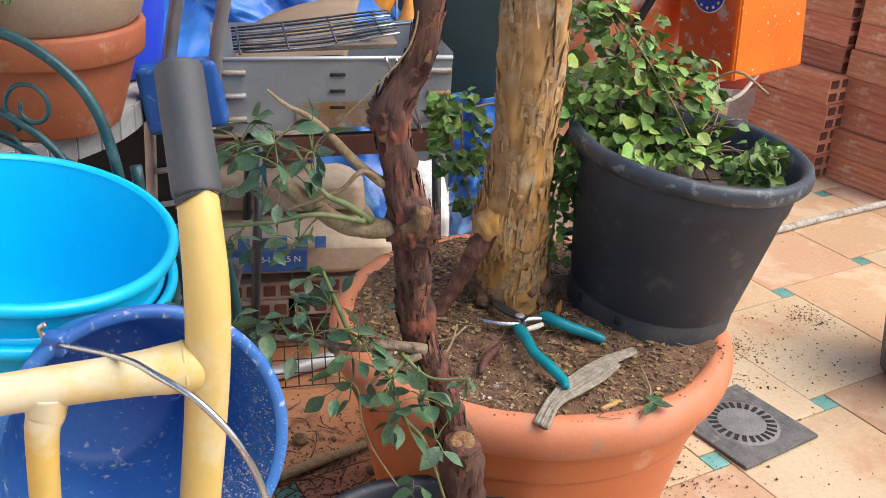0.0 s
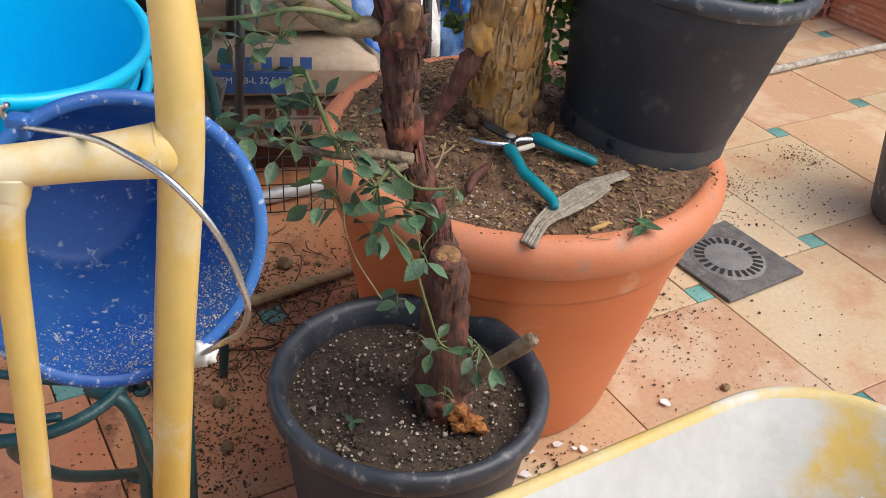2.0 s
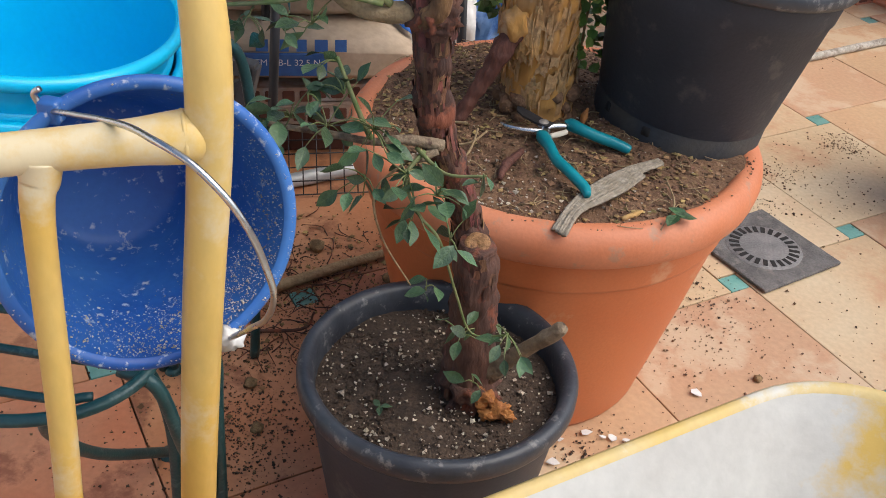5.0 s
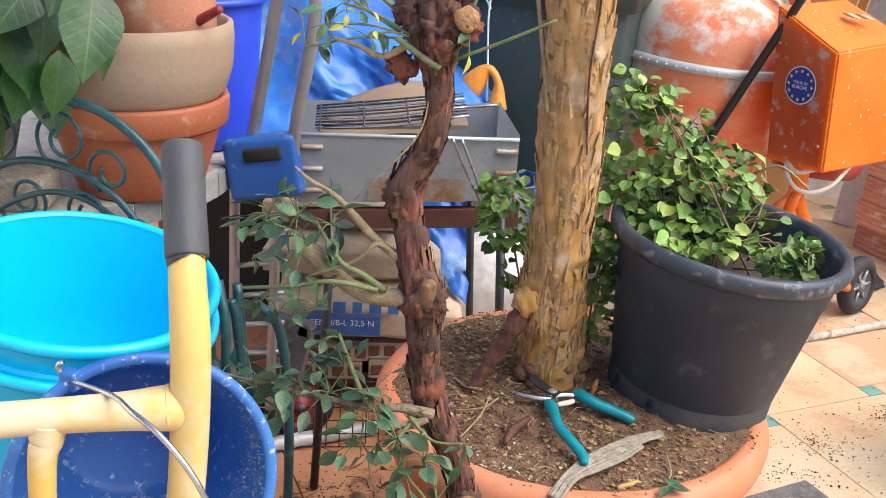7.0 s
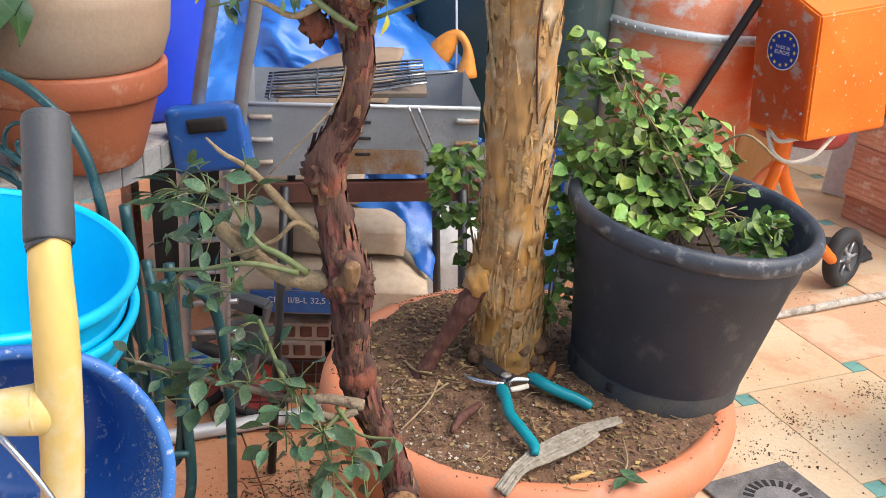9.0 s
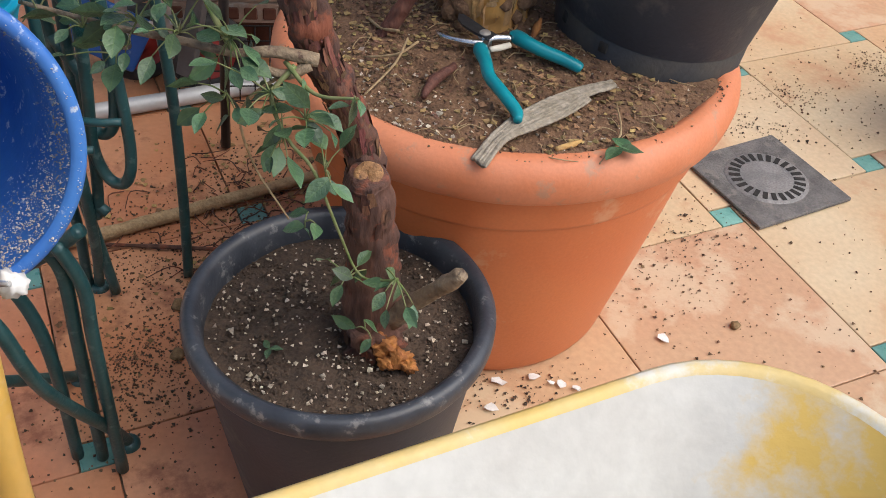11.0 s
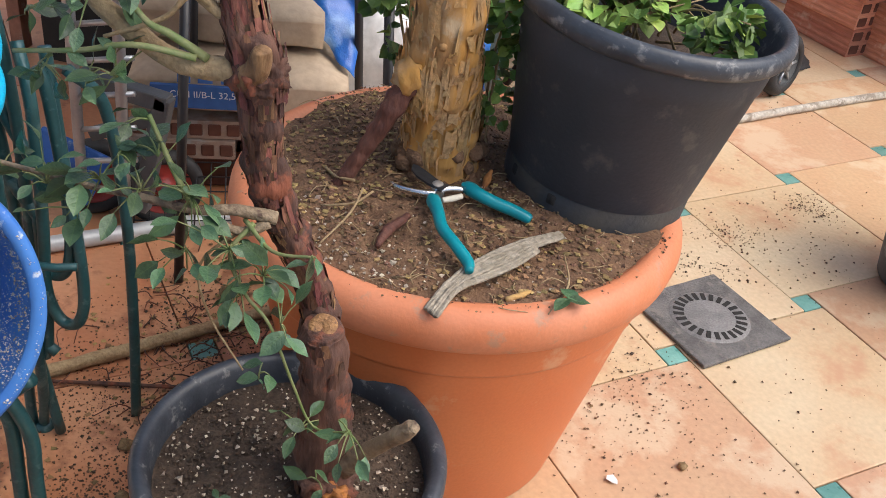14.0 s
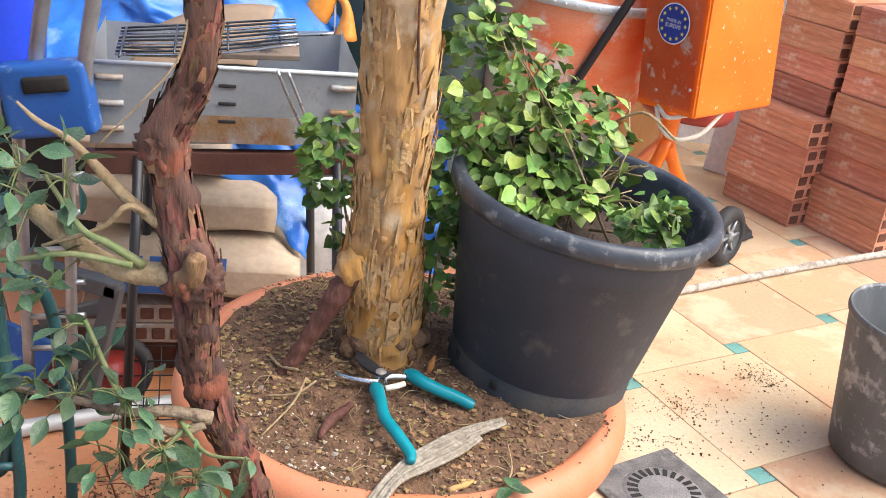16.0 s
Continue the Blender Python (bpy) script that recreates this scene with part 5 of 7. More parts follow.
CN = Vector((0.197, -0.021, 1)).normalized()
CR = Vector((-0.298, 1.350, 0.799))
cy = bucket("bucket", "bright cyan plastic bucket stacked in another", CR - CN * 0.30, CN, 0.172, 0.125, 0.30, "cyan", lip=0.009)
bucket("bucket", "bright cyan plastic bucket under a stacked one", CR - CN * 0.335, CN, 0.1775, 0.132, 0.285, "cyan", lip=0.008)
for a in (100, 150, 40):
    p = CR - CN * 0.035 + axis_frame(CN) @ Vector((0.168 * math.cos(radians(a)), 0.168 * math.sin(radians(a)), 0))
    q = axis_frame(CN).to_4x4() @ pose(0, 0, 0, 0, 0, a - 90)
    part("ear", tube([tuple(p + q @ Vector((x, y, z))) for x, y, z in ((-0.030, -0.008, -0.022), (-0.024, -0.004, -0.004), (0.0, 0, 0.003), (0.024, -0.004, -0.004), (0.030, -0.008, -0.022))], 0.0028, 8, 6), "cyan", cy)
BC = Vector((-0.008, 1.057, 0.737))
BN = Vector((0.60, -0.72, 0.25)).normalized()
bq = axis_frame(BN)


# the angle about the axis at which the rim lies lowest, turned towards the bail's lower ear
LOW = math.degrees(math.atan2((bq.transposed() @ Vector((0, 0, -1))).y, (bq.transposed() @ Vector((0, 0, -1))).x)) + 62 + 28


bl = bucket("bucket", "worn blue rubble bucket tipped on its side with cement splashes", BC - BN * 0.205, BN, 0.124, 0.084, 0.205, "blue", lip=0.008, band=False,
            bail=[(-0.0718, 1.0418, 0.8465), (0.0165, 0.985, 0.8805), (0.0617, 0.95, 0.8938), (0.0892, 0.94, 0.8894), (0.1074, 0.937, 0.8774), (0.1222, 0.937, 0.8604), (0.1338, 0.94, 0.8356), (0.1394, 0.946, 0.8087), (0.1408, 0.956, 0.7763), (0.128, 0.972, 0.7393), (0.1034, 0.995, 0.7046), (0.0524, 1.0675, 0.6224)])
part("ear", box((0.018, 0.014, 0.02), pose(-0.0758, 1.0458, 0.8445), 0.003), "blue", bl)
part("bail_hook", tube([(-0.0798, 1.0418, 0.8465), (-0.0858, 1.0418, 0.8585), (-0.0798, 1.0418, 0.8645)], 0.0026, 8, 6), "steel", bl)
part("ear", blob((0.0524, 1.0675, 0.6224), (0.013, 0.010, 0.012), 0.5, 8, 3), "white", bl, "cement-caked bail ear")
splash = []
rb = random.Random(12)
for _ in range(3600):
    # mostly on the low side of the wall, thinning out towards the base
    a, h = rb.gauss(-62, 42), 0.205 * (1 - abs(rb.gauss(0, 0.30)))
    if not 0.02 < h < 0.2:
        continue
    r = 0.084 + (0.124 - 0.084) * h / 0.205 - 0.0035
    q = BC - BN * 0.205 + bq @ Vector((r * math.cos(radians(a + LOW)), r * math.sin(radians(a + LOW)), h))
    splash.append((*q, abs(rb.gauss(0.0001, 0.0006)) + 0.0003))
for _ in range(260):
    a = rb.gauss(-62, 75)
    q = BC + bq @ Vector(((0.1275 + rb.uniform(-0.003, 0.002)) * math.cos(radians(a + LOW)), (0.1275 + rb.uniform(-0.003, 0.002)) * math.sin(radians(a + LOW)), rb.uniform(-0.001, 0.002)))
    splash.append((*q, abs(rb.gauss(0.0002, 0.0006)) + 0.0003))
crumbs("cement_splash", "hose", splash, bl, "grey-white dried cement splashes")
GN = Vector((0.03, 0.02, 1))
bucket("bucket", "grey rubber mortar bucket streaked with dried cement", (1.262, 2.70, 0.0), GN, 0.188, 0.140, 0.35, "grey_metal", lip=0.004, band=False)


# ---- tubular yellow frame with a rubber grip ----
yf = thing("sack_barrow", (0.0, 1.04, 0.0), "yellow painted tubular barrow with a rubber handle grip", "barrow")
part("handle_tube", tube([(0.0, 1.060, 0.02, 0.0170), (0.012, 1.036, 0.20, 0.0170), (0.024, 1.027, 0.40, 0.0170), (0.047, 1.025, 0.66, 0.0172), (0.060, 1.030, 0.80, 0.0174), (0.066, 1.029, 0.870, 0.0178), (0.066, 1.033, 0.925, 0.0176), (0.060, 1.042, 0.970, 0.0165), (0.054, 1.052, 0.995, 0.0158), (0.051, 1.057, 1.005, 0.0158)], segs=32, steps=10), "yellow", yf)
part("grip", tube([(0.0545, 1.051, 0.992, 0.0176), (0.0535, 1.053, 0.995, 0.0192), (0.040, 1.074, 1.030, 0.0188), (0.026, 1.096, 1.068, 0.0188), (0.0235, 1.0995, 1.0745, 0.0182), (0.0225, 1.101, 1.077, 0.0155), (0.022, 1.102, 1.0785, 0.009)], segs=32, steps=6), "grip", yf, "dark grey rubber hand grip")
part("crossbar", tube([(0.064, 1.0285, 0.858, 0.0150), (0.054, 1.022, 0.858, 0.0205), (0.040, 1.013, 0.858, 0.0200), (0.016, 0.998, 0.858, 0.0175), (-0.038, 0.967, 0.857, 0.0160), (-0.130, 0.910, 0.856, 0.0158), (-0.30, 0.807, 0.854, 0.0158)], segs=28, steps=8), "yellow", yf)
part("brace", tube([(-0.038, 0.967, 0.852, 0.0175), (-0.039, 0.964, 0.836, 0.0150), (-0.042, 0.957, 0.800, 0.0122), (-0.047, 0.946, 0.62, 0.0118), (-0.056, 0.933, 0.40, 0.0118), (-0.07, 0.93, 0.02, 0.0118)], segs=20, steps=8), "yellow", yf)
part("weld_bead", lathe([(0.0185, -0.002), (0.0207, -0.001), (0.0212, 0.0005), (0.0207, 0.0022), (0.0185, 0.003)], (0.0490, 1.0187, 0.858), (0.87, 0.5, 0.0), 36, 0.05), "yellow", yf)

# ---- wheelbarrow tub ----
TE1, TE2 = Vector((0.752, 0.659, 0)), Vector((0.659, -0.752, 0))
TCN = Vector((0.675, 1.325, 0.55))
barrow = thing("wheelbarrow", TCN - TE1 * 0.45 + TE2 * 0.3 - Vector((0, 0, 0.55)), "yellow wheelbarrow tub crusted with white cement", "wheelbarrow")


def tub_ring(inset, z, rad, lx=0.95, wy=0.62, nseg=12, drop=0.0):
    pts = []
    for cx, cy, a0 in ((-rad - inset, rad + inset, 0), (-lx + rad + inset, rad + inset, 90), (-lx + rad + inset, wy - rad - inset, 180), (-rad - inset, wy - rad - inset, 270)):
        for k in range(nseg + 1):
            a = radians(a0 + 90 * k / nseg)
            u, v = cx + rad * math.cos(a), cy - rad * math.sin(a)
            pts.append(TCN + TE1 * u + TE2 * v + Vector((0, 0, z)))
    return pts


def loft(rings, cap_last=False):
    bm = bmesh.new()
    vv = [[bm.verts.new(p) for p in r] for r in rings]
    n = len(vv[0])
    for a, b in zip(vv, vv[1:]):
        for i in range(n):
            bm.faces.new((a[i], a[(i + 1) % n], b[(i + 1) % n], b[i]))
    if cap_last:
        bm.faces.new(vv[-1])
    return bm


part("tub", loft([tub_ring(0.012, 0.002, 0.15), tub_ring(0.03, -0.02, 0.145), tub_ring(0.07, -0.08, 0.13), tub_ring(0.11, -0.16, 0.12), tub_ring(0.15, -0.205, 0.10), tub_ring(0.20, -0.215, 0.08)], True), "tub", barrow, "cement-caked basin")
part("rim", loft([tub_ring(0.014, -0.002, 0.15), tub_ring(0.010, 0.006, 0.152), tub_ring(0.003, 0.008, 0.158), tub_ring(-0.003, 0.003, 0.163), tub_ring(-0.004, -0.007, 0.164), tub_ring(0.004, -0.014, 0.157), tub_ring(0.10, -0.19, 0.12), tub_ring(0.18, -0.225, 0.09)]), "tub_rim", barrow, "rolled yellow rim")
bp = Vector((0.700, 1.183, 0.474))
part("bolt", lathe([(0.0, 0.010), (0.012, 0.009), (0.017, 0.005), (0.019, 0.0)], bp, (-0.62, -0.5, 0.6), 24), "white", barrow, "large cement-coated bolt head")
for u, v in ((-0.2, 0.16), (-0.2, 0.46)):
    p = TCN + TE1 * u + TE2 * v
    part("leg", tube([(p.x, p.y, 0.35), (p.x + 0.02, p.y, 0.18), (p.x, p.y, 0.012)], 0.012, 12), "yellow", barrow)
p = TCN - TE1 * 0.80 + TE2 * 0.31
part("wheel", lathe([(0.06, -0.03), (0.13, -0.032), (0.16, -0.02), (0.165, 0.0), (0.16, 0.02), (0.13, 0.032), (0.06, 0.03), (0.06, -0.03)], (p.x, p.y, 0.166), TE2, 40), "rubber", barrow)
part("axle", tube([(p.x - 0.1, p.y + 0.11, 0.166), (p.x + 0.1, p.y - 0.11, 0.166)], 0.01, 10, 2), "steel", barrow)

# ---- wrought iron chair ----
chair = thing("garden_chair", (-0.40, 1.35, 0.0), "dark teal wrought-iron garden chair with scrolled back", "chair")


def scroll(c, r, a0, a1, z_dir=1.0, y=1.55, turns=14, shrink=0.35, rad=0.0032):
    pts = []
    for k in range(turns + 1):
        f = k / turns
        a = radians(a0 + (a1 - a0) * f)
        rr = r * (1 - (1 - shrink) * f)
        pts.append((c[0] + rr * math.cos(a), y, c[1] + rr * math.sin(a), rad))
    return pts


YB = 1.555
arch = [(-0.80, YB, 0.45, 0.0075), (-0.80, YB, 0.70, 0.0075), (-0.765, YB, 0.85, 0.0075), (-0.70, YB, 0.925, 0.0075), (-0.60, YB, 0.962, 0.0075), (-0.50, YB, 0.968, 0.0075), (-0.40, YB, 0.955, 0.0075), (-0.32, YB, 0.90, 0.0075), (-0.285, YB, 0.82, 0.0075), (-0.272, YB, 0.70, 0.0075), (-0.268, YB, 0.45, 0.0075)]
part("back_arch", tube(arch, segs=12, steps=8), "teal_iron", chair)
part("inner_arch", tube([(-0.775, YB, 0.62, 0.006), (-0.70, YB, 0.76, 0.006), (-0.60, YB, 0.845, 0.006), (-0.50, YB, 0.865, 0.006), (-0.40, YB, 0.835, 0.006), (-0.33, YB, 0.76, 0.006), (-0.29, YB, 0.66, 0.006)], segs=10, steps=8), "teal_iron", chair)
part("inner_arch", tube([(-0.775, YB, 0.58, 0.005), (-0.68, YB, 0.71, 0.005), (-0.58, YB, 0.79, 0.005), (-0.48, YB, 0.82, 0.005), (-0.39, YB, 0.79, 0.005), (-0.31, YB, 0.70, 0.005)], segs=10, steps=8), "teal_iron", chair)
for c, r, a0, a1 in (((-0.605, 0.905), 0.048, -70, 420), ((-0.475, 0.905), 0.050, 250, -240), ((-0.695, 0.85), 0.04, -60, 380), ((-0.395, 0.865), 0.04, 240, -200), ((-0.55, 0.80), 0.036, -60, 400), ((-0.44, 0.795), 0.038, 240, -220), ((-0.35, 0.77), 0.034, 250, -200), ((-0.62, 0.74), 0.04, -60, 380),
                     ((-0.50, 0.72), 0.042, 240, -220), ((-0.40, 0.70), 0.045, 240, -200), ((-0.33, 0.66), 0.035, 250, -180)):
    part("scroll", tube(scroll(c, r, a0, a1, y=YB), segs=7, steps=3), "teal_iron", chair)
# seat rods and frame
part("seat_frame", tube([(-0.268, 1.555, 0.452, 0.0075), (-0.22, 1.40, 0.452, 0.0075), (-0.12, 1.24, 0.452, 0.0075), (-0.10, 1.16, 0.448, 0.0075), (-0.16, 1.085, 0.445, 0.0075), (-0.30, 1.05, 0.445, 0.0075), (-0.55, 1.05, 0.445, 0.0075), (-0.76, 1.12, 0.45, 0.0075), (-0.80, 1.555, 0.452, 0.0075)], segs=12, steps=8), "teal_iron", chair)
for k in range(7):
    y = 1.10 + k * 0.065
    part("seat_rod", tube([(-0.76, y + 0.02, 0.45), (-0.5, y - 0.01, 0.452), (-0.20, y, 0.452), (-0.135, y + 0.02, 0.45)], 0.0055, 10, 5), "teal_iron", chair)
for pts in ([(-0.13, 1.17, 0.448), (-0.085, 1.17, 0.43), (-0.075, 1.20, 0.30), (-0.10, 1.32, 0.08), (-0.105, 1.355, 0.008)], [(-0.16, 1.10, 0.445), (-0.20, 1.12, 0.38), (-0.23, 1.25, 0.2), (-0.235, 1.44, 0.008)],
            [(-0.268, 1.555, 0.46), (-0.262, 1.57, 0.32), (-0.285, 1.60, 0.12), (-0.314, 1.626, 0.008)], [(-0.80, 1.555, 0.46), (-0.80, 1.57, 0.30), (-0.82, 1.62, 0.008)], [(-0.72, 1.10, 0.446), (-0.72, 1.12, 0.25), (-0.74, 1.12, 0.008)],
            [(-0.45, 1.05, 0.445), (-0.47, 1.12, 0.25), (-0.48, 1.2, 0.008)], [(-0.15, 1.25, 0.45), (-0.125, 1.29, 0.425), (-0.10, 1.30, 0.39), (-0.102, 1.30, 0.265), (-0.125, 1.32, 0.008)],
            [(-0.21, 1.26, 0.45), (-0.175, 1.30, 0.33), (-0.148, 1.30, 0.228), (-0.158, 1.31, 0.008)], [(-0.09, 1.29, 0.44), (-0.075, 1.30, 0.37), (-0.078, 1.30, 0.274), (-0.088, 1.31, 0.008)], [(-0.148, 1.30, 0.38), (-0.102, 1.30, 0.42), (-0.062, 1.30, 0.46)]):
    part("leg", tube([(*p, 0.0085) for p in pts], segs=12, steps=7), "teal_iron", chair)
for x, y in ((-0.105, 1.355), (-0.314, 1.626), (-0.235, 1.44)):
    part("foot", lathe([(0.0, 0.012), (0.012, 0.012), (0.016, 0.006), (0.016, 0.0)], (x, y, 0.0), segs=16), "teal_iron", chair)
# folded second chair hanging beside it: looped arms
chair2 = thing("folding_chair", (-0.24, 1.62, 0.0), "folded dark teal iron chair leaning on the table", "chair")
for pts in ([(-0.245, 1.60, 0.70), (-0.222, 1.58, 0.62), (-0.232, 1.585, 0.45), (-0.245, 1.59, 0.33), (-0.228, 1.59, 0.278), (-0.198, 1.59, 0.285), (-0.188, 1.595, 0.36), (-0.215, 1.62, 0.55), (-0.235, 1.64, 0.68)],
            [(-0.275, 1.60, 0.78), (-0.262, 1.60, 0.60), (-0.262, 1.60, 0.40), (-0.240, 1.60, 0.350), (-0.212, 1.60, 0.372), (-0.208, 1.61, 0.46), (-0.225, 1.62, 0.62), (-0.235, 1.62, 0.66)],
            [(-0.30, 1.60, 0.70), (-0.285, 1.60, 0.45), (-0.295, 1.60, 0.25), (-0.27, 1.60, 0.19), (-0.255, 1.60, 0.3), (-0.25, 1.60, 0.45)],
            [(-0.20, 1.63, 0.66), (-0.17, 1.66, 0.60), (-0.165, 1.68, 0.42), (-0.18, 1.70, 0.2), (-0.19, 1.70, 0.008)], [(-0.31, 1.61, 0.64), (-0.262, 1.60, 0.56), (-0.225, 1.60, 0.50)], [(-0.29, 1.60, 0.50), (-0.24, 1.60, 0.43)],
            [(-0.34, 1.61, 0.42), (-0.30, 1.61, 0.22), (-0.28, 1.62, 0.008)], [(-0.36, 1.62, 0.30), (-0.32, 1.61, 0.18), (-0.33, 1.62, 0.008)], [(-0.34, 1.60, 0.33), (-0.30, 1.60, 0.24), (-0.25, 1.60, 0.2)]):
    part("bent_rod", tube([(*p, 0.0085) for p in pts], segs=12, steps=8), "teal_iron", chair2)

# ---- round table with its pots ----
TT = Vector((-0.905, 1.95, 0.0))
table = thing("round_table", TT, "round stone-topped garden table with a tiled grey edge", "table")
part("tabletop", lathe([(0.0, 0.738), (0.42, 0.738), (0.437, 0.735), (0.437, 0.690), (0.40, 0.688), (0.0, 0.688)], TT, segs=72), "table_top", table)
edge_bm = box((0.052, 0.006, 0.046), pose(0, 0, 0), 0.001, 1)
edge_me = bpy.data.meshes.new("edge_tile")
edge_bm.to_mesh(edge_me)
edge_bm.free()
edge_me.materials.append(M["stone"])
for k in range(50):
    a = k * 360 / 50
    o = new("edge_tile", edge_me)
    o.parent = table
    o.matrix_basis = pose(0.4395 * math.cos(radians(a)), 0.4395 * math.sin(radians(a)), 0.713, 0, 0, a + 90)
part("grout_ring", lathe([(0.4385, 0.734), (0.4395, 0.7335), (0.4395, 0.6915), (0.4385, 0.691)], TT, segs=100), "white", table, "pale grout between edge tiles")
for k in range(3):
    a = radians(20 + k * 120)
    part("leg", tube([(TT.x + 0.14 * math.cos(a), TT.y + 0.14 * math.sin(a), 0.69), (TT.x + 0.10 * math.cos(a), TT.y + 0.10 * math.sin(a), 0.35), (TT.x + 0.33 * math.cos(a), TT.y + 0.33 * math.sin(a), 0.008)], 0.014, 12), "black_steel", table)


def pot(name, label, at, n, r1, r0, h, rim_h, material, lip=0.012, fill=None):
    p = thing(name, at, label, "plant pot")
    n = Vector(n).normalized()
    part("body", lathe([(0.0, 0.002), (r0 - 0.004, 0.0), (r0, 0.004), (r1 - lip, h - rim_h), (r1 - lip, h - rim_h + 0.002)], at, n, 64), material, p)
    part("rim", lathe([(r1 - lip - 0.003, h - rim_h), (r1 - 0.003, h - rim_h - 0.001), (r1, h - rim_h + 0.004), (r1 + 0.003, h - 0.006), (r1, h), (r1 - 0.012, h), (r1 - 0.016, h - 0.01), (r0 - 0.01, 0.02), (0.0, 0.018)], at, n, 64), material, p)
    if fill:
        part("filling", lathe([(0.0, h * 0.75), (r1 - 0.03, h * 0.72)], at, n, 40), fill, p)
    return p


pot("clay_pot", "terracotta clay pot under a stacked bowl", (-0.55, 1.855, 0.739), (0, 0, 1), 0.160, 0.112, 0.172, 0.05, "clay")
bowl = thing("stoneware_bowl", (-0.55, 1.855, 0.865), "wide beige stoneware planter bowl stacked on a pot", "planter")
part("body", lathe([(0.0, 0.002), (0.11, 0.0), (0.135, 0.008), (0.158, 0.035), (0.170, 0.075), (0.174, 0.125), (0.172, 0.150), (0.166, 0.154), (0.160, 0.150), (0.158, 0.10), (0.12, 0.03), (0.0, 0.025)], (-0.55, 1.855, 0.888), segs=72), "beige", bowl)
pot("clay_pot", "pale terracotta pot tilted in the bowl", (-0.475, 1.855, 0.972), (-0.33, -0.06, 1), 0.140, 0.085, 0.20, 0.05, "clay_pale")
kn = thing("pruning_saw", (-0.44, 1.86, 1.02), "small tool with a red handle resting in the bowl", "hand tool")
part("handle", tube([(-0.415, 1.83, 1.045, 0.008), (-0.385, 1.825, 1.062, 0.0085), (-0.355, 1.82, 1.078, 0.007)], segs=12), "red", kn, "red plastic handle")
part("head", blob((-0.432, 1.835, 1.04), (0.024, 0.012, 0.014), 0.3, 7, 2), "rock", kn)
bucket("bucket", "deep ultramarine plastic tub on the table", (-0.625, 2.17, 0.739), (0, 0, 1), 0.142, 0.120, 0.31, "ultra", lip=0.012, band=False)
bucket("bucket", "large blue plastic bucket stacked in a tub", (-0.680, 2.245, 0.970), (0, -0.27, 1), 0.163, 0.118, 0.335, "sky_blue", lip=0.005)
pot("clay_pot", "red-brown rectangular-rimmed pot behind the buckets", (-1.12, 2.75, 1.26), (0, 0, 1), 0.19, 0.14, 0.12, 0.03, "clay")
slab("shelf_board", -1.6, -1.02, 2.6, 2.95, 1.235, 1.26, "red_wood", "red-brown plank shelf behind the buckets", "shelf", "", 0.003)
for x in (-1.56, -1.2):
    slab("shelf_post", x - 0.02, x + 0.02, 2.88, 2.92, -0.01, 1.236, "red_wood", "red-brown shelf post behind the buckets", "post", "", 0.003)
single("wood_scrap", box((0.17, 0.10, 0.06), pose(-0.69, 1.66, 0.769, 4, 0, 20), 0.01), "bark_strip", "pale flaking piece of wood on the table", "wood")
tap = thing("bolt_fitting", (-0.49, 2.12, 0.739), "small grey metal bolt fitting on the table", "bolt")
part("flange", lathe([(0.0, 0.008), (0.018, 0.008), (0.019, 0.0)], (-0.49, 2.12, 0.738), segs=20), "tube", tap)
part("shank", lathe([(0.0, 0.034), (0.007, 0.034), (0.007, 0.006)], (-0.49, 2.12, 0.738), segs=14), "tube", tap)

# ---- large-leaved shrub over the table ----
shrub = thing("citrus_shrub", (-0.75, 1.70, 0.739), "shrub with large glossy dark green leaves", "shrub")
part("trunk", tube([(-0.74, 1.70, 0.735, 0.018), (-0.66, 1.68, 0.95, 0.017), (-0.60, 1.66, 1.15, 0.015), (-0.62, 1.66, 1.35, 0.012), (-0.64, 1.66, 1.65, 0.008)], segs=14, rough=0.15, rscale=30), "bonsai_bark", shrub)
for pts in ([(-0.60, 1.66, 1.15, 0.006), (-0.52, 1.60, 1.20, 0.005), (-0.42, 1.54, 1.30, 0.003)], [(-0.62, 1.66, 1.0, 0.006), (-0.55, 1.60, 1.06, 0.005), (-0.435, 1.52, 1.13, 0.0045), (-0.27, 1.47, 1.157, 0.004)], [(-0.61, 1.66, 1.3, 0.005), (-0.5, 1.6, 1.38, 0.004), (-0.40, 1.55, 1.40, 0.003)]):
    part("branch", tube(pts, segs=8), "green_stem", shrub)
lf1 = leaf_mesh("leaf", 0.105, 0.066, "big_leaf", 0.10, 0.22, 0.03, 10, 1.2)
lf2 = leaf_mesh("leaf", 0.085, 0.05, "big_leaf", 0.14, 0.35, 0.05, 10, 1.25)
lf3 = leaf_mesh("leaf", 0.085, 0.028, "yellow_leaf", 0.2, 0.3, 0.04, 9, 1.2)
rl = random.Random(21)
for k in range(190):
    z = rl.uniform(0.96, 1.55)
    lim = -0.36 if z > 1.22 else -0.36 - (1.22 - z) * 0.75
    x = lim - 0.42 * rl.random() ** 1.1
    y = rl.uniform(1.46, 1.72)
    place_leaf(rl.choice((lf1, lf1, lf2)), "leaf", shrub, (x, y, z), (rl.uniform(-0.5, 0.6), rl.uniform(-0.9, 0.0), rl.uniform(-1.1, -0.1)), rl.uniform(0.75, 1.25), rl.uniform(-0.8, 0.8))
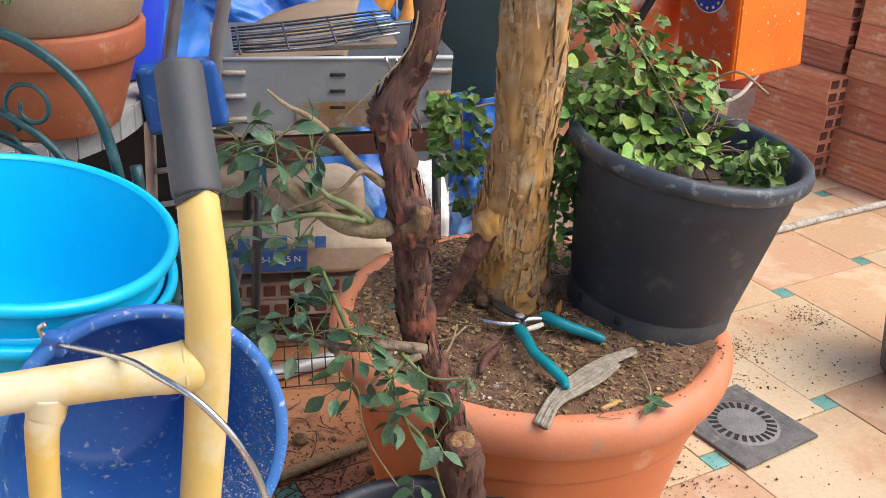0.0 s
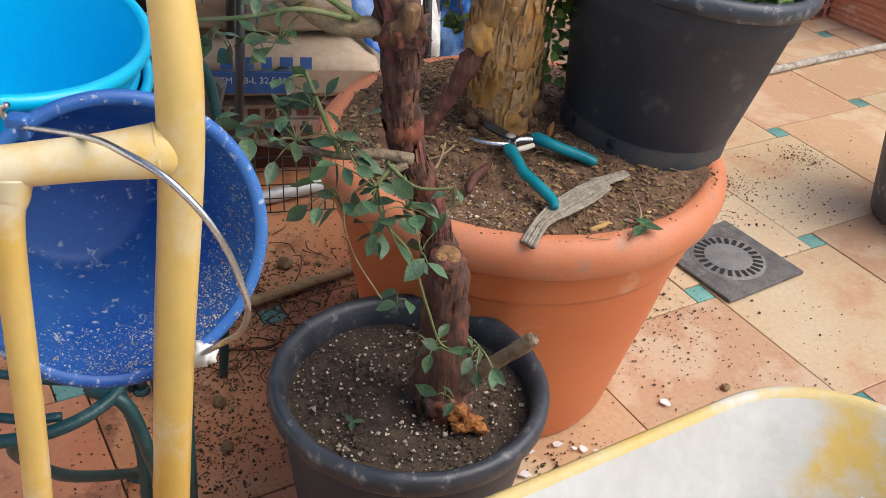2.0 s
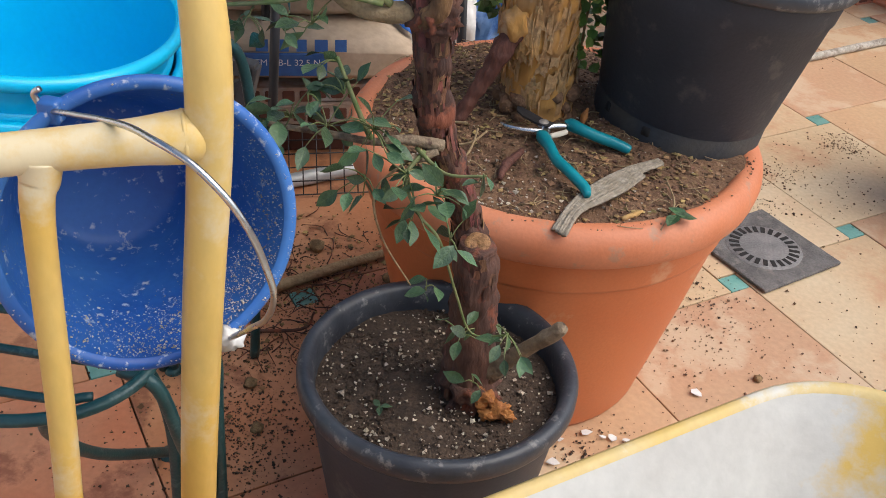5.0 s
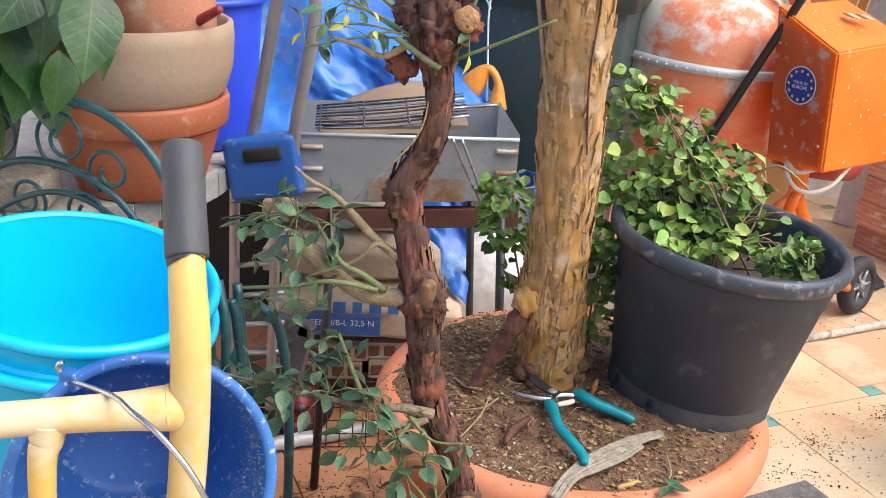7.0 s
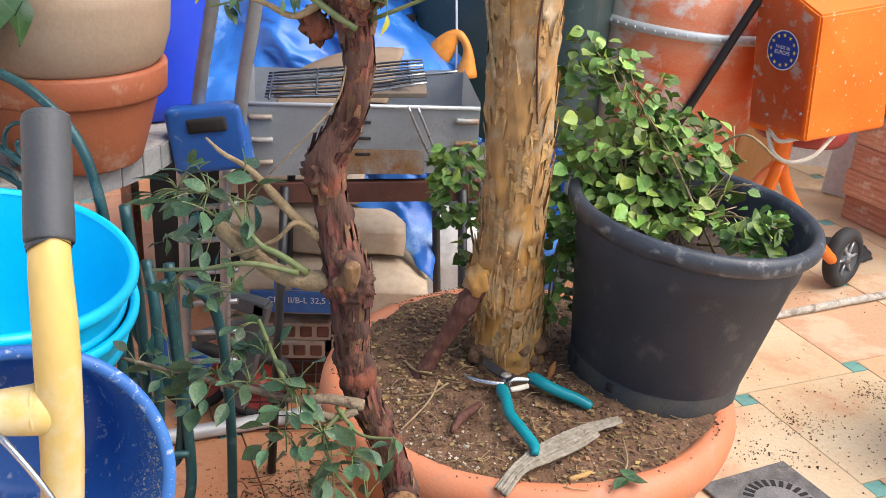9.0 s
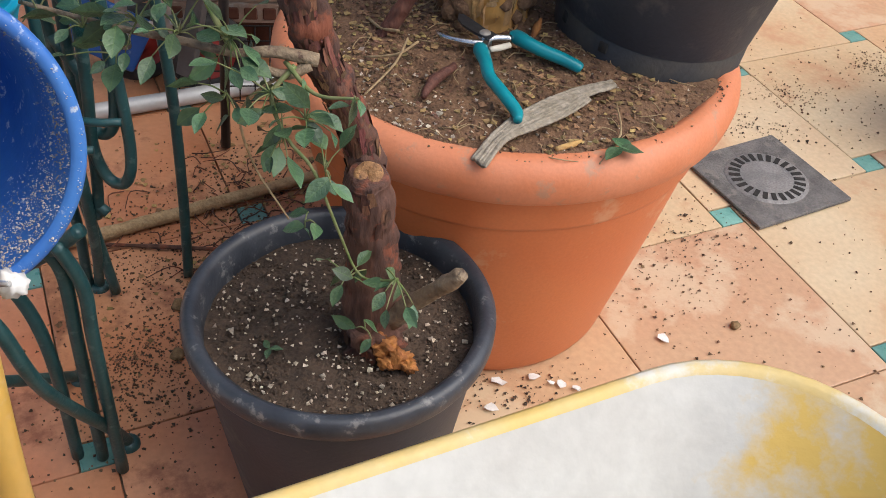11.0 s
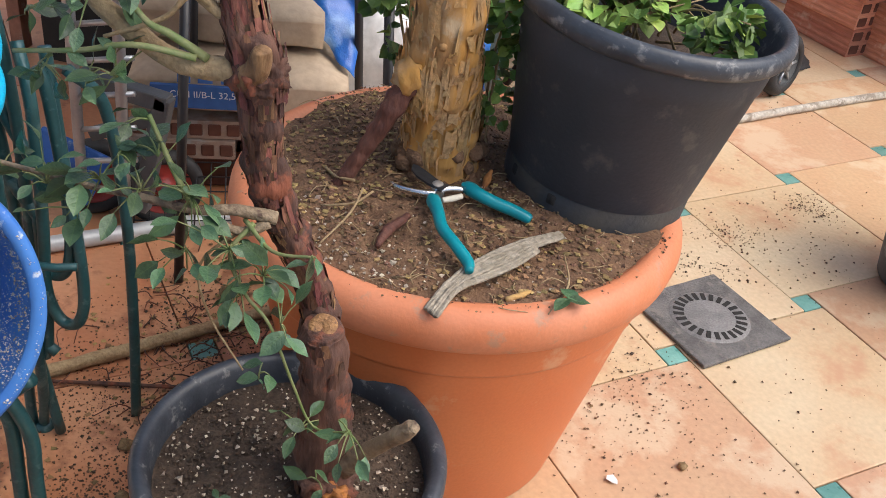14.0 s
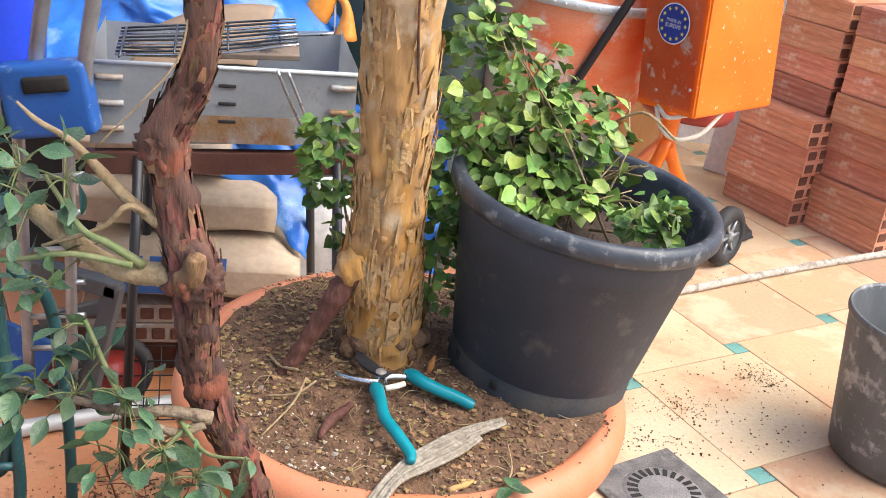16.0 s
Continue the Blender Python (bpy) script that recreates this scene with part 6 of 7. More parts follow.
for at, d, s in (((-0.56, 1.50, 1.33), (0.1, -0.3, -0.9), 1.25), ((-0.285, 1.47, 1.375), (0.02, -0.2, -1.0), 1.5), ((-0.33, 1.48, 1.38), (0.1, -0.2, -0.9), 1.35), ((-0.385, 1.47, 1.32), (0.0, -0.5, -0.8), 1.2), ((-0.41, 1.47, 1.17), (-0.1, -0.7, -0.6), 1.1), ((-0.335, 1.47, 1.155), (0.25, -0.5, -0.75), 1.25), ((-0.37, 1.47, 1.20), (0.9, -0.4, -0.25), 0.8), ((-0.43, 1.50, 1.41), (0.12, -0.25, -0.9), 1.55), ((-0.50, 1.50, 1.38), (0.0, -0.3, -0.9), 1.45), ((-0.44, 1.50, 1.16), (0.3, -0.3, -0.8), 1.2), ((-0.56, 1.5, 1.10), (0.3, -0.6, -0.7), 1.1), ((-0.47, 1.50, 1.06), (0.1, -0.4, -0.9), 1.1), ((-0.43, 1.51, 1.05), (0.15, -0.3, -0.9), 0.9), ((-0.52, 1.5, 1.09), (0.9, -0.3, -0.1), 0.8),
                 ((-0.62, 1.48, 1.05), (-0.2, -0.6, -0.6), 1.0), ((-0.56, 1.48, 1.0), (0.3, -0.6, -0.7), 0.9), ((-0.63, 1.48, 1.28), (0, -0.6, -0.7), 1.1), ((-0.60, 1.48, 1.40), (0.8, -0.6, 0.1), 1.0)):
    place_leaf(lf1, "leaf", shrub, at, d, s, rl.uniform(-0.3, 0.3))
for at, d in (((-0.49, 1.47, 1.36), (0.2, -0.2, -0.9)), ((-0.52, 1.5, 1.10), (0.0, -0.2, -0.9)), ((-0.62, 1.5, 0.98), (0.2, -0.2, -0.9))):
    place_leaf(lf3, "leaf", shrub, at, d, 0.9)

# ---- hand truck ----
ht = thing("hand_truck", (-0.45, 2.12, 0.0), "folded hand truck with grey tubes and a blue handle block", "hand truck")
part("loop_handle", tube([(-0.437, 2.07, 0.70, 0.0125), (-0.43, 2.06, 0.80, 0.0125), (-0.392, 2.055, 0.97, 0.0125), (-0.366, 2.05, 1.085, 0.0125), (-0.345, 2.05, 1.118, 0.0125), (-0.315, 2.05, 1.122, 0.0125), (-0.294, 2.05, 1.09, 0.0125), (-0.30, 2.052, 1.00, 0.0125), (-0.338, 2.06, 0.83, 0.0125), (-0.352, 2.07, 0.72, 0.0125)], segs=18, steps=8), "tube", ht, "looped grey steel handle")
hb = box((0.145, 0.05, 0.125), pose(-0.402, 2.05, 0.742, 0, -9, 16), 0.012, 3)
part("handle_block", hb, "blue_hand", ht, "blue moulded plastic block")
part("grip_slot", box((0.075, 0.012, 0.028), pose(-0.393, 2.026, 0.772, 0, -9, 16), 0.006, 2), "dark", ht)
for dx in (-0.075, 0.02):
    part("upright", tube([(-0.41 + dx, 2.08, 0.70), (-0.43 + dx, 2.10, 0.45), (-0.46 + dx, 2.13, 0.14)], 0.011, 14), "tube", ht)
for k in range(6):
    z = 0.60 - k * 0.075
    x = -0.405 - k * 0.007
    part("rung", tube([(x - 0.08, 2.088 + k * 0.007, z - 0.03), (x + 0.035, 2.088 + k * 0.007, z)], 0.006, 8, 2), "tube", ht)
def flat_bar(name, pts, w, th, material, parent, label=""):
    """A moulded bar of rectangular section through points in an upright plane."""
    bm = bmesh.new()
    for a, b in zip(pts, pts[1:]):
        a, b = Vector(a), Vector(b)
        d = (b - a).normalized()
        m = Matrix.Translation((a + b) / 2) @ Vector((1, 0, 0)).rotation_difference(d).to_matrix().to_4x4()
        box(((b - a).length + w * 0.7, th, w), m, 0.004, 2, bm)
    return part(name, bm, material, parent, label, flat=True)


flat_bar("bracket", [(-0.529, 2.17, 0.352), (-0.366, 2.17, 0.337), (-0.428, 2.17, 0.093)], 0.034, 0.030, "grey_plastic", ht, "grey plastic folding bracket")
flat_bar("bracket", [(-0.519, 2.17, 0.235), (-0.380, 2.17, 0.301)], 0.026, 0.024, "grey_plastic", ht)
part("toe_plate", box((0.15, 0.016, 0.12), pose(-0.600, 2.175, 0.135, -10, 28, 20), 0.008, 3), "blue_hand", ht, "blue plastic toe plate")
for c, lab in (((-0.575, 2.235, 0.087), "rubber wheel with a red hub"), ((-0.425, 2.255, 0.087), "rubber wheel with a red hub")):
    ax = Vector((0.62, -0.78, 0.08))
    w = part("wheel", lathe([(0.056, -0.016), (0.072, -0.020), (0.082, -0.014), (0.086, 0.0), (0.082, 0.014), (0.072, 0.020), (0.060, 0.017), (0.056, 0.012)], c, ax, 44), "rubber", ht, lab)
    part("hub", lathe([(0.0, 0.018), (0.014, 0.018), (0.017, 0.010), (0.040, 0.007), (0.055, 0.012), (0.058, 0.014), (0.058, -0.014), (0.050, -0.012), (0.0, -0.013)], c, ax, 36), "red", w, "dull red plastic hub")
    part("axle_cap", lathe([(0.0, 0.026), (0.008, 0.025), (0.010, 0.018)], c, ax, 16), "grey_plastic", w)

# ---- barbecue trough ----
EB, NB = Vector((0.917, 0.398, 0)), Vector((-0.398, 0.917, 0))
AB = Vector((-0.362, 2.10, 0))
bbq = thing("barbecue", AB + EB * 0.23 + NB * 0.14, "galvanised charcoal barbecue trough on a brown and black stand", "barbecue")


def bpos(u, v, z):
    return tuple(AB + EB * u + NB * v + Vector((0, 0, z)))


def panel(name, a, b, c, d, th, material, parent, label=""):
    """A sheet with thickness over four corners."""
    bm = bmesh.new()
    vs = [bm.verts.new(p) for p in (a, b, c, d)]
    bm.faces.new(vs)
    bmesh.ops.solidify(bm, geom=bm.faces[:], thickness=th)
    return part(name, bm, material, parent, label, flat=True)


LB, DB, ZB, ZT = 0.455, 0.30, 0.655, 0.80
panel("front_panel", bpos(0, 0, ZB), bpos(LB, 0, ZB + 0.015), bpos(LB, 0, ZT), bpos(0, 0, ZT), 0.003, "galv", bbq, "rust-stained galvanised front")
panel("back_panel", bpos(0, DB, ZB), bpos(LB, DB, ZB), bpos(LB, DB, ZT), bpos(0, DB, ZT), 0.003, "galv", bbq)
for u, nm in ((0.0, "end_panel"), (LB, "end_panel")):
    panel(nm, bpos(u, 0, ZB), bpos(u, DB, ZB), bpos(u, DB, ZT + 0.01), bpos(u, 0, ZT + 0.01), 0.003, "galv", bbq)
for u in (0.035, 0.43):
    for k in range(3):
        z = ZB + 0.03 + k * 0.045
        part("pressed_rib", tube([bpos(u - 0.022, -0.003, z), bpos(u, -0.006, z), bpos(u + 0.022, -0.003, z)], 0.006, 10, 4), "rusty", bbq)
panel("floor_panel", bpos(0, 0, ZB + 0.02), bpos(LB, 0, ZB + 0.02), bpos(LB, DB, ZB + 0.02), bpos(0, DB, ZB + 0.02), 0.003, "rusty", bbq)
part("rust_patch", box((0.20, 0.0015, 0.05), Matrix.Translation(Vector(bpos(0.25, -0.003, ZB + 0.035))) @ pose(0, 0, 0, 0, 0, 23.5), 0), "rusty", bbq, "scorched rust streak", flat=True)
for k in range(3):
    part("vent_slot", box((0.03, 0.004, 0.006), Matrix.Translation(Vector(bpos(0.23, -0.003, ZB + 0.05 + k * 0.032))) @ pose(0, 0, 0, 0, 0, 23.5), 0.001, 1), "dark", bbq)
part("top_rail", tube([bpos(0, 0, ZT), bpos(LB, 0, ZT)], 0.004, 8, 2), "galv", bbq)
for v in (0.0, DB):
    part("stand_rail", box((LB * 1.05, 0.022, 0.042), Matrix.Translation(Vector(bpos(LB / 2, v + 0.01, ZB - 0.03))) @ pose(0, 0, 0, 0, -1.5, 23.5), 0.002), "brown_steel", bbq, "brown painted angle rail", flat=True)
for u, v, du, dv in ((0.08, 0.0, -0.035, -0.06), (0.43, 0.0, 0.03, -0.02), (0.08, DB, -0.03, 0.06), (0.40, DB, 0.04, 0.06)):
    part("leg", tube([bpos(u, v, ZB - 0.02), bpos(u + du, v + dv, 0.006)], 0.0095, 12, 2), "black_steel", bbq, "black tubular leg")
cb = bmesh.new()
bmesh.ops.create_grid(cb, x_segments=24, y_segments=6, size=1)
for v in cb.verts:
    u, w = v.co.x, v.co.y
    v.co = Vector((-0.32 + u * 0.12, 2.44 + u * 0.055 + w * 0.05, 0.72 + 0.025 * (1 - u * u) + 0.07 * (u + 1) * 0.5 + 0.05 * w))
bmesh.ops.solidify(cb, geom=cb.faces[:], thickness=0.004)
single("cardboard_sheet", cb, "kraft", "bent tan cardboard sheet lying in the barbecue", "cardboard")
single("charred_board", box((0.30, 0.07, 0.010), pose(-0.21, 2.27, 0.806, 4, -2, 22), 0.002), "card", "charred board lying over the barbecue trough", "board", flat=True)
rack = thing("grill_rack", bpos(0.2, 0.12, 0.80), "folding wire grill rack laid on the barbecue", "grill rack")
for k in range(9):
    v = 0.02 + k * 0.016
    part("wire", tube([bpos(0.04, v + 0.03, 0.800 + k * 0.002), bpos(0.20, v + 0.01, 0.815 + k * 0.003), bpos(0.35, v - 0.01, 0.846 + k * 0.002)], 0.0022, 6, 4), "steel" if k % 3 == 0 else "blade", rack)
for u in (0.05, 0.14, 0.23, 0.32):
    part("crosswire", tube([bpos(u, 0.02, 0.802 + (u - 0.03) * 0.12), bpos(u, 0.165, 0.818 + (u - 0.03) * 0.12)], 0.0022, 6, 2), "blade", rack)
part("handle", tube([bpos(0.31, 0.10, 0.837), bpos(0.40, 0.09, 0.848), bpos(0.41, 0.10, 0.849), bpos(0.32, 0.12, 0.838)], 0.003, 8, 6), "steel", rack)
tongs = thing("fire_tongs", bpos(0.38, -0.01, 0.70), "long steel tongs hanging over the barbecue side", "tongs")
for o in (0.0, 0.012):
    part("arm", tube([(-0.055 + o * 1.6, 2.175, 0.815), (-0.03 + o * 1.5, 2.185, 0.755), (0.0 + o * 0.8, 2.195, 0.695), (0.014, 2.20, 0.668)], 0.0028, 8, 6), "steel", tongs)

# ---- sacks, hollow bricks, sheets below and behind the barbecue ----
# dark box whose colour is the shade inside one brick hole
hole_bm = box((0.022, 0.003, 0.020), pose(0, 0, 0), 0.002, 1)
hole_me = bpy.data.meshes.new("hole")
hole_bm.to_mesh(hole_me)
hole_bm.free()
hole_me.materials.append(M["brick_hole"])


def hollow_brick(m, size, label, group, holes=(4, 2), clay="brick"):
    """A hollow clay brick: ribbed body, dark boxes on the -y end face as the shade in its holes."""
    b = thing("hollow_brick", m.translation, label, "brick", group)
    b.rotation_euler = m.to_euler()
    L, W, Hh = size
    rings = []
    for k in range(11):
        g = 0.003 if k in (0, 10) else (0.0 if k % 2 else 0.0022)
        z = -Hh / 2 + Hh * k / 10
        for dz in ((0,) if k in (0, 10) else (-Hh * 0.02, Hh * 0.02)):
            rings.append([Vector((sx * (W / 2 - g), sy * L / 2, z + dz)) for sx, sy in ((1, 1), (-1, 1), (-1, -1), (1, -1))])
    bm = loft(rings, True)
    bm.faces.new([v for v in bm.verts if v.index < 0 or True][:4][::-1])
    bmesh.ops.recalc_face_normals(bm, faces=bm.faces)
    me = bpy.data.meshes.new("body")
    bm.to_mesh(me)
    bm.free()
    me.materials.append(M[clay])
    o = new("body", me)
    o.parent = b
    nx, nz = holes
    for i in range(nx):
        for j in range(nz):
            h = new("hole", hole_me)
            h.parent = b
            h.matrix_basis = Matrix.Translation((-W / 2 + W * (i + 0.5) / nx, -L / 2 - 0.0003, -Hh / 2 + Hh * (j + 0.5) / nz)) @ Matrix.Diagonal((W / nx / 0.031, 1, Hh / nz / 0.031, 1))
    return b


for x, y, z, a in ((-0.47, 2.45, 0.136, 21), (-0.24, 2.54, 0.142, 23), (-0.46, 2.46, 0.182, 22), (-0.25, 2.55, 0.188, 22)):
    hollow_brick(pose(x, y, z, 0, 0, a), (0.24, 0.235, 0.043), "flat cement-dusted hollow clay brick under the cement sacks", "bricks under the sacks", (6, 1), "brick_dusty")
pallet = thing("pallet", (-0.34, 2.56, 0.0), "dark weathered low wooden pallet under the bricks", "pallet")
for k in range(5):
    part("deck_board", box((0.085, 0.30, 0.018), pose(-0.54 + k * 0.105, 2.50 + k * 0.042, 0.104, 0, 0, 22), 0.003), "brown_steel", pallet, flat=True)
for v in (-0.1, 0.1):
    part("runner", box((0.50, 0.05, 0.09), pose(-0.34 - v * 0.37, 2.585 + v * 0.93, 0.048, 0, 0, 22), 0.003), "brown_steel", pallet, flat=True)
grid = thing("wire_grid", (-0.28, 2.33, 0.0), "black wire grid leaning on the pallet", "wire grid")
for k in range(14):
    u = -0.20 + k * 0.031
    part("wire", tube([(-0.27 + u * 0.92, 2.25 + u * 0.40, 0.006), (-0.27 + u * 0.92 - 0.03, 2.33 + u * 0.40, 0.135)], 0.0016, 6, 2), "black_steel", grid)
for k in range(6):
    w = k / 5
    part("crosswire", tube([(-0.27 - 0.184 - 0.03 * w, 2.25 - 0.08 + 0.08 * w, 0.008 + 0.129 * w), (-0.27 + 0.187 - 0.03 * w, 2.25 + 0.081 + 0.08 * w, 0.008 + 0.129 * w)], 0.0016, 6, 2), "black_steel", grid)


def sack(name, label, at, size, a, material, seed):
    bm = bmesh.new()
    bmesh.ops.create_cube(bm, size=2)
    bmesh.ops.subdivide_edges(bm, edges=bm.edges[:], cuts=14, use_grid_fill=True)
    for v in bm.verts:
        x, y, z = v.co
        f = (1 - abs(x) ** 5) * (1 - abs(y) ** 4)
        z = z * (0.45 + 0.55 * max(f, 0))
        n1 = noise.noise(Vector((x * 2.2 + seed, y * 2.2, z))) * 0.10 + noise.noise(Vector((x * 6 + seed, y * 6, z * 3))) * 0.03
        v.co = Vector((x * (1 - 0.03 * abs(z)) * size[0] / 2, y * size[1] / 2, (z + n1) * size[2] / 2))
    bmesh.ops.transform(bm, matrix=pose(*at, 0, 0, a), verts=bm.verts)
    s = thing(name, at, label, "sack", "cement sacks")
    part("body", bm, material, s)
    return s


sk1 = sack("cement_sack", "full tan paper cement sack with blue print under the barbecue", (-0.36, 2.53, 0.272), (0.46, 0.34, 0.13), 20, "paper", 1.0)
sack("cement_sack", "dusty tan paper cement sack on the stack", (-0.43, 2.61, 0.385), (0.44, 0.34, 0.13), 17, "paper", 4.0)
sack("cement_sack", "dusty tan paper cement sack on the stack", (-0.49, 2.64, 0.49), (0.34, 0.32, 0.11), 12, "paper", 7.0)
sack("plastic_sack", "crumpled white plastic sack on the tiles", (-0.10, 2.72, 0.20), (0.20, 0.20, 0.42), 10, "white", 9.0)
sack("plastic_sack", "dark sack behind the barbecue legs", (-0.15, 2.86, 0.27), (0.24, 0.2, 0.54), 10, "grey_plastic", 11.0)
pr = Matrix.Translation((-0.365, 2.328, 0.277)) @ pose(0, 0, 0, 90, 0, 20)


def lettering(text, m, size, material, parent, name="lettering"):
    cu = bpy.data.curves.new(name, "FONT")
    cu.body, cu.size, cu.align_x, cu.align_y = text, size, "CENTER", "CENTER"
    tmp = bpy.data.objects.new(name, cu)
    scene.collection.objects.link(tmp)
    bpy.context.view_layer.update()
    me = bpy.data.meshes.new_from_object(tmp)
    bpy.data.objects.remove(tmp)
    me.materials.clear()
    me.materials.append(M[material])
    me.transform(Matrix.Translation(-Vector(root_of(parent).location)) @ m)
    o = new(name, me)
    o.parent = parent
    return o


part("blue_band", box((0.21, 0.05, 0.010), pr @ pose(0, 0, -0.004), 0, bm=None), "print_blue", sk1, "printed blue band", flat=True)
lettering("CEM II/B-L 32,5 N", pr @ pose(0.012, 0.006, 0.0015), 0.021, "white_paint", sk1)
for k, w in enumerate((0.035, 0.04, 0.03, 0.038, 0.034)):
    part("print_bar", box((w * 0.75, 0.026, 0.002), Matrix.Translation((-0.40 + k * 0.04, 2.318 + k * 0.015, 0.322)) @ pose(0, 0, 0, 70, 0, 20), 0), "print_blue", sk1, flat=True)

tarp = bmesh.new()
bmesh.ops.create_grid(tarp, x_segments=90, y_segments=70, size=1)
for v in tarp.verts:
    u, w = v.co.x, v.co.y
    x = -0.69 + u * 0.50 + 0.09 * max(0, -w)
    # over a heap, then falling to the front
    if w > -0.1:
        y, z = 2.78 + (w + 0.1) * 0.6, 0.90 + 0.06 * math.cos(u * 2) - 0.20 * max(0, u) ** 2
    else:
        y, z = 2.78 + (w + 0.1) * 0.28, 0.90 + 0.06 * math.cos(u * 2) + (w + 0.1) * 0.42 - 0.20 * max(0, u) ** 2
    nn = Vector((x * 5, w * 3.2, 0.3))
    z += 0.035 * noise.noise(nn) + 0.02 * noise.noise(nn * 2.6) + 0.012 * abs(noise.noise(nn * 5.0))
    y += 0.05 * noise.noise(nn * 1.3 + Vector((4, 0, 0))) + 0.028 * abs(noise.noise(nn * 3.1)) + 0.014 * abs(noise.noise(Vector((x * 16, w * 22, 2))))
    v.co = Vector((x, y, z))
bmesh.ops.solidify(tarp, geom=tarp.faces[:], thickness=0.002)
single("tarpaulin", tarp, "tarp", "crumpled blue tarpaulin thrown over a heap", "tarpaulin")
# added filler block, near-black for the dark space beneath the tarpaulin
slab("stored_crate", -1.1, -0.36, 2.86, 3.3, -0.01, 0.82, "dark", "added near-black block filling the space under the tarpaulin", "crate", "")
tarp2 = bmesh.new()
bmesh.ops.create_grid(tarp2, x_segments=40, y_segments=40, size=1)
for v in tarp2.verts:
    u, w = v.co.x, v.co.y
    nn = Vector((u * 3, w * 4, 5))
    v.co = Vector((-0.03 + u * 0.15, 2.92 + 0.05 * noise.noise(nn) + 0.03 * abs(noise.noise(nn * 2.5)), 0.27 + w * 0.27))
bmesh.ops.solidify(tarp2, geom=tarp2.faces[:], thickness=0.002)
single("tarpaulin", tarp2, "tarp", "blue plastic sheet hanging behind the barbecue", "tarpaulin")

# ---- dark green bin and hanging tools ----
BX = Vector((-0.13, 3.30, 0.0))
binn = thing("rubbish_bin", BX, "tall dark green plastic bin with a propped lid", "bin")


def rrect(w, d, z, c, rad=0.07, nseg=6):
    pts = []
    for sx, sy, a0 in ((1, 1, 0), (-1, 1, 90), (-1, -1, 180), (1, -1, 270)):
        for k in range(nseg + 1):
            a = radians(a0 + 90 * k / nseg)
            pts.append(Vector((c[0] + sx * (w / 2 - rad) + rad * math.cos(a), c[1] + sy * (d / 2 - rad) + rad * math.sin(a), z)))
    return pts


part("body", loft([rrect(0.44, 0.40, 0.0, BX), rrect(0.47, 0.44, 0.30, BX), rrect(0.53, 0.5, 0.96, BX), rrect(0.53, 0.5, 1.09, BX), rrect(0.50, 0.46, 1.09, BX), rrect(0.46, 0.42, 0.3, BX)], True), "bin", binn)
part("collar", loft([rrect(0.535, 0.505, 0.975, BX), rrect(0.575, 0.54, 0.965, BX), rrect(0.585, 0.55, 1.095, BX), rrect(0.575, 0.54, 1.105, BX), rrect(0.53, 0.5, 1.10, BX)]), "bin", binn, "deep moulded collar")
lid = loft([rrect(0.62, 0.56, 0.0, (0, 0), 0.1), rrect(0.63, 0.57, 0.03, (0, 0), 0.1), rrect(0.60, 0.54, 0.06, (0, 0), 0.1), rrect(0.4, 0.34, 0.085, (0, 0), 0.08)], True)
bmesh.ops.transform(lid, matrix=pose(-0.09, 3.33, 1.195, 4, -13, 6), verts=lid.verts)
part("lid", lid, "bin_lid", binn, "grey-green propped lid")
for c, r in (((-0.27, 2.99, 1.04), 0), ((-0.225, 2.96, 0.725), -8)):
    tl = thing("cord_tool", c, "orange and black plastic reel tool hanging on the bin", "garden tool", "hanging tools")
    if c[2] > 0.9:
        part("shell", box((0.075, 0.05, 0.11), pose(*c, 0, r, 0), 0.02, 3), "orange_tool", tl)
    else:
        part("shell", tube([(c[0] - 0.05, c[1], c[2] - 0.03, 0.03), (c[0] - 0.02, c[1], c[2] + 0.03, 0.034), (c[0] + 0.02, c[1], c[2] + 0.075, 0.014), (c[0] + 0.05, c[1], c[2] + 0.04, 0.012), (c[0] + 0.05, c[1], c[2] - 0.03, 0.03)], segs=14, steps=6), "orange_tool", tl)
        part("base", tube([(c[0] - 0.06, c[1], c[2] - 0.16, 0.05), (c[0], c[1], c[2] - 0.10, 0.056), (c[0] + 0.01, c[1], c[2] - 0.045, 0.05)], segs=16, steps=5), "black", tl, "black rounded base")
single("cable", tube([(-0.235, 2.98, 1.16), (-0.212, 2.96, 1.02), (-0.214, 2.96, 0.92), (-0.203, 2.96, 0.70), (-0.214, 2.97, 0.52), (-0.24, 2.98, 0.46)], 0.0028, 8, 8), "white_paint", "white cable hanging down the bin", "cable")
single("cable", tube([(-0.21, 2.96, 0.96), (-0.245, 2.97, 1.02), (-0.26, 2.97, 1.08), (-0.2, 2.97, 1.14)], 0.003, 8, 8), "white_paint", "white cable hanging down the bin", "cable")
single("white_card", box((0.13, 0.006, 0.11), pose(-0.12, 3.0, 1.12, 20, 30, 0), 0.001), "white", "bent white plastic sheet under the bin lid", "plastic sheet", flat=True)
st = thing("stacked_trays", (0.16, 3.3, 1.06), "crumpled white plastic trays piled on the bin", "tray")
for x, z, r, w in ((0.15, 1.22, -28, 0.16), (0.19, 1.33, -58, 0.2), (0.12, 1.125, 12, 0.18), (0.23, 1.40, -62, 0.1)):
    part("tray", box((w, 0.16, 0.022), pose(x, 3.28, z, 12, r, 10), 0.005), "white", st, flat=True)

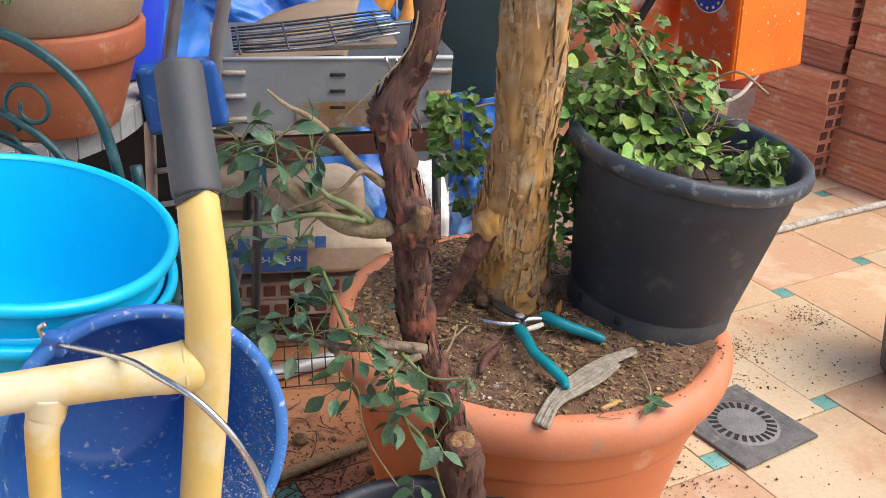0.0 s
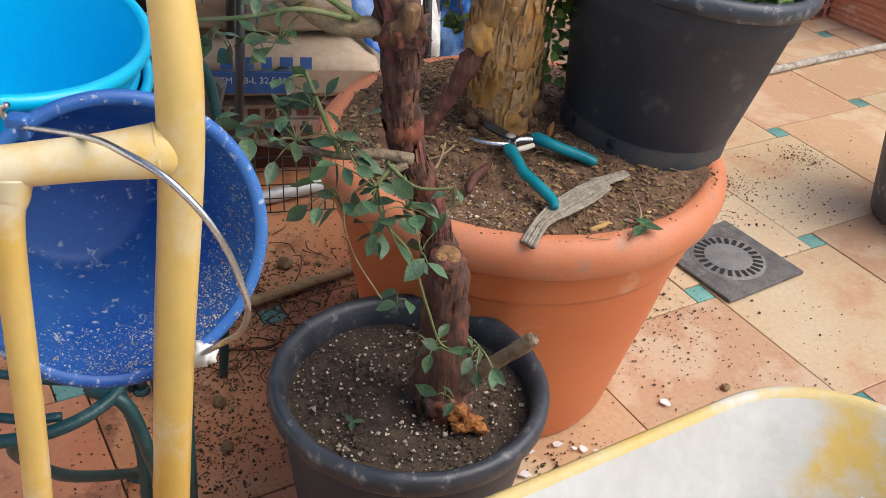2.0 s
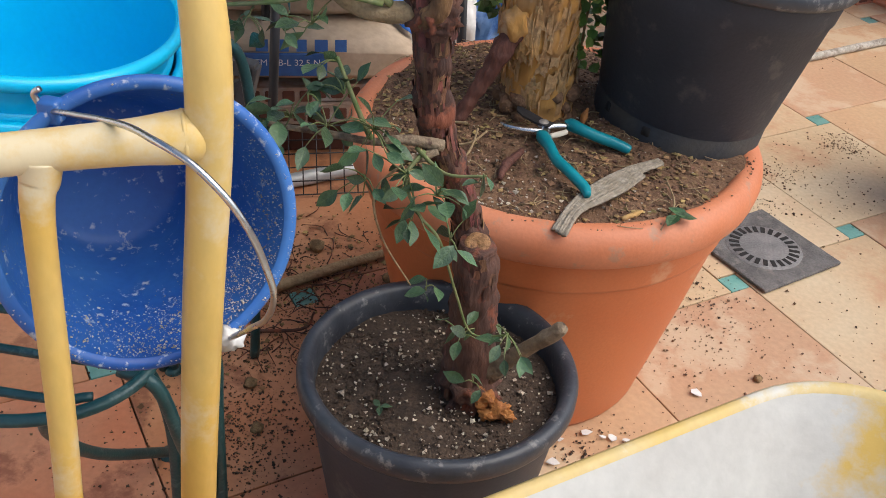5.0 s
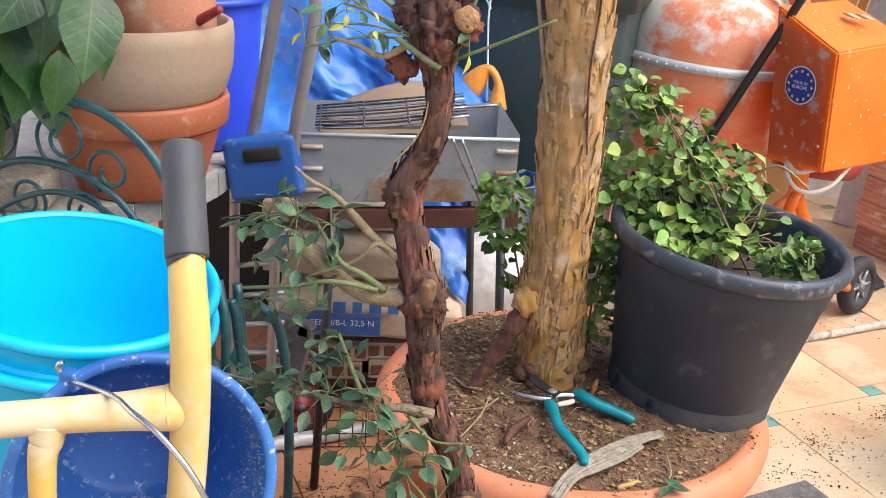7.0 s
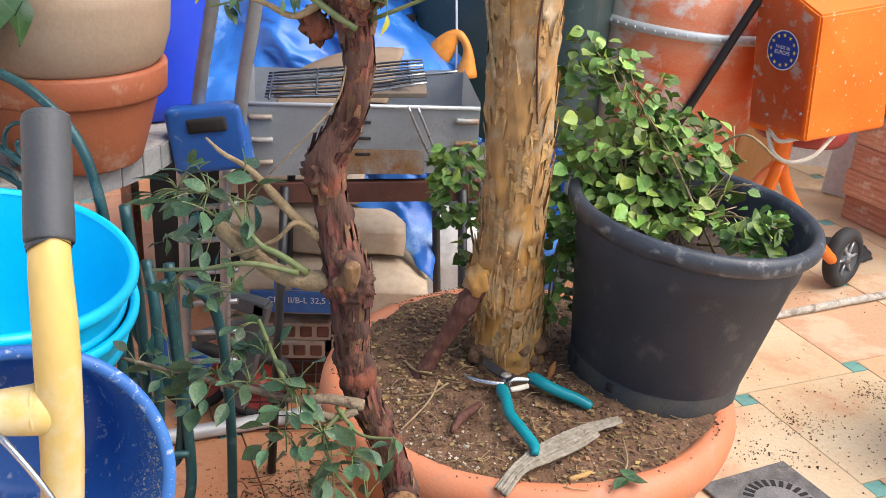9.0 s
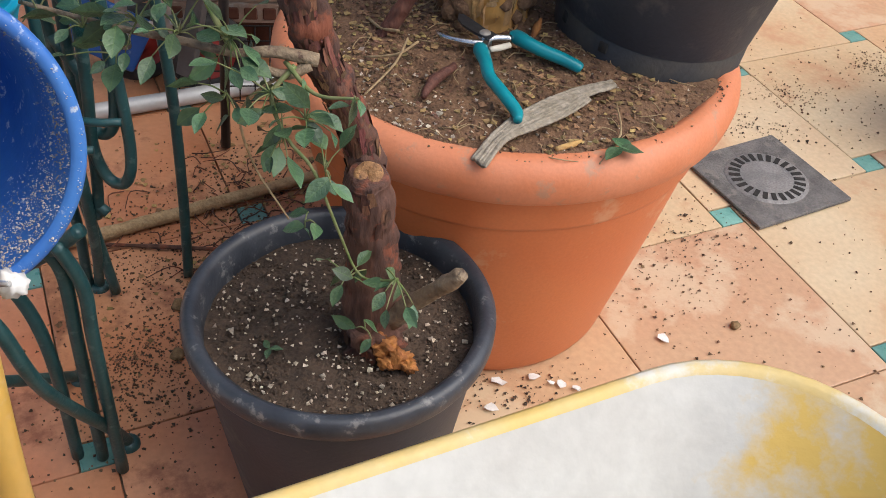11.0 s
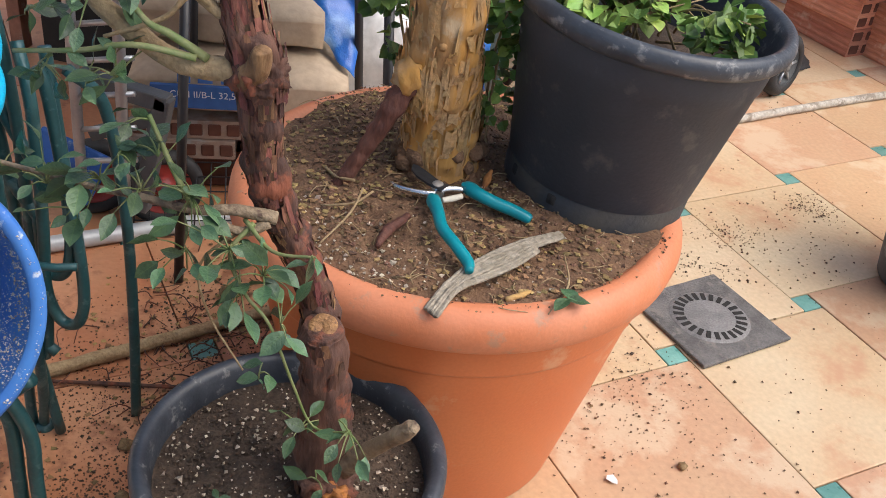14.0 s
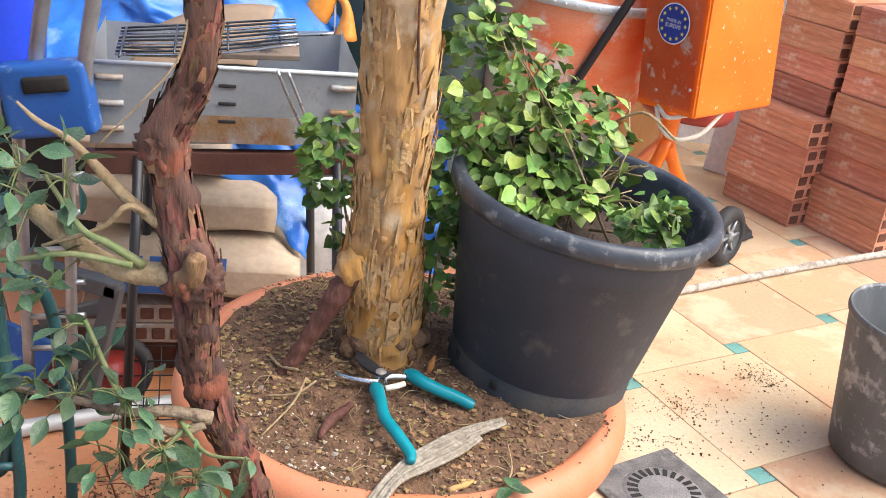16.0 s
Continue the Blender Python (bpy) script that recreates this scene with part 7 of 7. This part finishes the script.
# ---- cement mixer ----
MX = Vector((0.30, 3.56, 0.0))
mixer = thing("cement_mixer", MX + Vector((0.2, 0, 0)), "orange electric cement mixer smeared with dried cement", "cement mixer")
DN = Vector((0.06, 0.02, 1)).normalized()
D0 = Vector((0.30, 3.56, 0.42))
part("drum", lathe([(0.0, 0.0), (0.175, 0.0), (0.21, 0.02), (0.25, 0.10), (0.268, 0.22), (0.272, 0.365)], D0, DN, 72), "drum", mixer, "cement-smeared drum")
part("drum_cone", lathe([(0.272, 0.385), (0.271, 0.42), (0.263, 0.47), (0.238, 0.53), (0.185, 0.575), (0.11, 0.598), (0.0, 0.605)], D0, DN, 72), "drum", mixer, "upturned orange drum dome")
part("seam_flange", lathe([(0.270, 0.362), (0.287, 0.364), (0.289, 0.376), (0.287, 0.388), (0.270, 0.390)], D0, DN, 72), "galv", mixer, "cement-grey seam flange")
rivet_bm = blob((0, 0, 0), (0.0048, 0.0048, 0.0048), 0, 1, 1)
rivet = bpy.data.meshes.new("rivet")
rivet_bm.to_mesh(rivet)
rivet_bm.free()
rivet.materials.append(M["galv"])
dq = axis_frame(DN)
for k in range(60):
    a = k * 6 * math.pi / 180
    o = new("rivet", rivet)
    o.parent = mixer
    o.location = D0 + dq @ Vector((0.2895 * math.cos(a), 0.2895 * math.sin(a), 0.376)) - Vector(mixer.location)
part("yoke", tube([(0.03, 3.52, 0.70, 0.018), (0.05, 3.52, 0.90, 0.022), (0.09, 3.50, 1.02, 0.024), (0.16, 3.50, 1.06, 0.025), (0.34, 3.50, 1.075, 0.025), (0.48, 3.50, 1.06, 0.026), (0.56, 3.48, 1.01, 0.027), (0.60, 3.46, 0.90, 0.028), (0.62, 3.42, 0.70, 0.028)], segs=18, steps=8), "orange_red", mixer, "dusty orange yoke")
part("pivot_cap", lathe([(0.0, 0.075), (0.035, 0.072), (0.038, 0.055), (0.030, 0.05), (0.030, -0.04)], (0.335, 3.50, 1.06), segs=24), "orange_red", mixer)
part("pivot_arm", tube([(-0.02, 3.48, 0.865, 0.02), (0.03, 3.50, 0.87, 0.03), (0.07, 3.52, 0.88, 0.045)], segs=14), "orange_red", mixer)
part("tilt_wheel", tube([(-0.02 + 0.10 * math.cos(a * 0.5), 3.40 + 0.14 * math.sin(a * 0.5), 0.9 + 0.25 * math.sin(a * 0.5 + 1.2)) for a in range(0, 13)], 0.009, 8, 3), "orange_tool", mixer, "bent orange tilting bar")
# motor housing
HC = [Vector((0.700, 3.17, 0)), Vector((0.550, 3.30, 0)), Vector((0.745, 3.50, 0)), Vector((0.905, 3.36, 0))]
hb = bmesh.new()
lo = [hb.verts.new((p.x, p.y, 0.578 + dz)) for p, dz in zip(HC, (0, -0.012, -0.01, 0.02))]
sh = [Vector((-0.018, 0, 0)), Vector((-0.038, 0, 0)), Vector((-0.05, 0, 0)), Vector((-0.035, 0, 0))]
hi = [hb.verts.new((p.x + s.x, p.y, z)) for p, s, z in zip(HC, sh, (0.905, 0.998, 1.01, 0.93))]
for i in range(4):
    hb.faces.new((lo[i], lo[(i + 1) % 4], hi[(i + 1) % 4], hi[i]))
hb.faces.new(lo)
hb.faces.new(hi)
bmesh.ops.bevel(hb, geom=hb.edges[:], offset=0.005, segments=2, affect="EDGES")
housing = part("motor_housing", hb, "orange", mixer, "bright orange sheet-metal motor housing", flat=True)
fn = (HC[1] - HC[0]).cross(Vector((0, 0, 1))).normalized()
if fn.y > 0:
    fn = -fn
fx = (HC[0] - HC[1]).normalized()
# sheet over the left face: redder orange paints its shade, speckles are cement
lf_bm = bmesh.new()
q4 = [HC[1] + fx * 0.012 + sh[1] * 0.03, HC[0] - fx * 0.012 + sh[0] * 0.03]
vsq = [lf_bm.verts.new(Vector((q4[0].x, q4[0].y, 0.585)) + fn * 0.0065), lf_bm.verts.new(Vector((q4[1].x, q4[1].y, 0.592)) + fn * 0.0065), lf_bm.verts.new(Vector((q4[1].x - 0.017, q4[1].y, 0.895)) + fn * 0.0065), lf_bm.verts.new(Vector((q4[0].x - 0.036, q4[0].y, 0.982)) + fn * 0.0065)]
lf_bm.faces.new(vsq)
bmesh.ops.solidify(lf_bm, geom=lf_bm.faces[:], thickness=0.003)
part("side_plate", lf_bm, "orange_red", mixer, "cement-speckled side face, its shade put in as red-orange", flat=True)
bc = (HC[0] + HC[1]) / 2 + Vector((-0.012, 0, 0.80)) + fn * 0.012
bm_m = Matrix.Translation(bc) @ Matrix((( fx.x, 0, fn.x, 0), (fx.y, 0, fn.y, 0), (0, 1, 0, 0), (0, 0, 0, 1)))
disc = bmesh.new()
bmesh.ops.create_circle(disc, cap_ends=True, segments=40, radius=0.052, matrix=bm_m)
part("badge_border", disc, "white_paint", mixer, flat=True)
disc = bmesh.new()
bmesh.ops.create_circle(disc, cap_ends=True, segments=40, radius=0.049, matrix=bm_m @ Matrix.Translation((0, 0, 0.001)))
part("badge", disc, "badge", mixer, "round blue badge with a ring of yellow stars", flat=True)
for k in range(12):
    a = k * math.pi / 6
    sb = bmesh.new()
    pts = []
    for i in range(10):
        r = 0.0062 if i % 2 == 0 else 0.0026
        pts.append(sb.verts.new(bm_m @ Vector((0.039 * math.cos(a) + r * math.sin(i * math.pi / 5), 0.039 * math.sin(a) + r * math.cos(i * math.pi / 5), 0.002))))
    sb.faces.new(pts)
    part("star", sb, "star", mixer, flat=True)
lettering("MADE IN", bm_m @ Matrix.Translation((0, 0.007, 0.002)), 0.012, "white_paint", mixer)
lettering("EUROPE", bm_m @ Matrix.Translation((0, -0.006, 0.002)), 0.014, "white_paint", mixer)
for k in range(4):
    part("warning_bar", box((0.012, 0.04, 0.001), pose(0.70 + k * 0.017, 3.36, 0.981, 10, 8, 40), 0), "white_paint" if k % 2 else "black", mixer, flat=True)
for fz, ff in ((0.62, 0.35), (0.71, 0.06), (0.90, 0.1), (0.65, 0.9), (0.96, 0.05)):
    p = HC[1] + fx * ff * 0.2 + Vector((-0.03 * (fz - 0.58) / 0.4, 0, fz)) + fn * 0.008
    part("screw", blob(p, (0.005, 0.005, 0.005), 0, 1, 1), "tube", mixer)
part("stand_post", tube([(0.655, 3.36, 0.60, 0.026), (0.655, 3.37, 0.44, 0.024)], segs=10, steps=2), "orange", mixer)
part("stand_leg", tube([(0.655, 3.36, 0.46), (0.615, 3.36, 0.30), (0.52, 3.36, 0.012)], 0.018, 12, 4), "orange", mixer)
part("stand_leg", tube([(0.655, 3.37, 0.46), (0.70, 3.38, 0.36), (0.79, 3.45, 0.22), (0.875, 3.58, 0.10)], 0.0175, 12, 5), "orange", mixer)
part("stand_leg", tube([(0.655, 3.37, 0.46), (0.60, 3.75, 0.25), (0.58, 4.0, 0.05)], 0.0175, 12, 5), "orange", mixer)
wax = Vector((0.75, -0.45, 0.05))
wc = (0.905, 3.64, 0.098)
w = part("wheel", lathe([(0.06, -0.022), (0.083, -0.024), (0.095, -0.014), (0.097, 0.0), (0.095, 0.014), (0.083, 0.024), (0.06, 0.022), (0.06, -0.022)], wc, wax, 40), "rubber", mixer, "worn grey rubber wheel")
part("rim", lathe([(0.0, 0.022), (0.018, 0.022), (0.02, 0.008), (0.05, 0.006), (0.06, 0.02), (0.062, 0.0), (0.06, -0.02), (0.0, -0.02)], wc, wax, 32), "grey_metal", w, "grey spoked rim")
wq = axis_frame(wax)
for k in range(6):
    a = k * math.pi / 3
    part("spoke", tube([tuple(Vector(wc) + wq @ Vector((0.016 * math.cos(a), 0.016 * math.sin(a), 0.014))), tuple(Vector(wc) + wq @ Vector((0.058 * math.cos(a), 0.058 * math.sin(a), 0.014)))], 0.005, 6, 2), "tube", w)
part("power_cord", tube([(0.60, 3.27, 0.585), (0.625, 3.22, 0.53), (0.67, 3.20, 0.51), (0.73, 3.22, 0.53), (0.775, 3.26, 0.585)], 0.006, 8, 8), "rope", mixer, "cream power cord")
part("power_cord", tube([(0.60, 3.27, 0.59), (0.635, 3.22, 0.56), (0.69, 3.22, 0.575)], 0.006, 8, 8), "rope", mixer)
part("drive_cover", lathe([(0.0, 0.0), (0.13, 0.0), (0.14, 0.02), (0.14, 0.07), (0.0, 0.08)], (0.70, 3.58, 0.485), (0.05, 0, 1), 40), "red", mixer, "dark red drive cover")
for pts, lab in (([(0.34, 3.30, 0.50), (0.50, 3.29, 0.862), (0.655, 3.28, 1.215)], "black broom handle with a lime grip leaning on the mixer"), ([(0.20, 3.75, 0.62), (0.30, 3.75, 1.09), (0.33, 3.75, 1.18)], "black broom handle with a lime grip behind the mixer")):
    bh = thing("broom_handle", pts[0], lab, "broom")
    a, b = Vector(pts[1]), Vector(pts[2])
    d = (b - Vector(pts[0])).normalized()
    foot = Vector(pts[0]) - d * (pts[0][2] / d.z)
    part("shaft", tube([tuple(foot), pts[0], pts[1], pts[2]], 0.0125, 12, 4), "black_steel", bh)
    part("grip", tube([tuple(b - d * 0.02), tuple(b), tuple(b + d * 0.07), tuple(b + d * 0.085)], 0.0145, 12, 4), "lime", bh, "lime green end grip")
single("black_mat", blob((0.92, 3.95, 0.008), (0.13, 0.09, 0.012), 0.3, 5, 3), "rubber", "black rubber scrap lying on the tiles", "rubber mat")

# ---- stacks of hollow bricks ----
def brick_stack(corner, along, courses, label, group, w=0.245, d=0.32, course_h=0.098, seed=1):
    """Courses of hollow bricks: long ribbed sides facing the mixer, holed ends to the other side."""
    r = random.Random(seed)
    a = math.degrees(math.atan2(along.y, along.x))
    inward = Vector((-along.y, along.x, 0))
    if inward.y < 0:
        inward = -inward
    for k in range(courses):
        c = corner - along * d * 0.5 + inward * (w / 2) + Vector((r.uniform(-0.008, 0.008), r.uniform(-0.008, 0.008), course_h * (k + 0.5)))
        hollow_brick(pose(c.x, c.y, c.z, 0, 0, a + 90 + r.uniform(-2.5, 2.5)), (d, w, course_h - 0.002), label, group, (4, 2))


AL = Vector((0.69, -0.72, 0)).normalized()
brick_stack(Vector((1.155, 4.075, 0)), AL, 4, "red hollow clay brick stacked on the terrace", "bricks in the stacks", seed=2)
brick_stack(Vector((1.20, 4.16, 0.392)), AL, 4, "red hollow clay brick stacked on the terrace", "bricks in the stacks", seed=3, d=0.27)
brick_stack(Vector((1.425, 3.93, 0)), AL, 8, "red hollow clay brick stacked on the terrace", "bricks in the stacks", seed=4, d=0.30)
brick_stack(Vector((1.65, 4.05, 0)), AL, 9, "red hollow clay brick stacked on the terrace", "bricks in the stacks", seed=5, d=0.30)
gl = thing("work_gloves", (1.12, 4.25, 0.79), "crumpled red and black work gloves on the bricks", "gloves")
part("cuff", blob((1.08, 4.26, 0.805), (0.05, 0.04, 0.018), 0.4, 6, 3, seed=3), "grey_plastic", gl)
part("palm", blob((1.15, 4.24, 0.81), (0.055, 0.04, 0.02), 0.5, 6, 3, seed=5), "red", gl, "red rubber palm")

# ---- bench with bonsai along the garden wall ----
bench = thing("plank_bench", (-1.3, 4.4, 0.0), "weathered red-brown plank bench on bricks by the wall", "bench")
for k in range(3):
    part("plank", box((1.9, 0.15, 0.03), pose(-1.25, 4.22 + k * 0.16, 0.815, 0, 0, 0.5 * k), 0.004), "red_wood", bench, flat=True)
for x in (-2.1, -1.3, -0.45):
    part("support", box((0.10, 0.42, 0.80), pose(x, 4.4, 0.40), 0.006), "brick", bench, flat=True)
part("apron", box((1.9, 0.02, 0.09), pose(-1.25, 4.145, 0.755), 0.003), "red_wood", bench, flat=True)
for c, s, rz, lab in (((-1.10, 4.16, 0.84), (0.17, 0.022, 0.36), -4, "pale terracotta slab leaning on the bench"), ((-1.0, 4.12, 0.81), (0.19, 0.022, 0.40), -2, "terracotta slab leaning on the bench")):
    single("clay_slab", box(s, pose(*c, -14, rz, 0), 0.006), "clay_pale", lab, "clay slab", flat=True)
for x, y, w, d, h, mk, lab in ((-1.18, 4.55, 0.24, 0.16, 0.055, "glaze", "cobalt glazed oval bonsai tray"), (-0.80, 4.62, 0.15, 0.12, 0.06, "bin_lid", "green glazed bonsai pot"), (-1.66, 4.50, 0.085, 0.085, 0.13, "pale_blue", "pale blue plastic pot by the wall"), (-0.76, 4.4, 0.09, 0.08, 0.08, "clay", "brown clay bonsai pot")):
    z0 = 1.0 if mk in ("glaze", "bin_lid") else (0.95 if mk == "pale_blue" else 0.83)
    tr = thing("bonsai_pot", (x, y, z0), lab + " on the bench", "bonsai pot")
    bmx = lathe([(0.0, 0.002), (0.72, 0.0), (0.80, h * 0.2), (0.95, h * 0.8), (1.0, h * 0.82), (1.0, h), (0.93, h), (0.9, h * 0.7), (0.0, h * 0.66)], (0, 0, 0), segs=40)
    bmesh.ops.transform(bmx, matrix=Matrix.Translation((x, y, z0)) @ Matrix.Diagonal((w, d, 1, 1)), verts=bmx.verts)
    part("body", bmx, mk, tr)
for x, z0, hh in ((-1.3, 0.83, 0.17), (-1.06, 0.83, 0.17), (-0.8, 0.83, 0.17), (-1.9, 0.83, 0.24), (-1.66, 0.83, 0.12)):
    hollow_brick(pose(x, 4.52, z0 + hh / 2, 0, 0, 0), (0.14, 0.2, hh), "hollow clay brick used as a pot stand", "bricks under the bonsai", (5, 4))
bon = thing("bonsai_tree", (-1.2, 4.56, 1.03), "leafless grey bonsai with a curved trunk", "bonsai")
part("trunk", tube([(-1.22, 4.56, 1.03, 0.045), (-1.23, 4.56, 1.10, 0.036), (-1.20, 4.56, 1.18, 0.032), (-1.13, 4.56, 1.26, 0.03), (-1.11, 4.56, 1.36, 0.025), (-1.16, 4.56, 1.5, 0.015)], segs=16, rough=0.3, rscale=20), "bonsai_bark", bon)
bon2 = thing("bonsai_tree", (-0.80, 4.62, 1.06), "leafless dark bonsai with a leaning trunk", "bonsai")
part("trunk", tube([(-0.76, 4.62, 1.05, 0.04), (-0.72, 4.62, 1.13, 0.032), (-0.75, 4.62, 1.22, 0.026), (-0.80, 4.62, 1.32, 0.022), (-0.86, 4.62, 1.42, 0.014)], segs=16, rough=0.3, rscale=20), "bonsai_bark", bon2)
part("moss", blob((-0.83, 4.6, 1.06), (0.10, 0.08, 0.022), 0.3, 6, 3), "ivy_stuff", bon2)
bon3 = thing("driftwood_bonsai", (-1.06, 4.3, 0.84), "gnarled grey bonsai stump with fine bare twigs", "bonsai")
part("trunk", blob((-1.05, 4.42, 0.93), (0.14, 0.07, 0.09), 0.7, 5, 4, seed=3), "rock", bon3)
single("pumice_rock", blob((-0.46, 4.45, 1.28), (0.15, 0.10, 0.14), 0.4, 6, 4, seed=8), "rock", "pitted grey rock on a stand by the wall", "rock")
slab("rock_stand", -0.56, -0.36, 4.35, 4.55, 0.83, 1.16, "grey_wood", "weathered grey block under the rock", "block", "", 0.006)
rt = random.Random(4)
for host, c, n, sp, up in ((bon, (-1.12, 4.55, 1.32), 26, 0.20, 0.12), (bon2, (-0.82, 4.61, 1.30), 26, 0.18, 0.14), (bon3, (-1.05, 4.40, 1.0), 40, 0.18, 0.12)):
    for k in range(n):
        a = rt.uniform(0, 6.28)
        l = rt.uniform(0.4, 1) * sp
        p0 = Vector(c) + Vector((rt.uniform(-0.04, 0.04), 0, rt.uniform(-0.06, 0.06)))
        p1 = p0 + Vector((math.cos(a) * l * 0.5, -abs(math.sin(a)) * l * 0.3, rt.uniform(-0.2, 1) * up * 0.6))
        p2 = p1 + Vector((math.cos(a + 0.5) * l * 0.5, 0, rt.uniform(-0.3, 1) * up))
        part("twig", tube([(*p0, 0.007), (*p1, 0.0045), (*p2, 0.0015)], segs=6, steps=4), "bonsai_bark", host)
wc_ = thing("wall_climber", (-1.6, 5.18, 0.8), "bare climber stems trained on the white wall", "climber")
for k in range(16):
    x = rt.uniform(-2.2, -0.5)
    z = rt.uniform(0.9, 1.2)
    pts = [(x, 5.185, z, 0.008)]
    for j in range(4):
        x += rt.uniform(-0.14, 0.14)
        z += rt.uniform(0.03, 0.16)
        pts.append((x, 5.185, z, 0.007 - j * 0.0014))
    part("stem", tube(pts, segs=6, steps=4), "bonsai_bark", wc_)
single("blue_pipe", tube([(-1.9, 4.35, 1.055), (-0.6, 4.42, 1.10)], 0.008, 10, 2), "pale_blue", "pale blue plastic cane laid over the bonsai trays", "cane")
single("wall_box", box((0.07, 0.04, 0.11), pose(-2.0, 5.18, 1.12), 0.008), "grey_plastic", "grey electrical box fixed to the white wall", "electrical box")
single("black_ring", lathe([(0.05, 0.0), (0.065, 0.0), (0.065, 0.05), (0.05, 0.05), (0.05, 0.0)], (-1.77, 4.3, 0.832), segs=32), "rubber", "small stack of black plastic rings on the bench", "ring")

# ---- beside the house window ----
single("grey_post", box((0.17, 0.07, 1.75), pose(0.42, 4.62, 0.86, -4, 5, 0), 0.02), "grey_wood", "weathered grey timber plank leaning by the window", "plank")
single("board", box((0.24, 0.018, 1.75), pose(0.72, 4.52, 0.87, -5, 8, -25), 0.002), "ply", "varnished wooden board leaning by the window", "board", flat=True)
single("board", box((0.16, 0.018, 1.10), pose(0.66, 4.42, 0.55, -5, 8, -25), 0.002), "ply", "short wooden board leaning by the window", "board", flat=True)
single("white_board", box((0.20, 0.03, 1.25), pose(1.02, 4.60, 0.62, -5, 3, -20), 0.003), "white_paint", "white panel leaning by the house wall", "panel", flat=True)
single("brown_door", box((0.30, 0.03, 1.5), pose(1.14, 4.75, 0.75, -4, 4, -10), 0.003), "frame_brown", "dark brown door panel leaning by the house wall", "panel", flat=True)
bt = thing("spray_bottle", (0.62, 4.91, 1.063), "green plastic bottle with a yellow cap on the sill", "bottle")
part("body", lathe([(0.0, 0.0), (0.045, 0.0), (0.05, 0.01), (0.05, 0.13), (0.03, 0.17), (0.018, 0.185)], (0.62, 4.91, 1.063), segs=28), "green_glass", bt)
part("cap", lathe([(0.02, 0.183), (0.02, 0.21), (0.0, 0.212)], (0.62, 4.91, 1.063), segs=20), "star", bt, "yellow cap")
single("ball", blob((0.17, 4.88, 1.115), (0.05, 0.05, 0.052), 0.05, 3, 3), "orange_red", "red and black ball on the window sill", "ball")
single("plastic_bag", blob((0.56, 4.87, 1.09), (0.13, 0.05, 0.04), 0.5, 5, 3, pose(0, 0, 0, 0, -25, 0), seed=2), "white", "crumpled white plastic bag on the window sill", "bag")
